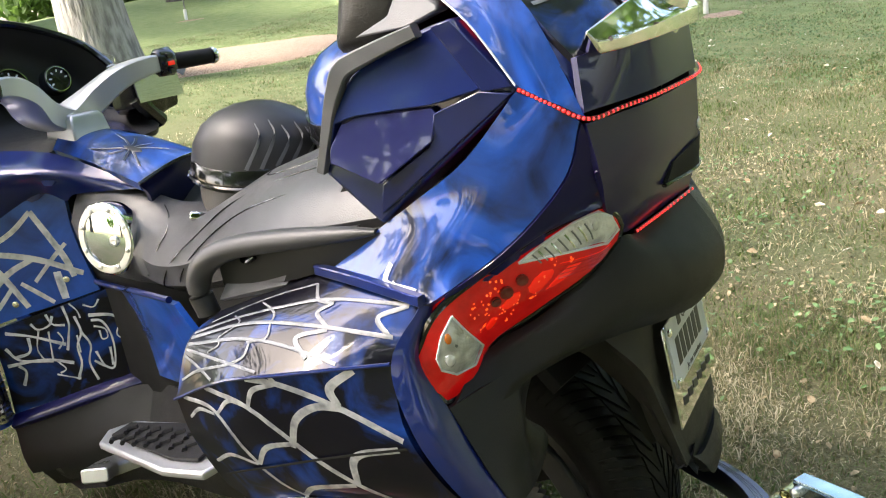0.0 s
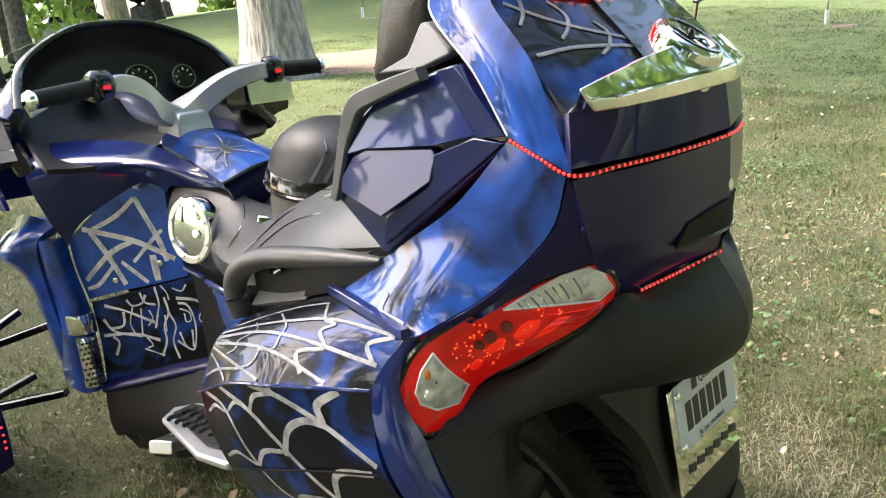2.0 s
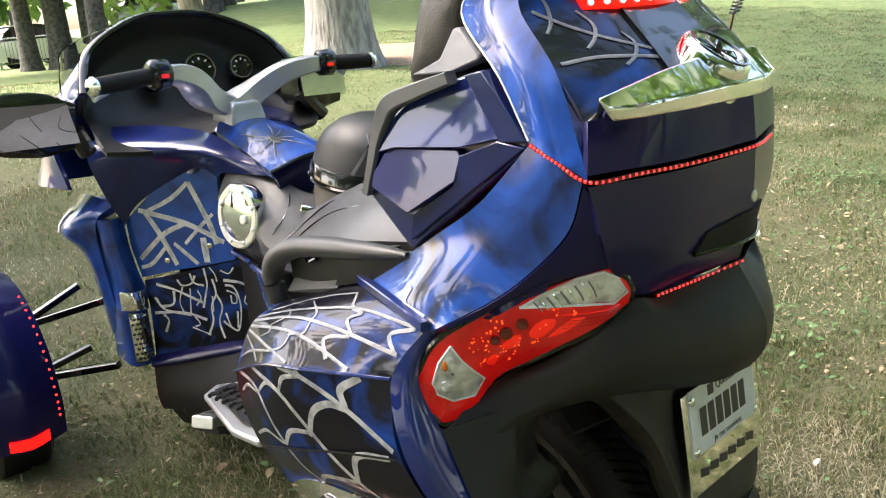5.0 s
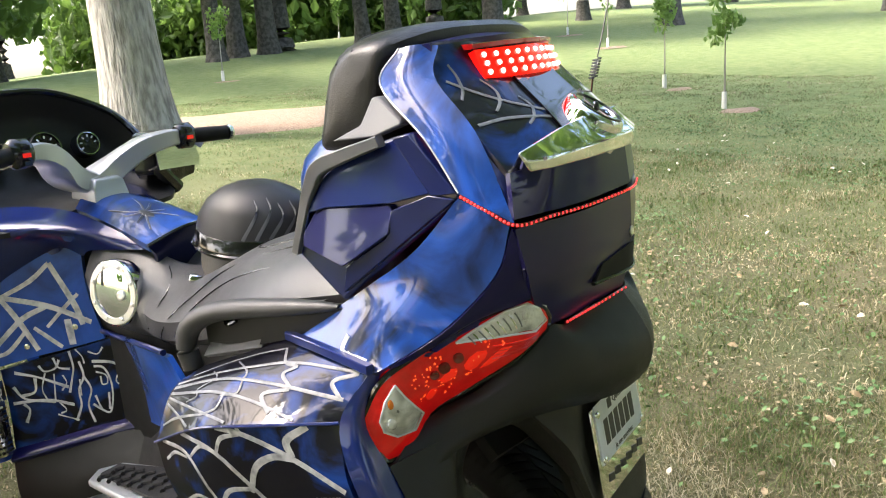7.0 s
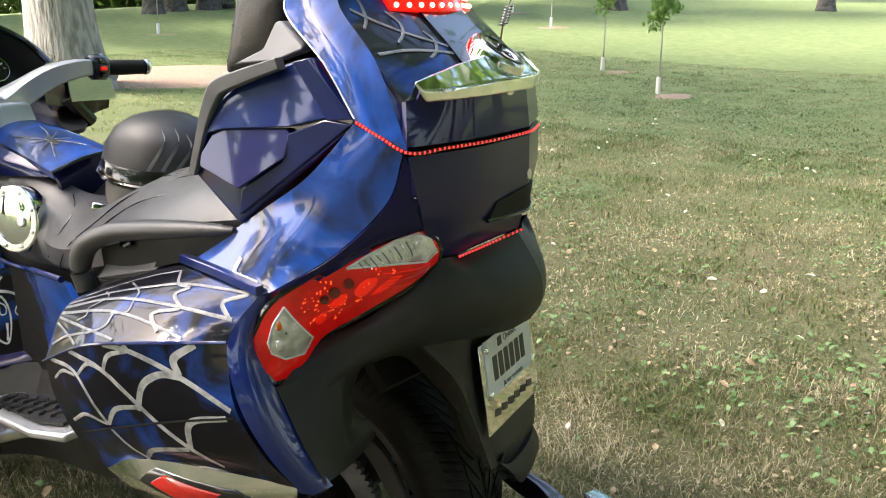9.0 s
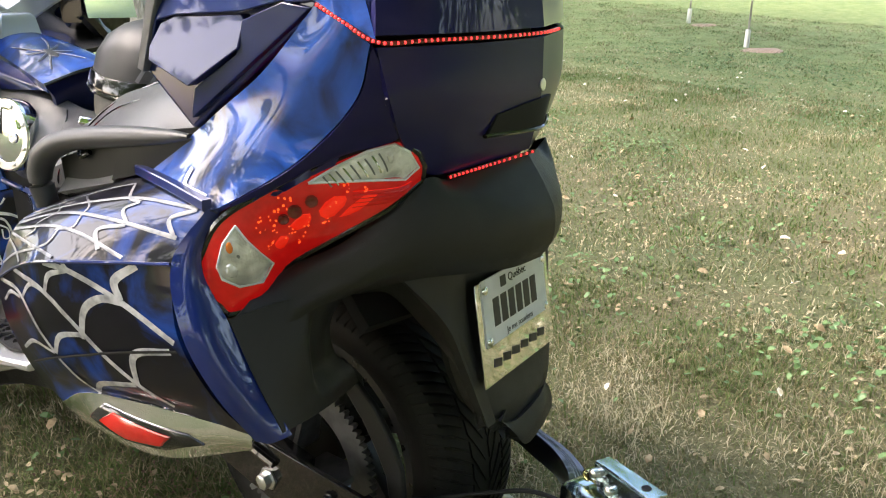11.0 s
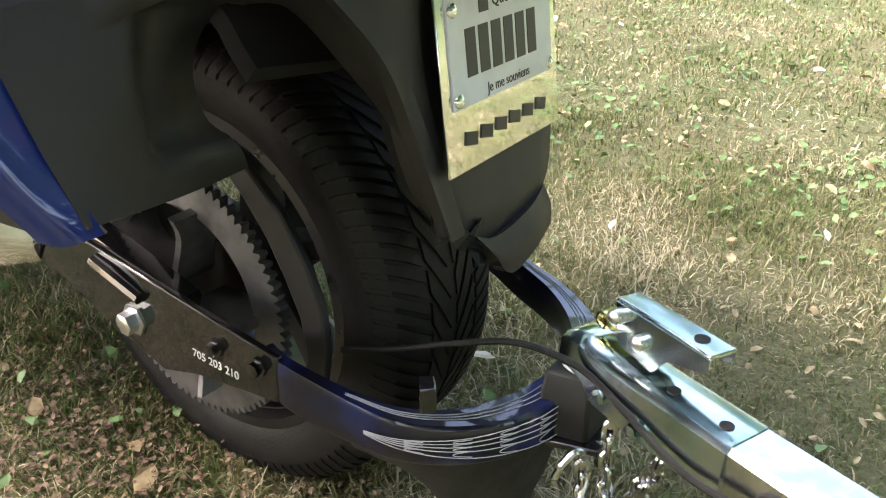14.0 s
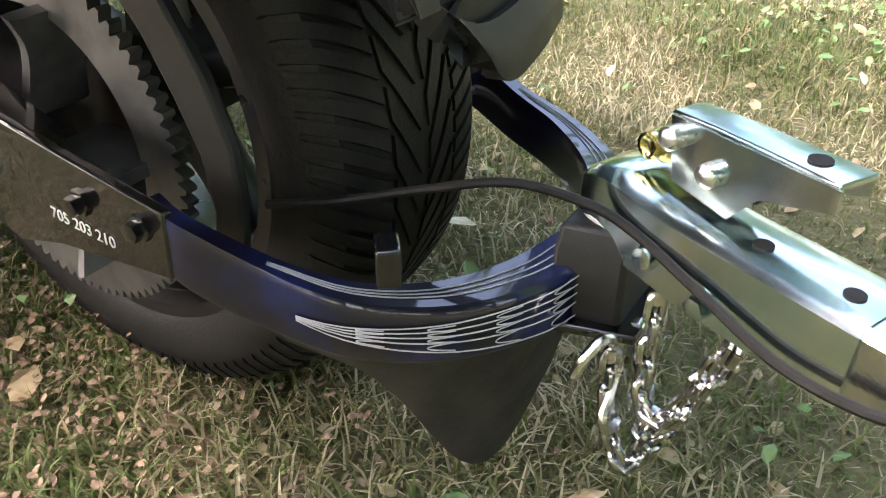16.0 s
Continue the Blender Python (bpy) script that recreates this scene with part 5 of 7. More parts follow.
for way, left in ((same, True), (fm, False)):
    shoulder = Patch([[(-0.055, 0.7, 0.885), (-0.062, 0.84, 0.935), (-0.06, 0.98, 0.968), (-0.1, 1.13, 0.985), (-0.19, 1.25, 0.99)], [(-0.075, 0.79, 0.885), (-0.1, 0.88, 0.925), (-0.14, 0.98, 0.945), (-0.2, 1.1, 0.95), (-0.285, 1.2, 0.945)], [(-0.08, 0.9, 0.88), (-0.1, 0.95, 0.91), (-0.15, 1.04, 0.91), (-0.205, 1.13, 0.88), (-0.265, 1.19, 0.83)], [(-0.067, 0.955, 0.86), (-0.096, 1.006, 0.885), (-0.154, 1.1, 0.84), (-0.2, 1.17, 0.79), (-0.222, 1.205, 0.74)]], way, core=way((0.0, 1.1, 0.8)))
    part("shoulder_cowl", shoulder.mesh(20, 16, 0.012), BLUE, bike, "deep navy gloss shoulder cowl")
    upper = Patch([[(-0.218, 1.205, 0.753), (-0.154, 1.102, 0.846), (-0.096, 1.008, 0.903), (-0.067, 0.961, 0.89)], [(-0.216, 1.202, 0.678), (-0.162, 1.115, 0.744), (-0.101, 1.016, 0.807), (-0.069, 0.965, 0.777)], [(-0.207, 1.188, 0.597), (-0.154, 1.102, 0.617), (-0.106, 1.023, 0.632), (-0.058, 0.947, 0.649)]], way, core=way((0.2, 1.2, 0.7)))
    up_ob = part("side_panel", upper.mesh(18, 12, 0.015), PANEL_LIT, bike, "blue side panel airbrushed with a silver web")
    for uv, w in (([(0.12, 0.05), (0.53, 0.65), (0.93, 0.83)], 0.015), ([(0.58, 0.25), (0.43, 0.3), (0.18, 0.18)], 0.012), ([(0.58, 0.25), (0.78, 0.7), (0.83, 0.85)], 0.016), ([(0.18, 0.18), (0.3, 0.6), (0.38, 0.95)], 0.016), ([(0.53, 0.65), (0.33, 0.62), (0.05, 0.73)], 0.014), ([(0.5, 0.8), (0.7, 0.7), (0.85, 0.6)], 0.01), ([(0.35, 0.73), (0.15, 0.85), (0.03, 0.85)], 0.011), ([(0.4, 0.75), (0.6, 0.98)], 0.012), ([(0.68, 0.8), (0.7, 0.98)], 0.02)):
        part("web_strand", upper.ribbon(upper.trace(uv), w * 0.85, n=20, ends=1.15), SILVER_LIT, up_ob)
    for u, v in ((0.3, 0.88), (0.75, 0.86)):
        part("panel_bolt", revolve([(0, 0.008), (0.004, 0.0075), (0.005, 0.003)], upper.at(u, v), upper.n(u, v), 12), CHROME, up_ob)
    lower = Patch([[(-0.205, 1.183, 0.589), (-0.155, 1.104, 0.607), (-0.106, 1.024, 0.626), (-0.041, 0.92, 0.652)], [(-0.204, 1.182, 0.484), (-0.157, 1.106, 0.509), (-0.102, 1.018, 0.533), (-0.025, 0.893, 0.557)], [(-0.208, 1.189, 0.376), (-0.159, 1.11, 0.394), (-0.105, 1.022, 0.416), (-0.033, 0.906, 0.441)]], way, core=way((0.2, 1.2, 0.5)))
    lo_ob = part("lower_panel", lower.mesh(18, 10, 0.015), SMOKE_DARK, bike, "dark lower side panel with a painted silver skeleton spider")
    for w, strokes in ((0.011, ([(0.12, 0.08), (0.33, 0.23), (0.58, 0.48)], [(0.05, 0.45), (0.38, 0.55), (0.6, 0.7)], [(0.3, 0.23), (0.28, 0.4), (0.15, 0.4)], [(0.15, 0.5), (0.2, 0.6), (0.15, 0.73)], [(0.08, 0.25), (0.18, 0.45), (0.45, 0.6)], [(0.78, 0.23), (0.88, 0.3), (0.93, 0.4), (0.98, 0.53), (0.98, 0.78)])),
                       (0.0085, ([(0.78, 0.3), (0.83, 0.35), (0.85, 0.53), (0.85, 0.75), (0.83, 0.88), (0.78, 0.83), (0.73, 0.75)], [(0.5, 0.03), (0.53, 0.18), (0.62, 0.25)], [(0.35, 0.08), (0.4, 0.18), (0.5, 0.18), (0.55, 0.08)], [(0.65, 0.0), (0.65, 0.23), (0.62, 0.38), (0.58, 0.55)], [(0.7, 0.18), (0.7, 0.4), (0.65, 0.55), (0.65, 0.73), (0.6, 0.88)], [(0.7, 0.4), (0.73, 0.58), (0.7, 0.75), (0.73, 0.95)], [(0.75, 0.66), (0.765, 0.75), (0.78, 0.83)], [(0.83, 0.66), (0.83, 0.85)])),
                       (0.006, ([(0.78, 0.38), (0.83, 0.45), (0.83, 0.55), (0.8, 0.55), (0.8, 0.45)], [(0.93, 0.4), (0.88, 0.55), (0.93, 0.65)], [(0.4, 0.2), (0.35, 0.4), (0.38, 0.55)], [(0.48, 0.25), (0.45, 0.58)], [(0.78, 0.08), (0.83, 0.15), (0.88, 0.08)], [(0.7, 0.0), (0.73, 0.12), (0.73, 0.23)], [(0.48, 0.62), (0.53, 0.73), (0.48, 0.75)], [(0.45, 0.75), (0.62, 0.88)], [(0.55, 0.3), (0.57, 0.42), (0.52, 0.5)], [(0.67, 0.42), (0.66, 0.62)]))):
        for uv in strokes:
            part("painted_limb", lower.ribbon(uv, w * 0.8, ends=0.6), SILVER_LIT, lo_ob)
    part("rear_cheek", Patch([[(-0.04, 0.92, 0.65), (-0.075, 0.83, 0.655), (-0.14, 0.7, 0.685), (-0.2, 0.52, 0.7)], [(-0.025, 0.893, 0.557), (-0.075, 0.8, 0.56), (-0.14, 0.66, 0.58), (-0.2, 0.45, 0.6)], [(-0.033, 0.906, 0.441), (-0.075, 0.78, 0.455), (-0.13, 0.62, 0.48), (-0.19, 0.4, 0.5)]], way, core=way((0.2, 0.8, 0.5))).mesh(14, 10, 0.012), PANEL_LIT, bike)
    part("piping", sweep([way(p) for p in ((-0.062, 0.945, 0.67), (-0.082, 0.83, 0.668), (-0.145, 0.7, 0.695), (-0.2, 0.53, 0.71))], 0.007, 20, 8), BLUE, bike)
    part("sill", Patch([[(-0.21, 1.19, 0.376), (-0.16, 1.11, 0.394), (-0.105, 1.022, 0.416), (-0.033, 0.906, 0.441)], [(-0.23, 1.18, 0.355), (-0.18, 1.1, 0.372), (-0.125, 1.01, 0.394), (-0.05, 0.89, 0.42)], [(-0.21, 1.19, 0.335), (-0.16, 1.11, 0.352), (-0.105, 1.02, 0.374), (-0.033, 0.9, 0.4)]], way, core=way((0.2, 1.2, 0.4))).mesh(14, 6, 0.01), NAVY, bike)
    part("belly_pan", Patch([[(-0.2, 0.36, 0.5), (-0.13, 0.62, 0.46), (-0.05, 0.9, 0.41), (-0.2, 1.2, 0.345)], [(-0.2, 0.36, 0.38), (-0.15, 0.62, 0.33), (-0.1, 0.9, 0.29), (-0.2, 1.2, 0.24)], [(-0.15, 0.36, 0.26), (-0.12, 0.62, 0.21), (-0.08, 0.9, 0.17), (-0.16, 1.2, 0.15)]], way).mesh(12, 10, 0.02), PLASTIC, bike)
    # front corner with chrome lamp and pierced grille
    corner = Patch([[way((x, y, z)), way((x - 0.03, y - 0.012, z)), way((x - 0.058, y + 0.015, z)), way((x - 0.052, y + 0.13, z))] for x, y, z in ((-0.224, 1.207, 0.765), (-0.221, 1.202, 0.68), (-0.212, 1.19, 0.59), (-0.21, 1.188, 0.48), (-0.212, 1.19, 0.36))], core=way((-0.15, 1.5, 0.6)))
    part("corner_pillar", corner.mesh(10, 24, 0.02), SMOKE, bike, "blue airbrushed corner pillar")
    part("chrome_cap", corner.shape([(0.02, 0.56), (0.62, 0.54), (0.64, 0.66), (0.02, 0.68)], 0.01), CHROME, bike)
    grille = part("vent_panel", corner.shape([(0.05, 0.7), (0.56, 0.68), (0.56, 0.97), (0.07, 0.98)], 0.004), CHROME, bike, "chrome vent panel pierced round a spider")
    # slots are dark beads, their shade given by the colour
    hole = mesh_of("vent_slot", ball((0, 0, 0), (0.0045, 0.0045, 0.003), 8), DARK)
    for r in range(9):
        for c in range(5):
            shared("vent_slot", hole, Matrix.Translation(corner.at(0.1 + 0.09 * (c + 0.5 * (r % 2)), 0.72 + 0.029 * r, 0.0045)), grille)
    part("spider_shape", corner.shape([(0.22, 0.79), (0.3, 0.77), (0.36, 0.82), (0.3, 0.88), (0.22, 0.86)], 0.008, 0.006), GLOSS_BLACK, grille)
    nose = Patch([[(-0.242, 1.2, 0.8), (-0.254, 1.3, 0.815), (-0.2, 1.55, 0.78), (-0.05, 1.72, 0.72)], [(-0.285, 1.23, 0.76), (-0.34, 1.33, 0.739), (-0.24, 1.57, 0.69), (-0.05, 1.78, 0.64)], [(-0.285, 1.24, 0.66), (-0.296, 1.31, 0.652), (-0.22, 1.52, 0.58), (-0.05, 1.72, 0.54)], [(-0.255, 1.26, 0.42), (-0.26, 1.34, 0.42), (-0.2, 1.48, 0.4), (-0.05, 1.6, 0.4)]], way, core=(FX, 1.2, 0.6))
    part("nose_cowl", nose.mesh(18, 16, 0.02), SMOKE, bike)
    part("headlight", nose.shape([(0.4, 0.12), (0.62, 0.2), (0.6, 0.42), (0.42, 0.36)], 0.008), CLEAR_LENS, bike, "clear headlight")
    # mirror
    mc = Vector((-0.435, 1.1, 1.03)) if left else Vector((0.368, 1.1, 1.042))
    ms = Vector((1, 1, 1)) if left else Vector((0.72, 1, 0.72))
    part("mirror_shell", sweep([mc + ms * Vector((-0.125, 0.03, 0.012)), mc + ms * Vector((-0.06, 0.05, 0.01)), mc + ms * Vector((0.04, 0.05, 0)), mc + ms * Vector((0.11, 0.03, -0.012))], [(0.03, 0.05), (0.05, 0.068), (0.05, 0.072), (0.03, 0.052)], 16, square=True), GLOSS_BLACK, bike, "black wing mirror")
    part("mirror_glass", slab([mc + ms * Vector(p) for p in ((-0.108, -0.008, 0.056), (0.085, -0.012, 0.046), (0.1, -0.012, -0.048), (-0.1, -0.008, -0.042))], (0, -0.004, 0)), MIRROR, bike)
    part("mirror_arm", sweep([mc + ms * Vector((0.1 if left else -0.1, 0.01, -0.02)), way((-0.31, 1.12, 0.95))], 0.022, 6, 8), GLOSS_BLACK, bike)
    # front wheel and its fender
    wc = Vector(way((-0.53, 1.62, 0.29)))
    fw = part("front_wheel", turned_ring([(-0.06, 0.17), (-0.06, 0.185), (0.06, 0.185), (0.06, 0.17)], wc, (1, 0, 0), 40), SATIN, bike, "grey alloy front wheel")
    part("tyre", turned_ring([(-0.07, 0.19), (-0.083, 0.22), (-0.08, 0.26), (-0.06, 0.285), (0, 0.29), (0.06, 0.285), (0.08, 0.26), (0.083, 0.22), (0.07, 0.19)], wc, (1, 0, 0), 60), RUBBER, fw)
    part("hub", revolve([(-0.04, 0.16), (0.0, 0.1), (0.04, 0.16)], wc, (1, 0, 0), 30), SATIN, fw)
    fen = Patch([[wc + Vector((dx, math.cos(a) * (0.33 - 0.03 * abs(dx) * 10), math.sin(a) * (0.33 - 0.03 * abs(dx) * 10))) for dx in (-0.1, -0.05, 0, 0.05, 0.1)] for a in [radians(d) for d in (30, 60, 90, 120, 150, 178, 200)]], core=wc)
    fe = part("front_fender", fen.mesh(12, 28, 0.01), NAVY, bike, "navy front fender with a lit red marker")
    part("marker_light", fen.shape([(0.25, 0.94), (0.75, 0.94), (0.75, 0.985), (0.25, 0.985)], 0.006), LED_RED, fe, "lit red marker")
    spot = mesh_of("led", ball((0, 0, 0), (0.0032, 0.0032, 0.0032), 8), LED_AMBER)
    for k in range(16):
        shared("led", spot, Matrix.Translation(fen.at(0.93 if left else 0.07, 0.5 + 0.027 * k, 0.001)), fe)
    for z0, z1 in ((0.5, 0.43), (0.3, 0.27)):
        for y in (1.4, 1.62):
            part("wishbone", sweep([way((-0.24, y, z0)), wc + Vector((0.09 if left else -0.09, 0, z1 - 0.3))], (0.014, 0.01), 6, square=True), GLOSS_BLACK, bike)
    # footboard and peg
    fb = part("footboard", slab([way(p) for p in ((-0.24, 0.34, 0.5), (-0.2, 0.74, 0.425), (-0.235, 0.79, 0.415), (-0.285, 0.755, 0.418), (-0.39, 0.42, 0.488), (-0.4, 0.3, 0.51), (-0.34, 0.28, 0.515))], (0, 0, -0.016)), SATIN, bike, "silver passenger footboard with a rubber pad", bevel=0.005)
    part("pad", slab([way(p) for p in ((-0.25, 0.37, 0.497), (-0.225, 0.72, 0.431), (-0.27, 0.725, 0.428), (-0.365, 0.42, 0.49), (-0.37, 0.34, 0.505))], (0, 0, 0.006)), RUBBER, fb)
    for k in range(14):
        y, z = 0.4 + 0.044 * (k // 2), 0.5 - 0.0083 * (k // 2)
        x = -0.285 - 0.035 * (k % 2) + 0.006 * (k // 2)
        part("pad_rib", sweep([way((x, y, z)), way((x - 0.014, y + 0.014, z - 0.002)), way((x - 0.026, y + 0.004, z))], 0.005, 6, 6), RUBBER, fb)
    part("footboard_arm", sweep([way((-0.17, 0.55, 0.4)), way((-0.27, 0.55, 0.44))], (0.024, 0.016), 4, square=True), SATIN, fb)
    part("foot_peg", sweep([way((-0.12, 0.86, 0.27)), way((-0.19, 0.9, 0.275)), way((-0.25, 0.87, 0.295))], [(0.02, 0.014), (0.03, 0.015), (0.032, 0.016)], 10, square=True), ALUMINIUM, bike, "aluminium foot peg", bevel=0.004)

# fairing bowl with the dash
bowl = Patch([[(-0.26, 1.22, 1.08), (-0.2, 1.3, 1.18), (-0.05, 1.36, 1.25), (FX + 0.03, 1.37, 1.262), (0.19, 1.36, 1.25), (0.32, 1.3, 1.18), (0.37, 1.22, 1.08)], [(-0.24, 1.3, 1.02), (-0.17, 1.36, 1.1), (-0.05, 1.4, 1.15), (FX + 0.03, 1.4, 1.155), (0.17, 1.4, 1.15), (0.28, 1.36, 1.1), (0.33, 1.3, 1.02)], [(-0.27, 1.15, 0.98), (-0.17, 1.25, 0.98), (-0.05, 1.27, 1.0), (FX + 0.03, 1.27, 1.0), (0.17, 1.27, 1.0), (0.28, 1.25, 0.98), (0.34, 1.15, 0.98)], [(-0.28, 1.08, 0.95), (-0.17, 1.05, 0.94), (-0.05, 1.0, 0.965), (FX + 0.03, 0.98, 0.985), (0.17, 1.05, 0.94), (0.28, 1.05, 0.94), (0.33, 1.08, 0.95)]], core=(FX, 2.5, 0.9))
dash = part("dash_bowl", bowl.mesh(36, 24, 0.012), PLASTIC, bike, "black inner fairing with instruments")
part("bowl_rim", sweep(bowl.rows[0], (0.012, 0.01), 40, 8), GLOSS_BLACK, dash)
outer = Patch([[Vector(p) + Vector((0, 0.02, 0.004)) for p in bowl.rows[0]], [(-0.33, 1.3, 0.98), (-0.27, 1.42, 1.05), (-0.08, 1.52, 1.08), (FX, 1.53, 1.08), (0.15, 1.52, 1.08), (0.33, 1.42, 1.05), (0.39, 1.3, 0.98)], [(-0.33, 1.25, 0.85), (-0.34, 1.45, 0.85), (-0.1, 1.62, 0.82), (FX, 1.64, 0.82), (0.16, 1.62, 0.82), (0.4, 1.45, 0.85), (0.39, 1.25, 0.85)]], core=(FX, 1.1, 0.9))
part("fairing_shell", outer.mesh(30, 14, 0.01), BLUE, bike)
GLASS = bpy.data.materials.new("screen_glass")
GLASS.use_nodes = True
GLASS.node_tree.nodes["Principled BSDF"].inputs["Transmission Weight"].default_value = 1.0
GLASS.node_tree.nodes["Principled BSDF"].inputs["Roughness"].default_value = 0.02
GLASS.node_tree.nodes["Principled BSDF"].inputs["IOR"].default_value = 1.1
screen = part("windscreen", Patch([[(-0.3, 1.25, 1.13), (-0.22, 1.38, 1.2), (FX, 1.45, 1.25), (0.3, 1.38, 1.2), (0.38, 1.25, 1.13)], [(-0.3, 1.28, 1.0), (-0.22, 1.46, 1.06), (FX, 1.54, 1.1), (0.3, 1.46, 1.06), (0.38, 1.28, 1.0)]], core=(FX, 1.1, 0.9)).mesh(20, 6, 0.003), GLASS, bike, "clear windscreen")
screen.visible_shadow = False
for x, z, r in ((0.105, 1.105, 0.04), (0.235, 1.1, 0.03), (-0.03, 1.1, 0.032)):
    g = part("gauge", revolve([(-0.03, r + 0.006), (0.006, r + 0.006), (0.008, r), (0.003, r * 0.95), (0.002, 0.003)], (x, 1.31, z), (-0.1, -1, 0.25), 28), GLOSS_BLACK, dash, "round gauge")
    part("gauge_ring", turned_ring([(0.004, r), (0.008, r + 0.001), (0.008, r + 0.003), (0.003, r + 0.004)], (x, 1.31, z), (-0.1, -1, 0.25), 32), CHROME, g)
    for k in range(7):
        a = radians(-30 + 40 * k)
        part("gauge_mark", box((x + math.cos(a) * r * 0.75, 1.3055, z + math.sin(a) * r * 0.75), (0.0035, 0.001, 0.0018), (0, -math.degrees(a), 0)), WHITE_INK, g)

# handlebar
hb = part("handlebar", sweep([(FX - 0.03, 1.0, 1.015), (0.075, 1.0, 1.045), (0.16, 0.975, 1.09), (0.23, 0.955, 1.105), (0.262, 0.945, 1.105)], [(0.045, 0.026), (0.04, 0.028), (0.033, 0.025), (0.027, 0.022), (0.02, 0.019)], 20, square=True), SATIN, bike, "silver cast handlebar")
part("bar_arm", sweep([(FX - 0.0, 1.0, 1.015), (-0.04, 1.0, 1.05), (-0.09, 0.975, 1.1), (-0.135, 0.955, 1.12), (-0.165, 0.945, 1.122)], [(0.045, 0.026), (0.04, 0.028), (0.033, 0.025), (0.027, 0.022), (0.02, 0.019)], 20, square=True), SATIN, hb)
part("clamp", loft([[(FX + a * w, 0.985 + b * l, z + 0.12 * b * l) for a, b in ((-1, -1), (1, -1), (1, 1), (-1, 1))] for z, w, l in ((0.985, 0.05, 0.05), (1.03, 0.042, 0.045), (1.04, 0.034, 0.037))]), SATIN, hb, bevel=0.004)
for s, x0, x1 in ((1, 0.262, 0.39), (-1, -0.168, -0.345)):
    z0, z1 = (1.104, 1.1) if s > 0 else (1.122, 1.115)
    part("grip", sweep([(x0 + s * 0.03, 0.94, z0), ((x0 + x1) / 2, 0.925, (z0 + z1) / 2), (x1, 0.9, z1)], [0.019, 0.0205, 0.019], 14, 14), RUBBER, hb, "black rubber grip")
    part("grip_end", revolve([(0, 0.02), (0.006, 0.022), (0.014, 0.018), (0.016, 0.006)], (x1, 0.9, z1), (s, -0.15, 0), 18), CHROME, hb)
    pod = part("switch_pod", loft([[(x0 + s * d, 0.94 + 0.026 * math.cos(k * math.tau / 10) * w, z0 + 0.002 + 0.034 * math.sin(k * math.tau / 10) * w) for k in range(10)] for d, w in ((-0.012, 0.8), (-0.004, 1.0), (0.03, 1.05), (0.04, 0.8))]), GLOSS_BLACK, hb, "black switch pod with red-lit buttons")
    for k in range(3):
        part("button", box((x0 + s * 0.012, 0.914, z0 + 0.016 - 0.018 * k), (0.009, 0.004, 0.005)), LED_DIM if k == 1 else GLOSS_BLACK, pod, bevel=0.001)
    part("lever", sweep([(x0 + s * 0.01, 0.975, z0 - 0.01), (x0 + s * 0.08, 1.0, z0 - 0.012), (x1 - s * 0.02, 0.985, z1 - 0.03)], (0.006, 0.009), 12, square=True), ALUMINIUM, hb)
part("steering_column", sweep([(FX, 1.0, 0.99), (FX, 1.06, 0.9)], 0.04, 4, 14), PLASTIC, bike)

# antenna with spring coil
ant = part("antenna", sweep([(0.135, -0.285, 1.1), (0.168, -0.284, 1.18)], 0.0017, 4, 6), GLOSS_BLACK, bike, "thin whip antenna with a coil")
part("coil", sweep([(0.169 + 0.0005 * k + 0.007 * math.cos(k * 0.9), -0.284 + 0.007 * math.sin(k * 0.9), 1.18 + 0.0007 * k) for k in range(50)], 0.0014, 200, 6), GLOSS_BLACK, ant)
part("whip", sweep([(0.194, -0.284, 1.215), (0.26, -0.28, 1.303), (0.42, -0.27, 1.55)], 0.0013, 8, 5), GLOSS_BLACK, ant)

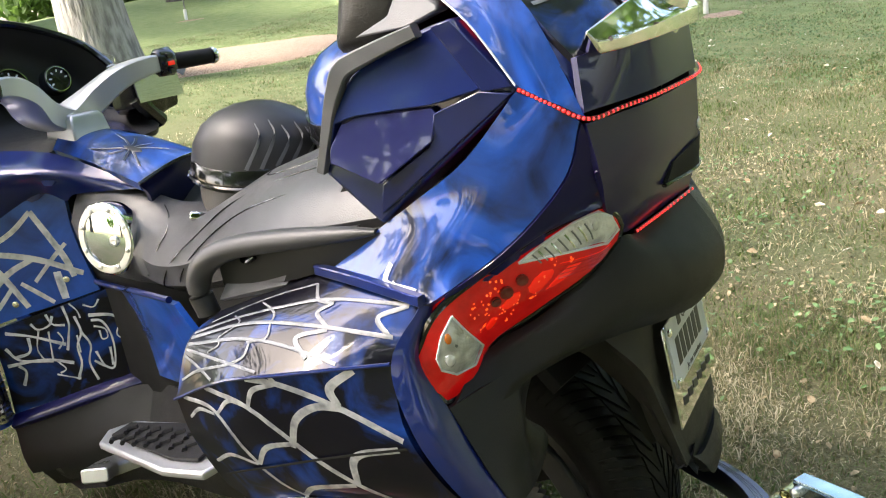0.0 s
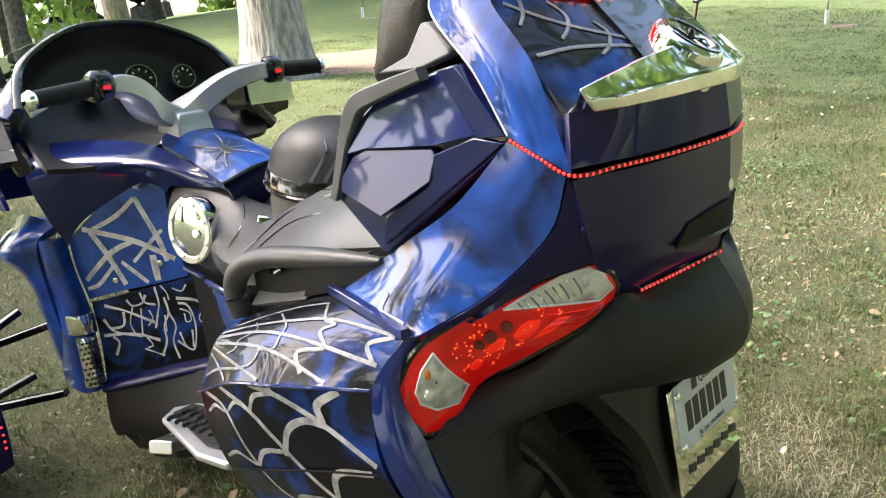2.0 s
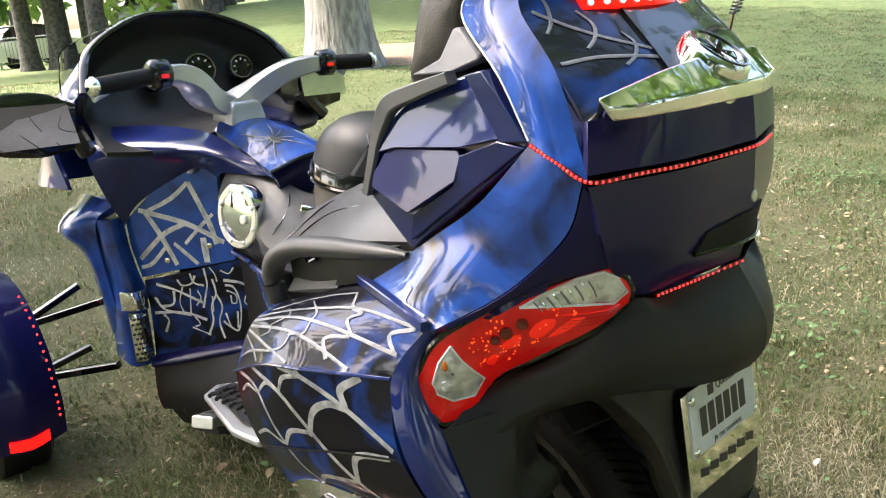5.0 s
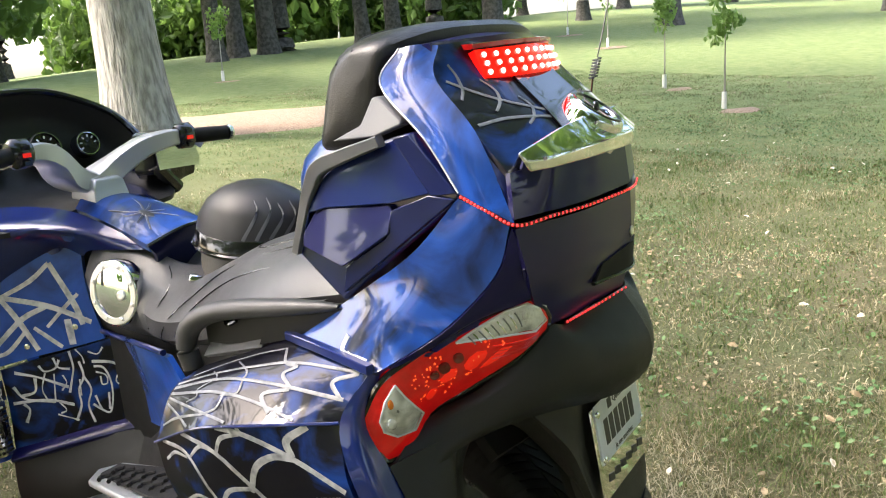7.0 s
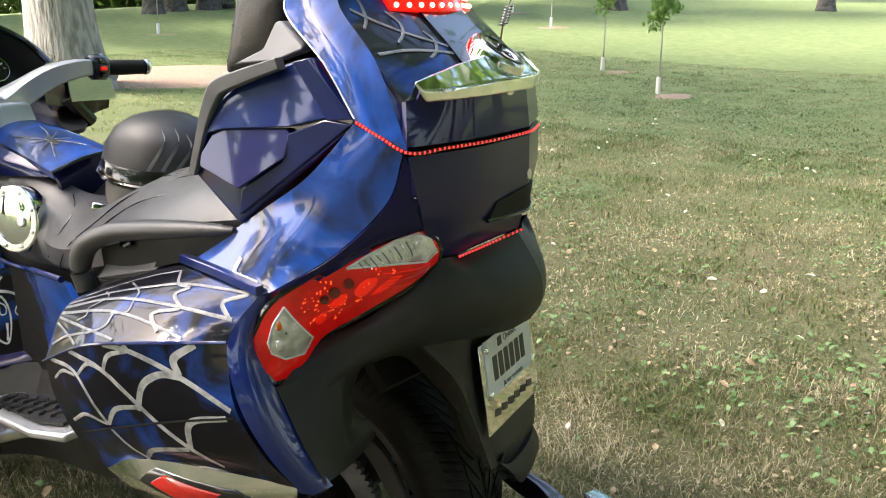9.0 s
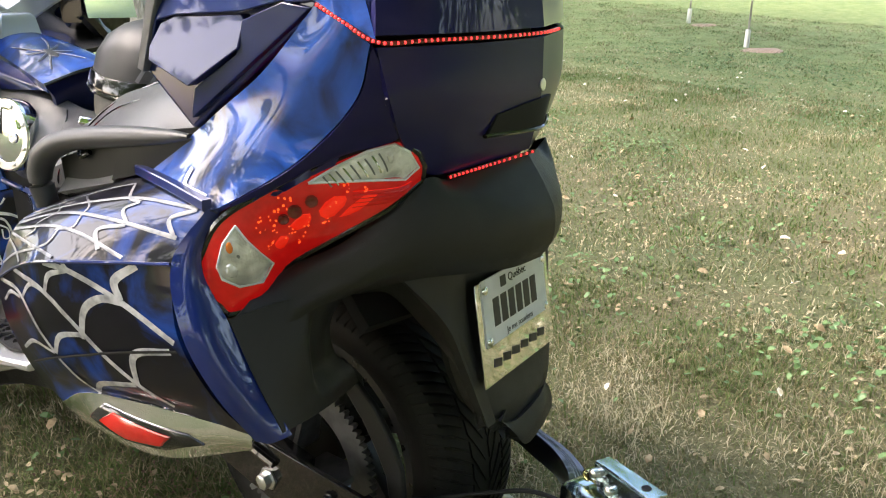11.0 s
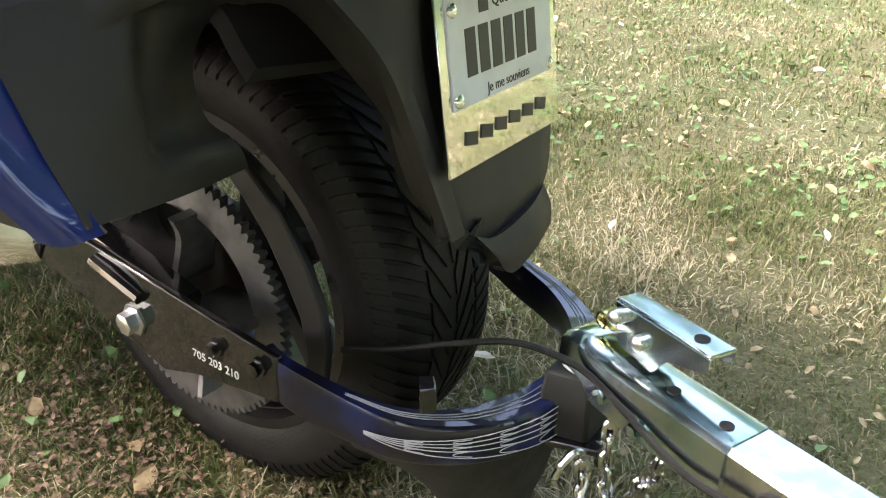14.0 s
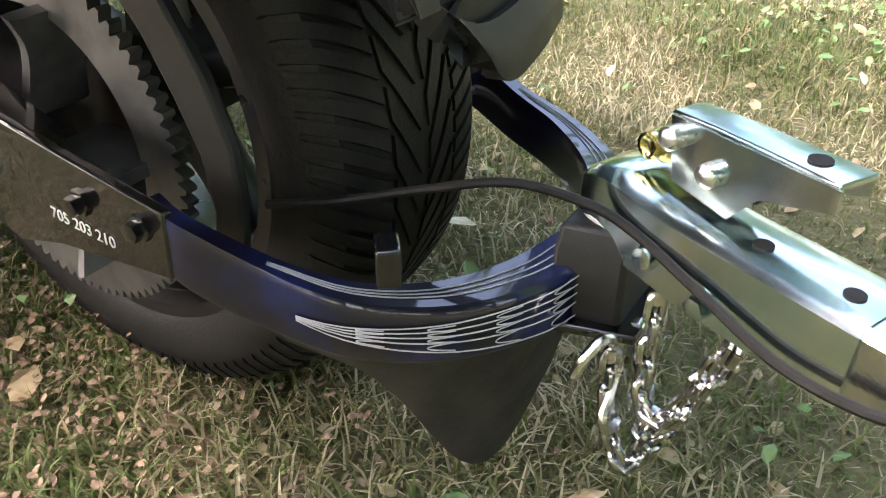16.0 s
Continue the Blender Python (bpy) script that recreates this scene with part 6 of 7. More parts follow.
# ---- helmets on the seat ----
def helmet(at, turn, mat, label, trim, tilt=0.0, lean=0.0):
    root = thing("helmet", at, label, "helmet", group="helmets on the seat")
    root.matrix_basis = Matrix.LocRotScale(at, Euler((radians(tilt), radians(lean), radians(turn)), "XYZ"), None)
    m = root.matrix_basis

    def place(bm):
        bmesh.ops.transform(bm, matrix=m, verts=bm.verts)
        return bm

    def hem(a, r=1.0, z=0.0):
        return (0.122 * r * math.cos(a), 0.142 * r * math.sin(a), z - 0.035 * math.cos(a) ** 2)

    prof = [(0.0, 0.118), (0.02, 0.122), (0.05, 0.12), (0.085, 0.107), (0.112, 0.083), (0.13, 0.052), (0.139, 0.022), (0.141, 0.002)]
    sh = revolve(prof, (0, 0, 0), (0, 0, 1), 48)
    for v in sh.verts:
        v.co.y *= 1.16
        if v.co.z < 0.03:
            v.co.z -= 0.035 * max(0, abs(v.co.x) / 0.12) ** 2
    part("shell", place(sh), mat, root)
    turns = [k * math.tau / 24 for k in range(25)]
    part("rim", place(sweep([hem(a, 1.0, -0.002) for a in turns], 0.006, 72, 8)), GLOSS_BLACK, root)
    part("rim_band", place(sweep([hem(a, 1.015, 0.018) for a in [2.3 + 0.12 * k for k in range(12)]], (0.003, 0.014), 40, square=True)), GLOSS_BLACK, root, "glossy black snap band")
    flap = Patch([[hem(a, 0.98, -0.005) for a in (2.5, 2.85, 3.2, 3.55)], [hem(a, 0.96, -0.035) for a in (2.55, 2.85, 3.2, 3.5)], [hem(a, 0.93, -0.062) for a in (2.7, 2.9, 3.15, 3.35)]], core=(0, 0, 0))
    part("ear_flap", place(flap.mesh(10, 8, 0.008)), PAD_VINYL, root, "black padded ear flap")
    part("strap", place(sweep([hem(2.7, 0.95, -0.055), (-0.1, 0.075, -0.085), (-0.085, 0.1, -0.1)], (0.009, 0.002), 8, square=True)), RUBBER, root)
    part("strap_clip", place(box((-0.1, 0.08, -0.088), (0.01, 0.018, 0.008), (0, 10, 30))), trim, root, bevel=0.004)
    part("lining", place(revolve([(-0.02, 0.1), (0.03, 0.1)], (0, 0, 0), (0, 0, 1), 24)), PAD_VINYL, root)
    for k in range(5):
        a = 3.3 + 0.2 * k
        part("flame", place(sweep([hem(a, 1.0, 0.034), (0.12 * math.cos(a + 0.16), 0.1385 * math.sin(a + 0.16), 0.058 + 0.006 * (k % 2)), (0.108 * math.cos(a + 0.08), 0.125 * math.sin(a + 0.08), 0.086 + 0.008 * (k % 2))], [(0.0006, 0.004), (0.0006, 0.003), (0.0005, 0.001)], 10, 5)), GREY_PLASTIC, root, "dull grey flame")
    return root


MATT_BLACK = material("matt_helmet", (0.012, 0.012, 0.013), 0.45, second=(0.02, 0.02, 0.021), scale=10, rough_var=0.06)
helmet((0.035, 0.455, 0.888), 20, MATT_BLACK, "matt black half helmet with grey flames on the seat", CHROME, tilt=8, lean=16)
helmet((0.1, 0.2, 0.985), -20, SMOKE, "glossy blue airbrushed half helmet on the seat", CHROME)

# ---- trailer hitched behind ----
TURN = radians(22)
BALL = Vector((0.012, -0.492, 0.318))
trailer = thing("trailer", (BALL.x, BALL.y - 0.2, 0), "utility trailer tongue with a zinc coupler hitched to the motorcycle", "trailer")
tq = Matrix.Translation(BALL) @ Matrix.Rotation(math.pi - TURN, 4, "Z")


def tp(x, d, z):
    return tq @ Vector((x, d, z))


def tbm(bm):
    bmesh.ops.transform(bm, matrix=tq, verts=bm.verts)
    return bm


coup = part("coupler", tbm(smooth_loft([[(w * a, d, zb + (zt - zb) * q) for a, q in ((-1, 0), (-1, 0.5), (-0.95, 0.9), (-0.7, 1), (0.7, 1), (0.95, 0.9), (1, 0.5), (1, 0))] for d, w, zb, zt in ((-0.032, 0.018, -0.012, 0.018), (-0.025, 0.03, -0.018, 0.032), (0.0, 0.034, -0.02, 0.04), (0.03, 0.033, -0.02, 0.034), (0.07, 0.032, -0.025, 0.03), (0.12, 0.032, -0.025, 0.03), (0.185, 0.032, -0.025, 0.03))], 24)), ZINC, trailer, "zinc-plated ball coupler")
part("hitch_ball", ball(BALL + Vector((0, 0, 0.004)), (0.0235, 0.0235, 0.0235), 20), CHROME, bike)
part("ball_stem", sweep([BALL + Vector((0, 0, -0.03)), BALL + Vector((0, 0, 0.0))], 0.012, 2, 14), CHROME, bike)
part("collar", tbm(turned_ring([(-0.012, 0.033), (-0.006, 0.036), (0.006, 0.036), (0.012, 0.033)], (0, -0.004, -0.008), (0, 0, 1), 30)), WHITE_INK, trailer)
part("tongue", tbm(sweep([(0, 0.16, 0.002), (0, 0.6, 0.012), (0, 1.3, 0.03)], (0.0285, 0.026), 6, square=True)), GALV, trailer, "square galvanised steel tongue")
lever = part("latch_lever", tbm(sweep([(-0.012, 0.02, 0.082), (-0.008, 0.06, 0.086), (0.004, 0.148, 0.092)], [(0.013, 0.0022), (0.0135, 0.0022), (0.015, 0.0022)], 8, square=True)), ZINC, trailer, "bent zinc latch lever", bevel=0.001)
for sx in (-1, 1):
    part("lever_cheek", tbm(slab([(-0.012 + sx * 0.0135, 0.02, 0.082), (-0.01 + sx * 0.0135, 0.03, 0.04), (-0.006 + sx * 0.0135, 0.078, 0.036), (-0.003 + sx * 0.014, 0.098, 0.06), (0.004 + sx * 0.015, 0.148, 0.078), (0.004 + sx * 0.015, 0.148, 0.092)], (0.002 * sx, 0, 0))), ZINC, lever)
for d, z in ((0.03, 0.072), (0.062, 0.06)):
    part("rivet", tbm(revolve([(-0.027, 0.004), (-0.024, 0.008), (0.024, 0.008), (0.027, 0.004)], (-0.008, d, z), (1, 0, 0), 14)), ALUMINIUM, lever)
# a dark disc draws the hole's shade
part("lever_hole", tbm(revolve([(0, 0.007), (0.0012, 0.007)], (0.001, 0.122, 0.0925), (0, 0, 1), 16)), DARK, lever)
lock = part("coupler_lock", tbm(loft([[(x, 0.014 + d * k, 0.056 + z * k) for d, z in ((-0.012, -0.006), (-0.012, 0.009), (0.0, 0.012), (0.018, 0.007), (0.02, -0.006), (0.004, -0.011))] for x, k in ((-0.034, 0.9), (0.004, 0.9))])), BRASS, trailer, "brass-coloured coupler lock", bevel=0.002)
part("key_cylinder", tbm(revolve([(0, 0.0095), (0.005, 0.0095), (0.0055, 0.007), (0.004, 0.005)], (0.004, 0.01, 0.057), (1, 0, 0), 18)), BRASS, lock)
# holes drawn as flat dark discs, shade in the colour
for d in (0.105, 0.165):
    part("coupler_hole", tbm(revolve([(0, 0.0065), (0.0014, 0.0065)], (0.006, d, 0.0298), (0, 0, 1), 16)), DARK, coup)
for d, z in ((0.045, 0.0), (0.09, -0.012)):
    part("coupler_bolt", tbm(revolve([(0, 0.009), (0.004, 0.009), (0.009, 0.0075), (0.01, 0.003)], (0.0325, d, z), (1, 0, 0), 6 if d > 0.05 else 16)), ZINC, coup)
grom = part("grommet", tbm(revolve([(0, 0.017), (0.004, 0.016), (0.006, 0.01), (0.003, 0.006)], (0.0285, 0.235, 0.0), (1, 0, 0), 24)), RUBBER, trailer)
part("side_marker", tbm(box((0.031, 0.285, -0.01), (0.004, 0.02, 0.01))), AMBER, trailer, "amber side marker", bevel=0.002)
part("wiring", sweep([(-0.085, -0.232, 0.285), (-0.07, -0.29, 0.3), (-0.055, -0.36, 0.325), (-0.04, -0.42, 0.342), (-0.03, -0.47, 0.338), tp(0.036, 0.03, 0.012), tp(0.038, 0.09, 0.0), tp(0.04, 0.15, -0.012), tp(0.04, 0.2, -0.008), tp(0.032, 0.235, 0.0)], 0.0036, 70, 8), RUBBER, trailer, "black wiring lead")
part("cable_clip", box((-0.142, -0.39, 0.325), (0.012, 0.008, 0.014), (0, 0, 40)), GLOSS_BLACK, bike, bevel=0.002)

# safety chains
LINK = [(0.0058 * math.cos(a), 0.0058 * math.sin(a) + (0.0058 if math.sin(a) >= 0 else -0.0058), 0) for a in [(k + 0.5) * math.tau / 16 for k in range(16)]]
link_me = mesh_of("link", sweep(LINK + LINK[:1], 0.003, 16, 7, smooth=False), GALV_BRIGHT)


def chain(name, pts, label):
    root = part(name, revolve([(-0.004, 0.006), (0.004, 0.006)], pts[0], (1, 0, 0), 10), GALV, trailer, label)
    length = sum((cr(pts, (k + 1) / 60) - cr(pts, k / 60)).length for k in range(60))
    n = int(length / 0.0165)
    for k in range(n):
        t = (k + 0.5) / n
        p = cr(pts, t)
        d = (cr(pts, min(t + 0.02, 1)) - cr(pts, max(t - 0.02, 0))).normalized()
        q = d.to_track_quat("Y", "Z").to_matrix().to_4x4() @ Matrix.Rotation(math.pi / 2 * (k % 2) + 0.4 + 0.25 * math.sin(k * 1.7), 4, "Y")
        shared("link", link_me, Matrix.Translation(p) @ q, root)


chain("safety_chain", [(-0.034, -0.505, 0.225), (-0.034, -0.508, 0.18), (-0.032, -0.522, 0.13), (-0.03, -0.534, 0.128), (-0.035, -0.546, 0.175), (-0.04, -0.57, 0.225), (-0.045, -0.586, 0.285)], "hanging galvanised safety chain")
chain("safety_chain", [(-0.03, -0.53, 0.285), (-0.03, -0.53, 0.235), (-0.032, -0.536, 0.19), (-0.035, -0.556, 0.188), (-0.042, -0.578, 0.235), (-0.048, -0.592, 0.285)], "hanging galvanised safety chain")
chain("safety_chain", [(-0.012, -0.515, 0.24), (-0.015, -0.525, 0.18), (-0.02, -0.538, 0.15), (-0.028, -0.552, 0.165), (-0.036, -0.566, 0.205), (-0.04, -0.57, 0.24)], "hanging galvanised safety chain")
part("chain_hook", sweep([(-0.066, -0.492, 0.222), (-0.062, -0.498, 0.24), (-0.05, -0.503, 0.248), (-0.036, -0.508, 0.238), (-0.03, -0.511, 0.215), (-0.04, -0.512, 0.19), (-0.048, -0.512, 0.176), (-0.044, -0.516, 0.164), (-0.033, -0.517, 0.168)], 0.0044, 50, 8), GALV, trailer, "S-shaped chain hook")

# ---- trees ----
BARK = material("bark", (0.19, 0.175, 0.16), 0.9, second=(0.4, 0.375, 0.345), scale=20.0, lo=0.34, hi=0.6, bump=1.0, bump_scale=22.0, detail=8, stretch=0.22, bump_depth=0.03)
BARK_TAN = material("tan_bark", (0.15, 0.125, 0.09), 0.9, second=(0.27, 0.23, 0.17), scale=14.0, bump=1.0, bump_scale=24.0, detail=7, stretch=0.25, bump_depth=0.02)
BARK_DARK = material("dark_bark", (0.05, 0.045, 0.04), 0.9, second=(0.11, 0.1, 0.09), scale=10.0, bump=1.0, bump_scale=30.0)
def leafy(name, a, b):
    """Thin leaves, which also let light through."""
    m = material(name, a, 0.5, second=b, scale=1.3, rough_var=0.1)
    nt = m.node_tree
    tr, mx = nt.nodes.new("ShaderNodeBsdfTranslucent"), nt.nodes.new("ShaderNodeMixShader")
    tr.inputs[0].default_value = rgb([min(1, 1.5 * v) for v in b])
    mx.inputs[0].default_value = 0.45
    nt.links.new(nt.nodes["Principled BSDF"].outputs[0], mx.inputs[1])
    nt.links.new(tr.outputs[0], mx.inputs[2])
    nt.links.new(mx.outputs[0], nt.nodes["Material Output"].inputs[0])
    return m


LEAF = leafy("leaf_green", (0.05, 0.10, 0.018), (0.10, 0.17, 0.035))
LEAF_LIGHT = leafy("leaf_light", (0.10, 0.19, 0.04), (0.17, 0.27, 0.07))
GUARD = material("white_guard", (0.75, 0.75, 0.74), 0.5, rough_var=0.05)
MULCH = material("wood_mulch", (0.2, 0.125, 0.08), 0.9, second=(0.46, 0.34, 0.26), scale=60, bump=1.0, bump_scale=150.0)


def crown_mesh(rnd, centres, count, size):
    """Many small leaves in uneven clumps, as one mesh."""
    verts, faces = [], []
    for c, r in centres:
        for _ in range(count):
            d = Vector((rnd.gauss(0, 1), rnd.gauss(0, 1), rnd.gauss(0, 0.8)))
            p = Vector(c) + d.normalized() * r * rnd.uniform(0.35, 1.05) ** 0.6
            q = Euler((rnd.uniform(0, 6.3), rnd.uniform(0, 6.3), rnd.uniform(0, 6.3))).to_matrix()
            s = size * rnd.uniform(0.6, 1.5)
            n = len(verts)
            verts += [p + q @ Vector(v) * s for v in ((-0.5, 0, 0), (0, -0.32, 0.08), (0.6, 0, 0), (0, 0.32, 0.08))]
            faces.append((n, n + 1, n + 2, n + 3))
    return verts, faces


def tree(x, y, r, h, seed, leaf=LEAF, bark=BARK_DARK, clumps=14, count=130, spread=3.0, base=None, size=0.3, label="tall leafy park tree with a dark trunk", lean=(0, 0)):
    rnd = random.Random(seed)
    z = lift_height(x, y) - 0.1
    root = thing("tree", (x, y, z), label, "tree", group="park trees")
    base = base if base is not None else h * 0.35
    trunk = [(x + lean[0] * t * h + 0.15 * r * math.sin(seed + 3 * t), y + lean[1] * t * h, z + t * h * 0.8) for t in (0, 0.04, 0.12, 0.35, 0.7, 1)]
    part("trunk", sweep(trunk, [r * 1.6, r * 1.22, r * 1.02, r * 0.9, r * 0.6, r * 0.2], 20, 14), bark, root)
    centres = []
    for k in range(clumps):
        a, f = rnd.uniform(0, math.tau), rnd.uniform(0, 1)
        d = spread * rnd.uniform(0.3, 1.0) * (1 - 0.5 * f)
        centres.append(((x + lean[0] * h + d * math.cos(a), y + lean[1] * h + d * math.sin(a), z + base + (h - base) * f), spread * rnd.uniform(0.25, 0.45)))
    for c, _ in centres[:6]:
        t0 = cr(trunk, rnd.uniform(0.45, 0.8))
        part("limb", sweep([t0, (t0 + Vector(c)) / 2 + Vector((0, 0, 0.3)), c], [r * 0.3, r * 0.18, r * 0.05], 8, 7), bark, root)
    verts, faces = crown_mesh(rnd, centres, count, size)
    me = bpy.data.meshes.new("crown")
    me.from_pydata(verts, [], faces)
    me.materials.append(leaf)
    ob = new("crown", me)
    ob.parent = root
    ob.matrix_parent_inverse = base_of(root).inverted()
    return root


tree(5.35, 7.95, 0.36, 14.0, 1, bark=BARK, clumps=40, count=260, spread=6.5, base=5.0, size=0.26, label="old tree with a thick grey furrowed trunk", lean=(-0.01, 0.0))
# out-of-view trees, added to shade the lawn and break up sun and reflections
for k, (x, y, s) in enumerate(((2.8, -6.2, 6.0), (-6.7, 9.6, 4.2), (-9.8, -2.1, 5.0), (10.5, -6.5, 6.0), (-7.0, -8.0, 3.6))):
    tree(x, y, 0.32, 13.0, 5 + k, clumps=46, count=300, spread=s, base=3.8, size=0.24, label="unseen broad tree added to block sky and sun")
tree(7.56, 16.08, 0.24, 13.0, 15, clumps=20, count=150, spread=4, base=3.6, size=0.3, bark=BARK_TAN, label="park tree with a leaning tan trunk", lean=(-0.03, 0.0))
for k, (x, y, r) in enumerate(((7.8, 27.8, 0.26), (8.7, 27.4, 0.34), (9.5, 27.0, 0.24), (13.5, 30.0, 0.3), (15.5, 29.0, 0.28), (12.0, 23.5, 0.26))):
    tree(x, y, r, 13.0, 210 + k, clumps=18, count=130, spread=3.6, base=2.3, size=0.4, leaf=LEAF if k % 2 else LEAF_LIGHT)
WOODS = ((16.4, 18.6), (17.6, 19.0), (18.6, 18.7), (19.4, 18.9), (22.0, 17.6), (23.0, 17.0), (24.4, 16.2), (22.2, 12.6), (8.0, 22.5), (3.2, 25.0), (11.0, 30.0), (28.0, 9.0), (32, 14), (34, 3))
for k, (x, y) in enumerate(WOODS):
    tree(x, y, 0.24 + 0.02 * (k % 4), 12 + k % 4, 30 + k, clumps=16, count=130, spread=3.6, base=3.0 + k % 3, size=0.42, leaf=LEAF if k % 2 else LEAF_LIGHT)
rnd = random.Random(11)
for k in range(20):
    a = radians(-25 + 6.6 * k)
    d = rnd.uniform(48, 58)
    tree(d * math.cos(a), d * math.sin(a), rnd.uniform(0.25, 0.35), rnd.uniform(12, 17), 120 + k, clumps=16, count=110, spread=4.6, base=2.5, size=0.7, leaf=LEAF if k % 3 else LEAF_LIGHT)

# unseen ring of trees behind the viewpoint, added to fill reflections and cover sky
for k in range(16):
    a = radians(156 + 11.5 * k)
    d = rnd.uniform(15, 25)
    tree(d * math.cos(a), d * math.sin(a), rnd.uniform(0.22, 0.32), rnd.uniform(12, 17), 170 + k, clumps=18, count=120, spread=4.4, base=2.6, size=0.6, leaf=LEAF if k % 3 else LEAF_LIGHT)


def undergrowth():
    """Bushes and low boughs along the wood's edge, as one mass of leaves."""
    r = random.Random(77)
    for name, leaf, n, top in (("shrub_belt", LEAF_LIGHT, 26, 5.5), ("shade_belt", LEAF, 20, 5.5), ("low_belt", LEAF, 20, 2.2)):
        centres = []
        for k in range(n):
            a, d = radians(r.uniform(30, 57)), r.uniform(36, 46)
            x, y = d * math.cos(a), d * math.sin(a)
            centres.append(((x, y, lift_height(x, y) + r.uniform(0.1, top)), r.uniform(1.2, 2.6)))
        verts, faces = crown_mesh(r, centres, 420, 0.42)
        me = bpy.data.meshes.new(name)
        me.from_pydata(verts, [], faces)
        me.materials.append(leaf)
        tagged(new(name, me), "dense green bushes along the edge of the wood", "bushes", kind="stuff")


undergrowth()


def sapling(x, y, seed, h=1.2):
    rnd = random.Random(seed)
    z = lift_height(x, y)
    root = thing("sapling", (x, y, z), "young staked tree with a white trunk guard in mulch", "sapling", group="young trees")
    tr = [(x, y, z - 0.02), (x + 0.03, y - 0.02, z + h * 0.5), (x + 0.06, y - 0.03, z + h)]
    part("trunk", sweep(tr, [0.015, 0.012, 0.006], 8, 6), BARK, root)
    part("trunk_guard", sweep([(x, y, z), (x + 0.012, y - 0.008, z + 0.24)], 0.035, 3, 10), GUARD, root, "white trunk guard")
    part("mulch_ring", revolve([(-0.03, 0.5), (0.008, 0.4), (0.016, 0.2), (0.02, 0.03)], (x, y, z - 0.01), (0, 0, 1), 20), MULCH, root, "brown mulch ring")
    verts, faces = crown_mesh(rnd, [((x + 0.06 + rnd.uniform(-0.15, 0.15), y + rnd.uniform(-0.15, 0.15), z + h + rnd.uniform(-0.22, 0.3)), 0.16) for _ in range(6)], 34, 0.09)
    me = bpy.data.meshes.new("crown")
    me.from_pydata(verts, [], faces)
    me.materials.append(LEAF_LIGHT)
    ob = new("crown", me)
    ob.parent = root
    ob.matrix_parent_inverse = base_of(root).inverted()


for k, (x, y) in enumerate(((10.5, 2.4), (12.6, 3.95), (12.2, 13.9), (20, 8), (24, 11), (26, 22))):
    sapling(x, y, 60 + k)


# ---- mulch bed, barrier and parked cars in the distance ----
def mulch_bed():
    rn = random.Random(9)
    rings = []
    for f, h in ((1.0, -0.02), (0.93, 0.03), (0.6, 0.06), (0.2, 0.07)):
        loop = []
        for k in range(40):
            a = math.tau * k / 40
            w = 1 + 0.12 * math.sin(3 * a + 1) + 0.06 * math.sin(7 * a)
            x, y = 7.3 + 2.1 * f * w * math.cos(a) * 0.9, 8.0 + 1.3 * f * w * math.sin(a) - 0.5 * f * math.cos(a)
            loop.append((x, y, lift_height(x, y) + h))
        rings.append(loop)
    bm = loft(rings)
    return tagged(part("mulch_bed", bm, MULCH), "bed of reddish-brown wood mulch round the old tree", "mulch bed", kind="structure")


mulch_bed()


def barrier(x, y, turn):
    z = lift_height(x, y)
    root = thing("barrier", (x, y, z), "grey steel crowd barrier standing on the lawn", "barrier")
    m = Matrix.Translation((x, y, z)) @ Matrix.Rotation(radians(turn), 4, "Z")
    for zz in (0.18, 1.05):
        part("rail", sweep([m @ Vector((-1.1, 0, zz)), m @ Vector((1.1, 0, zz))], 0.022, 2, 8, smooth=False), GALV, root)
    bar_me = mesh_of("upright", sweep([(0, 0, 0.18), (0, 0, 1.05)], 0.009, 2, 6, smooth=False), GALV)
    for k in range(19):
        shared("upright", bar_me, m @ Matrix.Translation((-1.02 + k * 0.113, 0, 0)), root)
    for s in (-1, 1):
        part("foot", sweep([m @ Vector((s * 0.9, -0.3, 0.0)), m @ Vector((s * 0.9, 0, 0.2)), m @ Vector((s * 0.9, 0.3, 0.0))], 0.02, 2, 8, smooth=False), GALV, root)


barrier(8.9, 31.5, -8)
barrier(6.6, 31.9, -4)
CAR_WHITE = material("white_car_paint", (0.8, 0.8, 0.8), 0.25, 0.0, 1.0, rough_var=0.05)
CAR_GREY = material("silver_car_paint", (0.45, 0.46, 0.48), 0.25, 0.6, 1.0, rough_var=0.05)


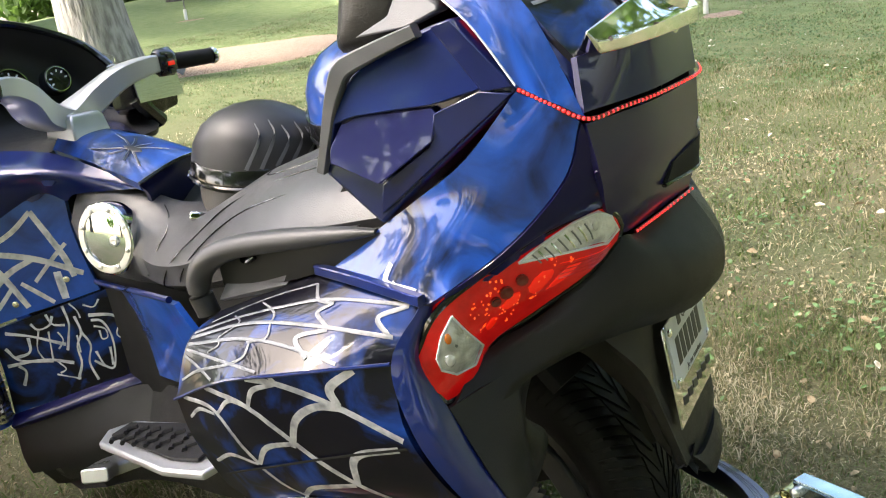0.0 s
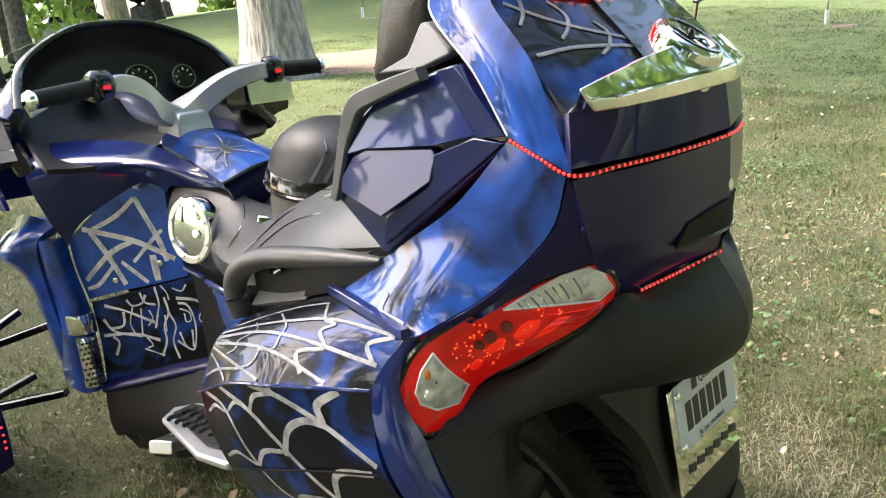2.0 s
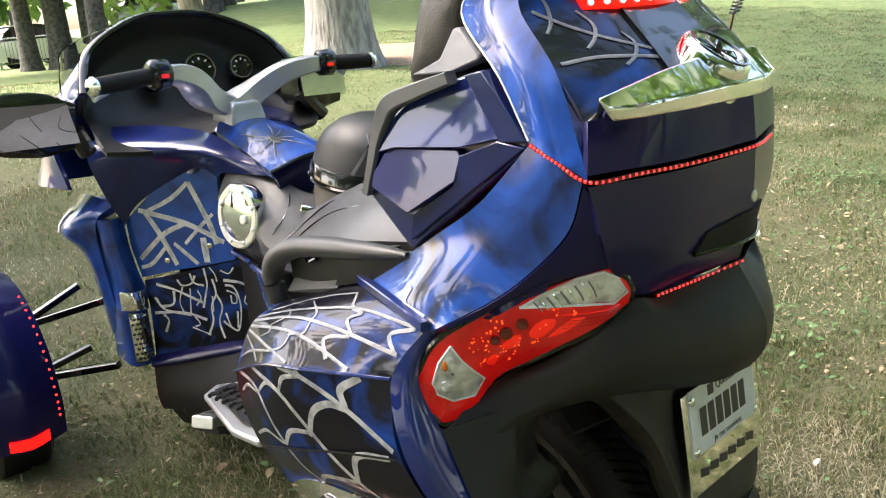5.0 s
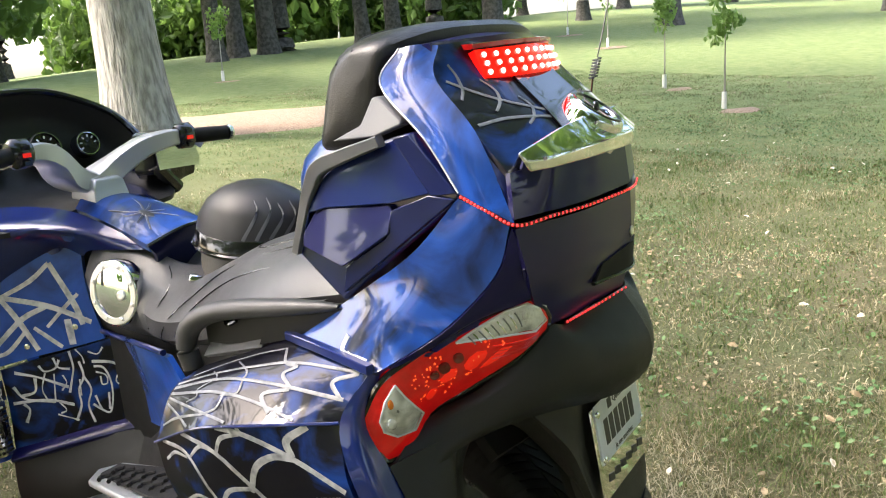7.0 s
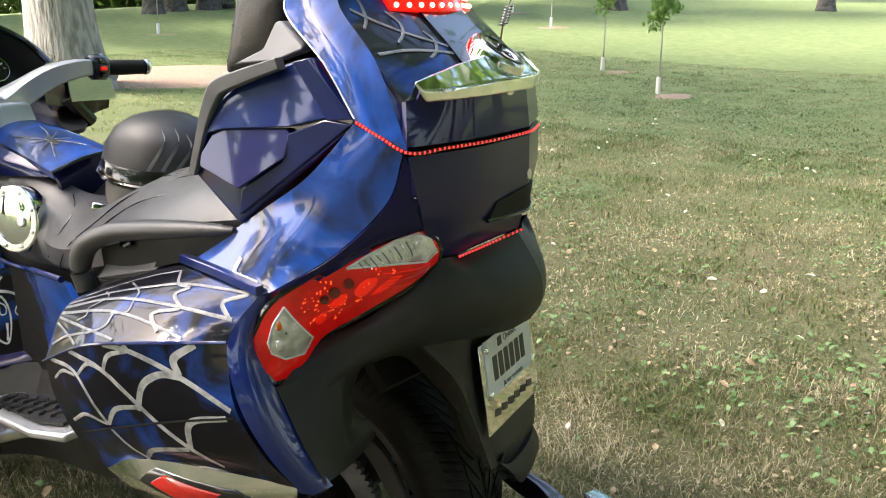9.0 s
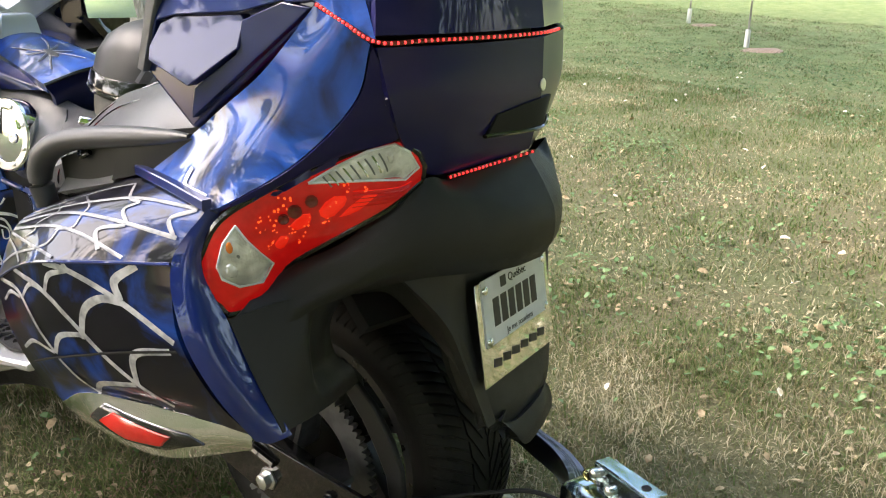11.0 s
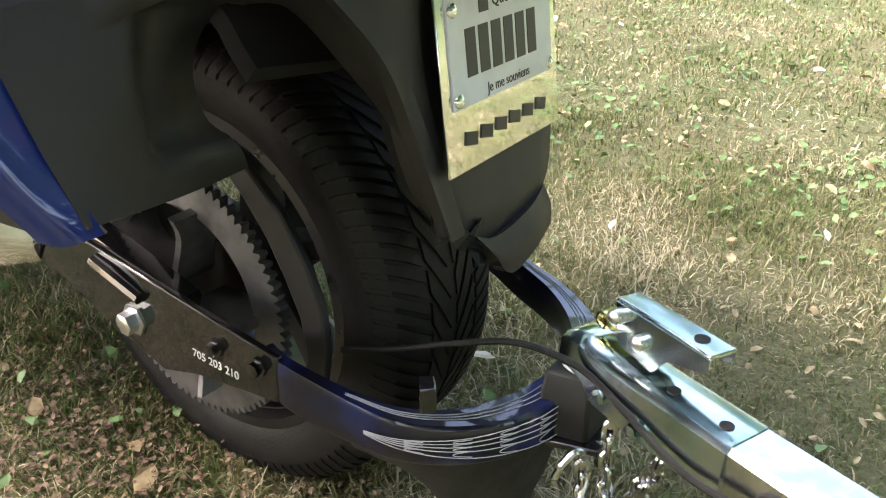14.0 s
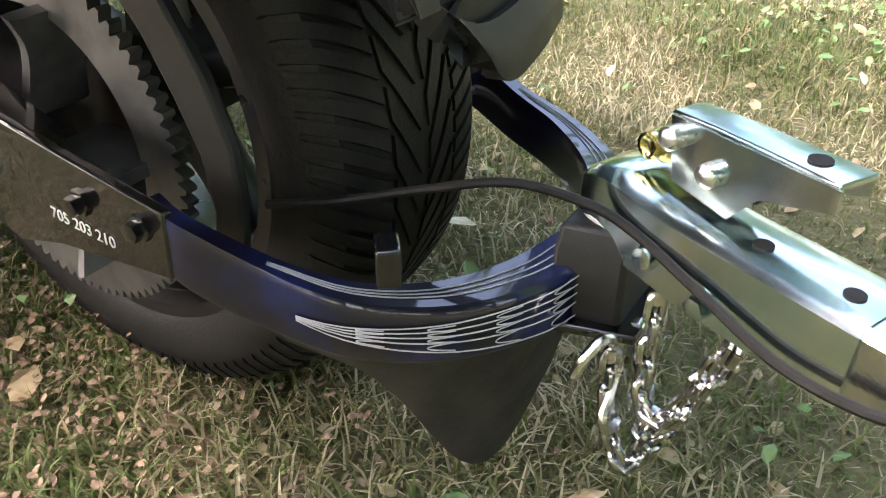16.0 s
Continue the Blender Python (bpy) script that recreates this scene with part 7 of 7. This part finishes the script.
def car(x, y, turn, mat, label):
    z = lift_height(x, y)
    root = thing("car", (x, y, z), label, "car", group="parked cars")
    m = Matrix.Translation((x, y, z)) @ Matrix.Rotation(radians(turn), 4, "Z")

    def put(bm):
        bmesh.ops.transform(bm, matrix=m, verts=bm.verts)
        return bm

    def ring(xx, w, z0, z1):
        return [(xx, -w, z0), (xx, w, z0), (xx, w * 1.02, (z0 + z1) / 2), (xx, w * 0.92, z1), (xx, -w * 0.92, z1), (xx, -w * 1.02, (z0 + z1) / 2)]

    part("body", put(smooth_loft([ring(-2.2, 0.7, 0.35, 0.7), ring(-2.0, 0.85, 0.25, 0.9), ring(-0.8, 0.88, 0.25, 0.95), ring(0.9, 0.88, 0.25, 0.95), ring(1.9, 0.85, 0.25, 0.8), ring(2.2, 0.7, 0.35, 0.65)], 24)), mat, root)
    part("cabin", put(smooth_loft([ring(-1.7, 0.7, 0.9, 0.95), ring(-1.1, 0.72, 0.9, 1.42), ring(0.2, 0.72, 0.9, 1.45), ring(1.1, 0.72, 0.9, 0.95)], 14)), GLOSS_BLACK, root, "dark car windows")
    part("roof", put(box((-0.45, 0, 1.45), (0.7, 0.62, 0.02))), mat, root, bevel=0.015)
    for sx in (-1.35, 1.35):
        for sy in (-0.78, 0.78):
            part("wheel", put(revolve([(-0.1, 0.3), (-0.1, 0.32), (0.1, 0.32), (0.1, 0.3)], (sx, sy, 0.32), (0, 1, 0), 18)), RUBBER, root)


car(9.5, 33.0, 20, CAR_WHITE, "white car parked far across the lawn")
car(15.5, 35.5, 5, CAR_GREY, "silver car parked far across the lawn")
car(3.0, 35.0, -10, CAR_WHITE, "white car parked far across the lawn")

# ---- grass and litter ----
def blade_material():
    m = bpy.data.materials.new("grass_blade")
    m.use_nodes = True
    nt, bs = m.node_tree, m.node_tree.nodes["Principled BSDF"]
    ge, ra = nt.nodes.new("ShaderNodeNewGeometry"), nt.nodes.new("ShaderNodeValToRGB")
    cr_ = ra.color_ramp
    cr_.elements[0].position, cr_.elements[0].color = 0.0, rgb((0.055, 0.105, 0.02))
    cr_.elements[1].position, cr_.elements[1].color = 1.0, rgb((0.6, 0.54, 0.38))
    for pos, c in ((0.4, (0.11, 0.165, 0.045)), (0.58, (0.175, 0.185, 0.075)), (0.74, (0.25, 0.215, 0.115))):
        e = cr_.elements.new(pos)
        e.color = rgb(c)
    co, no, ad = nt.nodes.new("ShaderNodeTexCoord"), nt.nodes.new("ShaderNodeTexNoise"), nt.nodes.new("ShaderNodeMath")
    no.inputs["Scale"].default_value, no.inputs["Detail"].default_value = 1.6, 3.0
    ad.operation = "MULTIPLY_ADD"
    ad.inputs[1].default_value = 0.62
    sc = nt.nodes.new("ShaderNodeMapRange")
    sc.inputs["From Min"].default_value, sc.inputs["From Max"].default_value = 0.32, 0.68
    sc.inputs["To Min"].default_value, sc.inputs["To Max"].default_value = 0.02, 0.52
    nt.links.new(co.outputs["Object"], no.inputs["Vector"])
    nt.links.new(no.outputs["Fac"], sc.inputs[0])
    nt.links.new(ge.outputs["Random Per Island"], ad.inputs[0])
    nt.links.new(sc.outputs[0], ad.inputs[2])
    nt.links.new(ad.outputs[0], ra.inputs[0])
    nt.links.new(ra.outputs[0], bs.inputs["Base Color"])
    bs.inputs["Roughness"].default_value = 0.6
    tr, mx = nt.nodes.new("ShaderNodeBsdfTranslucent"), nt.nodes.new("ShaderNodeMixShader")
    mx.inputs[0].default_value = 0.4
    nt.links.new(ra.outputs[0], tr.inputs[0])
    nt.links.new(bs.outputs[0], mx.inputs[1])
    nt.links.new(tr.outputs[0], mx.inputs[2])
    nt.links.new(mx.outputs[0], nt.nodes["Material Output"].inputs[0])
    return m


GRASS = blade_material()


def grass(name, x0, x1, y0, y1, density, height, width, seed, hole=None, label="short mixed green and straw grass"):
    g = np.random.default_rng(seed)
    n = int((x1 - x0) * (y1 - y0) * density)
    x, y = g.uniform(x0, x1, n), g.uniform(y0, y1, n)
    patchy = 0.5 + 0.5 * np.sin(x * 5.1 + 2.0 * np.sin(y * 3.7)) * np.sin(y * 4.3 + 1.5 * np.sin(x * 2.9))
    keep = g.uniform(0, 1, n) < 0.45 + 0.55 * patchy
    if hole:
        keep &= ~((x > hole[0]) & (x < hole[1]) & (y > hole[2]) & (y < hole[3]))
    x, y, patchy = x[keep], y[keep], patchy[keep]
    n = len(x)
    z = np.array([turf_height(a, b) for a, b in zip(x, y)])
    h = height * g.uniform(0.4, 1.25, n) * (0.6 + 0.6 * patchy)
    a, lean = g.uniform(0, math.tau, n), g.uniform(0.55, 1.56, n)
    dx, dy = np.cos(a), np.sin(a)
    w = width * g.uniform(0.6, 1.3, n)
    sx, sy = -dy * w, dx * w
    reach = h * np.sin(lean)
    rise = h * np.cos(lean) + 0.004
    z -= 0.006
    v = np.empty((n, 5, 3))
    v[:, 0] = np.stack([x + sx, y + sy, z], 1)
    v[:, 1] = np.stack([x - sx, y - sy, z], 1)
    v[:, 2] = np.stack([x - sx * 0.8 + dx * reach * 0.45, y - sy * 0.8 + dy * reach * 0.45, z + rise * 0.65 + 0.004], 1)
    v[:, 3] = np.stack([x + sx * 0.8 + dx * reach * 0.45, y + sy * 0.8 + dy * reach * 0.45, z + rise * 0.65 + 0.004], 1)
    v[:, 4] = np.stack([x + dx * reach, y + dy * reach, z + rise], 1)
    faces = [f for i in range(0, 5 * n, 5) for f in ((i, i + 1, i + 2, i + 3), (i + 3, i + 2, i + 4))]
    me = bpy.data.meshes.new(name)
    me.from_pydata(v.reshape(-1, 3).tolist(), [], faces)
    me.materials.append(GRASS)
    return tagged(new(name, me), label, "grass", kind="stuff")


grass("near_grass", -0.9, 1.7, -1.3, 1.2, 24000, 0.042, 0.0015, 1)
grass("lawn_grass", -1.6, 7.0, -2.2, 4.6, 5200, 0.04, 0.0024, 2, hole=(-0.9, 1.7, -1.3, 1.2))
grass("far_grass", -1.6, 15.0, -3.0, 11.0, 1200, 0.03, 0.004, 3, hole=(-1.6, 7.0, -2.2, 4.6))

CLOVER = material("clover", (0.08, 0.16, 0.045), 0.5, second=(0.13, 0.22, 0.075), scale=3.0, rough_var=0.1)
PALE = material("pale_petal", (0.62, 0.6, 0.52), 0.7, second=(0.42, 0.36, 0.24), scale=40.0, rough_var=0.1)
SOIL = material("brown_soil", (0.13, 0.085, 0.06), 0.9, second=(0.3, 0.21, 0.15), scale=60.0, rough_var=0.05)
THATCH = material("dead_thatch", (0.24, 0.19, 0.11), 0.9, second=(0.4, 0.33, 0.21), scale=40.0, rough_var=0.05)
DRY = material("dry_leaf", (0.28, 0.2, 0.11), 0.8, second=(0.42, 0.33, 0.2), scale=50.0, rough_var=0.1)


def scatter(name, mat, n, size, region, seed, label, category, clumps=0, up=0.02):
    g = random.Random(seed)
    verts, faces = [], []
    mids = [(g.uniform(*region[:2]), g.uniform(*region[2:])) for _ in range(clumps)]
    for _ in range(n):
        if mids:
            c = g.choice(mids)
            x, y = g.gauss(c[0], 0.22), g.gauss(c[1], 0.18)
        else:
            x, y = g.uniform(*region[:2]), g.uniform(*region[2:])
        p = Vector((x, y, turf_height(x, y) + up * g.uniform(0.6, 1.6)))
        q = Euler((g.uniform(-0.6, 0.6), g.uniform(-0.6, 0.6), g.uniform(0, 6.3))).to_matrix()
        s = size * g.uniform(0.6, 1.4)
        k = len(verts)
        verts += [p + q @ Vector(v) * s for v in ((-0.5, 0, 0), (-0.15, -0.32, 0.1), (0.35, -0.25, 0.05), (0.55, 0.05, -0.05), (0.2, 0.3, 0.1), (-0.2, 0.28, 0.08))]
        faces.append(tuple(range(k, k + 6)))
    me = bpy.data.meshes.new(name)
    me.from_pydata(verts, [], faces)
    me.materials.append(mat)
    return tagged(new(name, me), label, category, kind="stuff")


scatter("clover_leaves", CLOVER, 9000, 0.022, (1.2, 10.0, -1.8, 3.4), 4, "patches of small clover leaves in the lawn", "clover", clumps=130, up=0.026)
scatter("near_clover", CLOVER, 420, 0.022, (-0.9, 1.6, -1.2, 1.0), 5, "small broad weed leaves in the lawn", "weeds", clumps=26, up=0.028)
scatter("fallen_petals", PALE, 150, 0.035, (0.3, 9.0, -1.5, 3.5), 6, "scattered pale fallen leaves on the lawn", "leaves", up=0.035)
scatter("dry_leaves", DRY, 200, 0.032, (-1.0, 7.0, -1.5, 3.0), 7, "scattered dry brown leaves on the lawn", "leaves", up=0.025)
scatter("bare_soil_bits", SOIL, 4200, 0.0085, (-0.3, 0.1, -0.12, 0.42), 8, "worn patch of brown soil and leaf crumbs under the machine", "soil", clumps=9, up=0.02)
scatter("dry_thatch", THATCH, 5000, 0.016, (-0.8, 5.0, -1.6, 2.4), 9, "dead straw-coloured thatch in the lawn", "thatch", clumps=150, up=0.014)
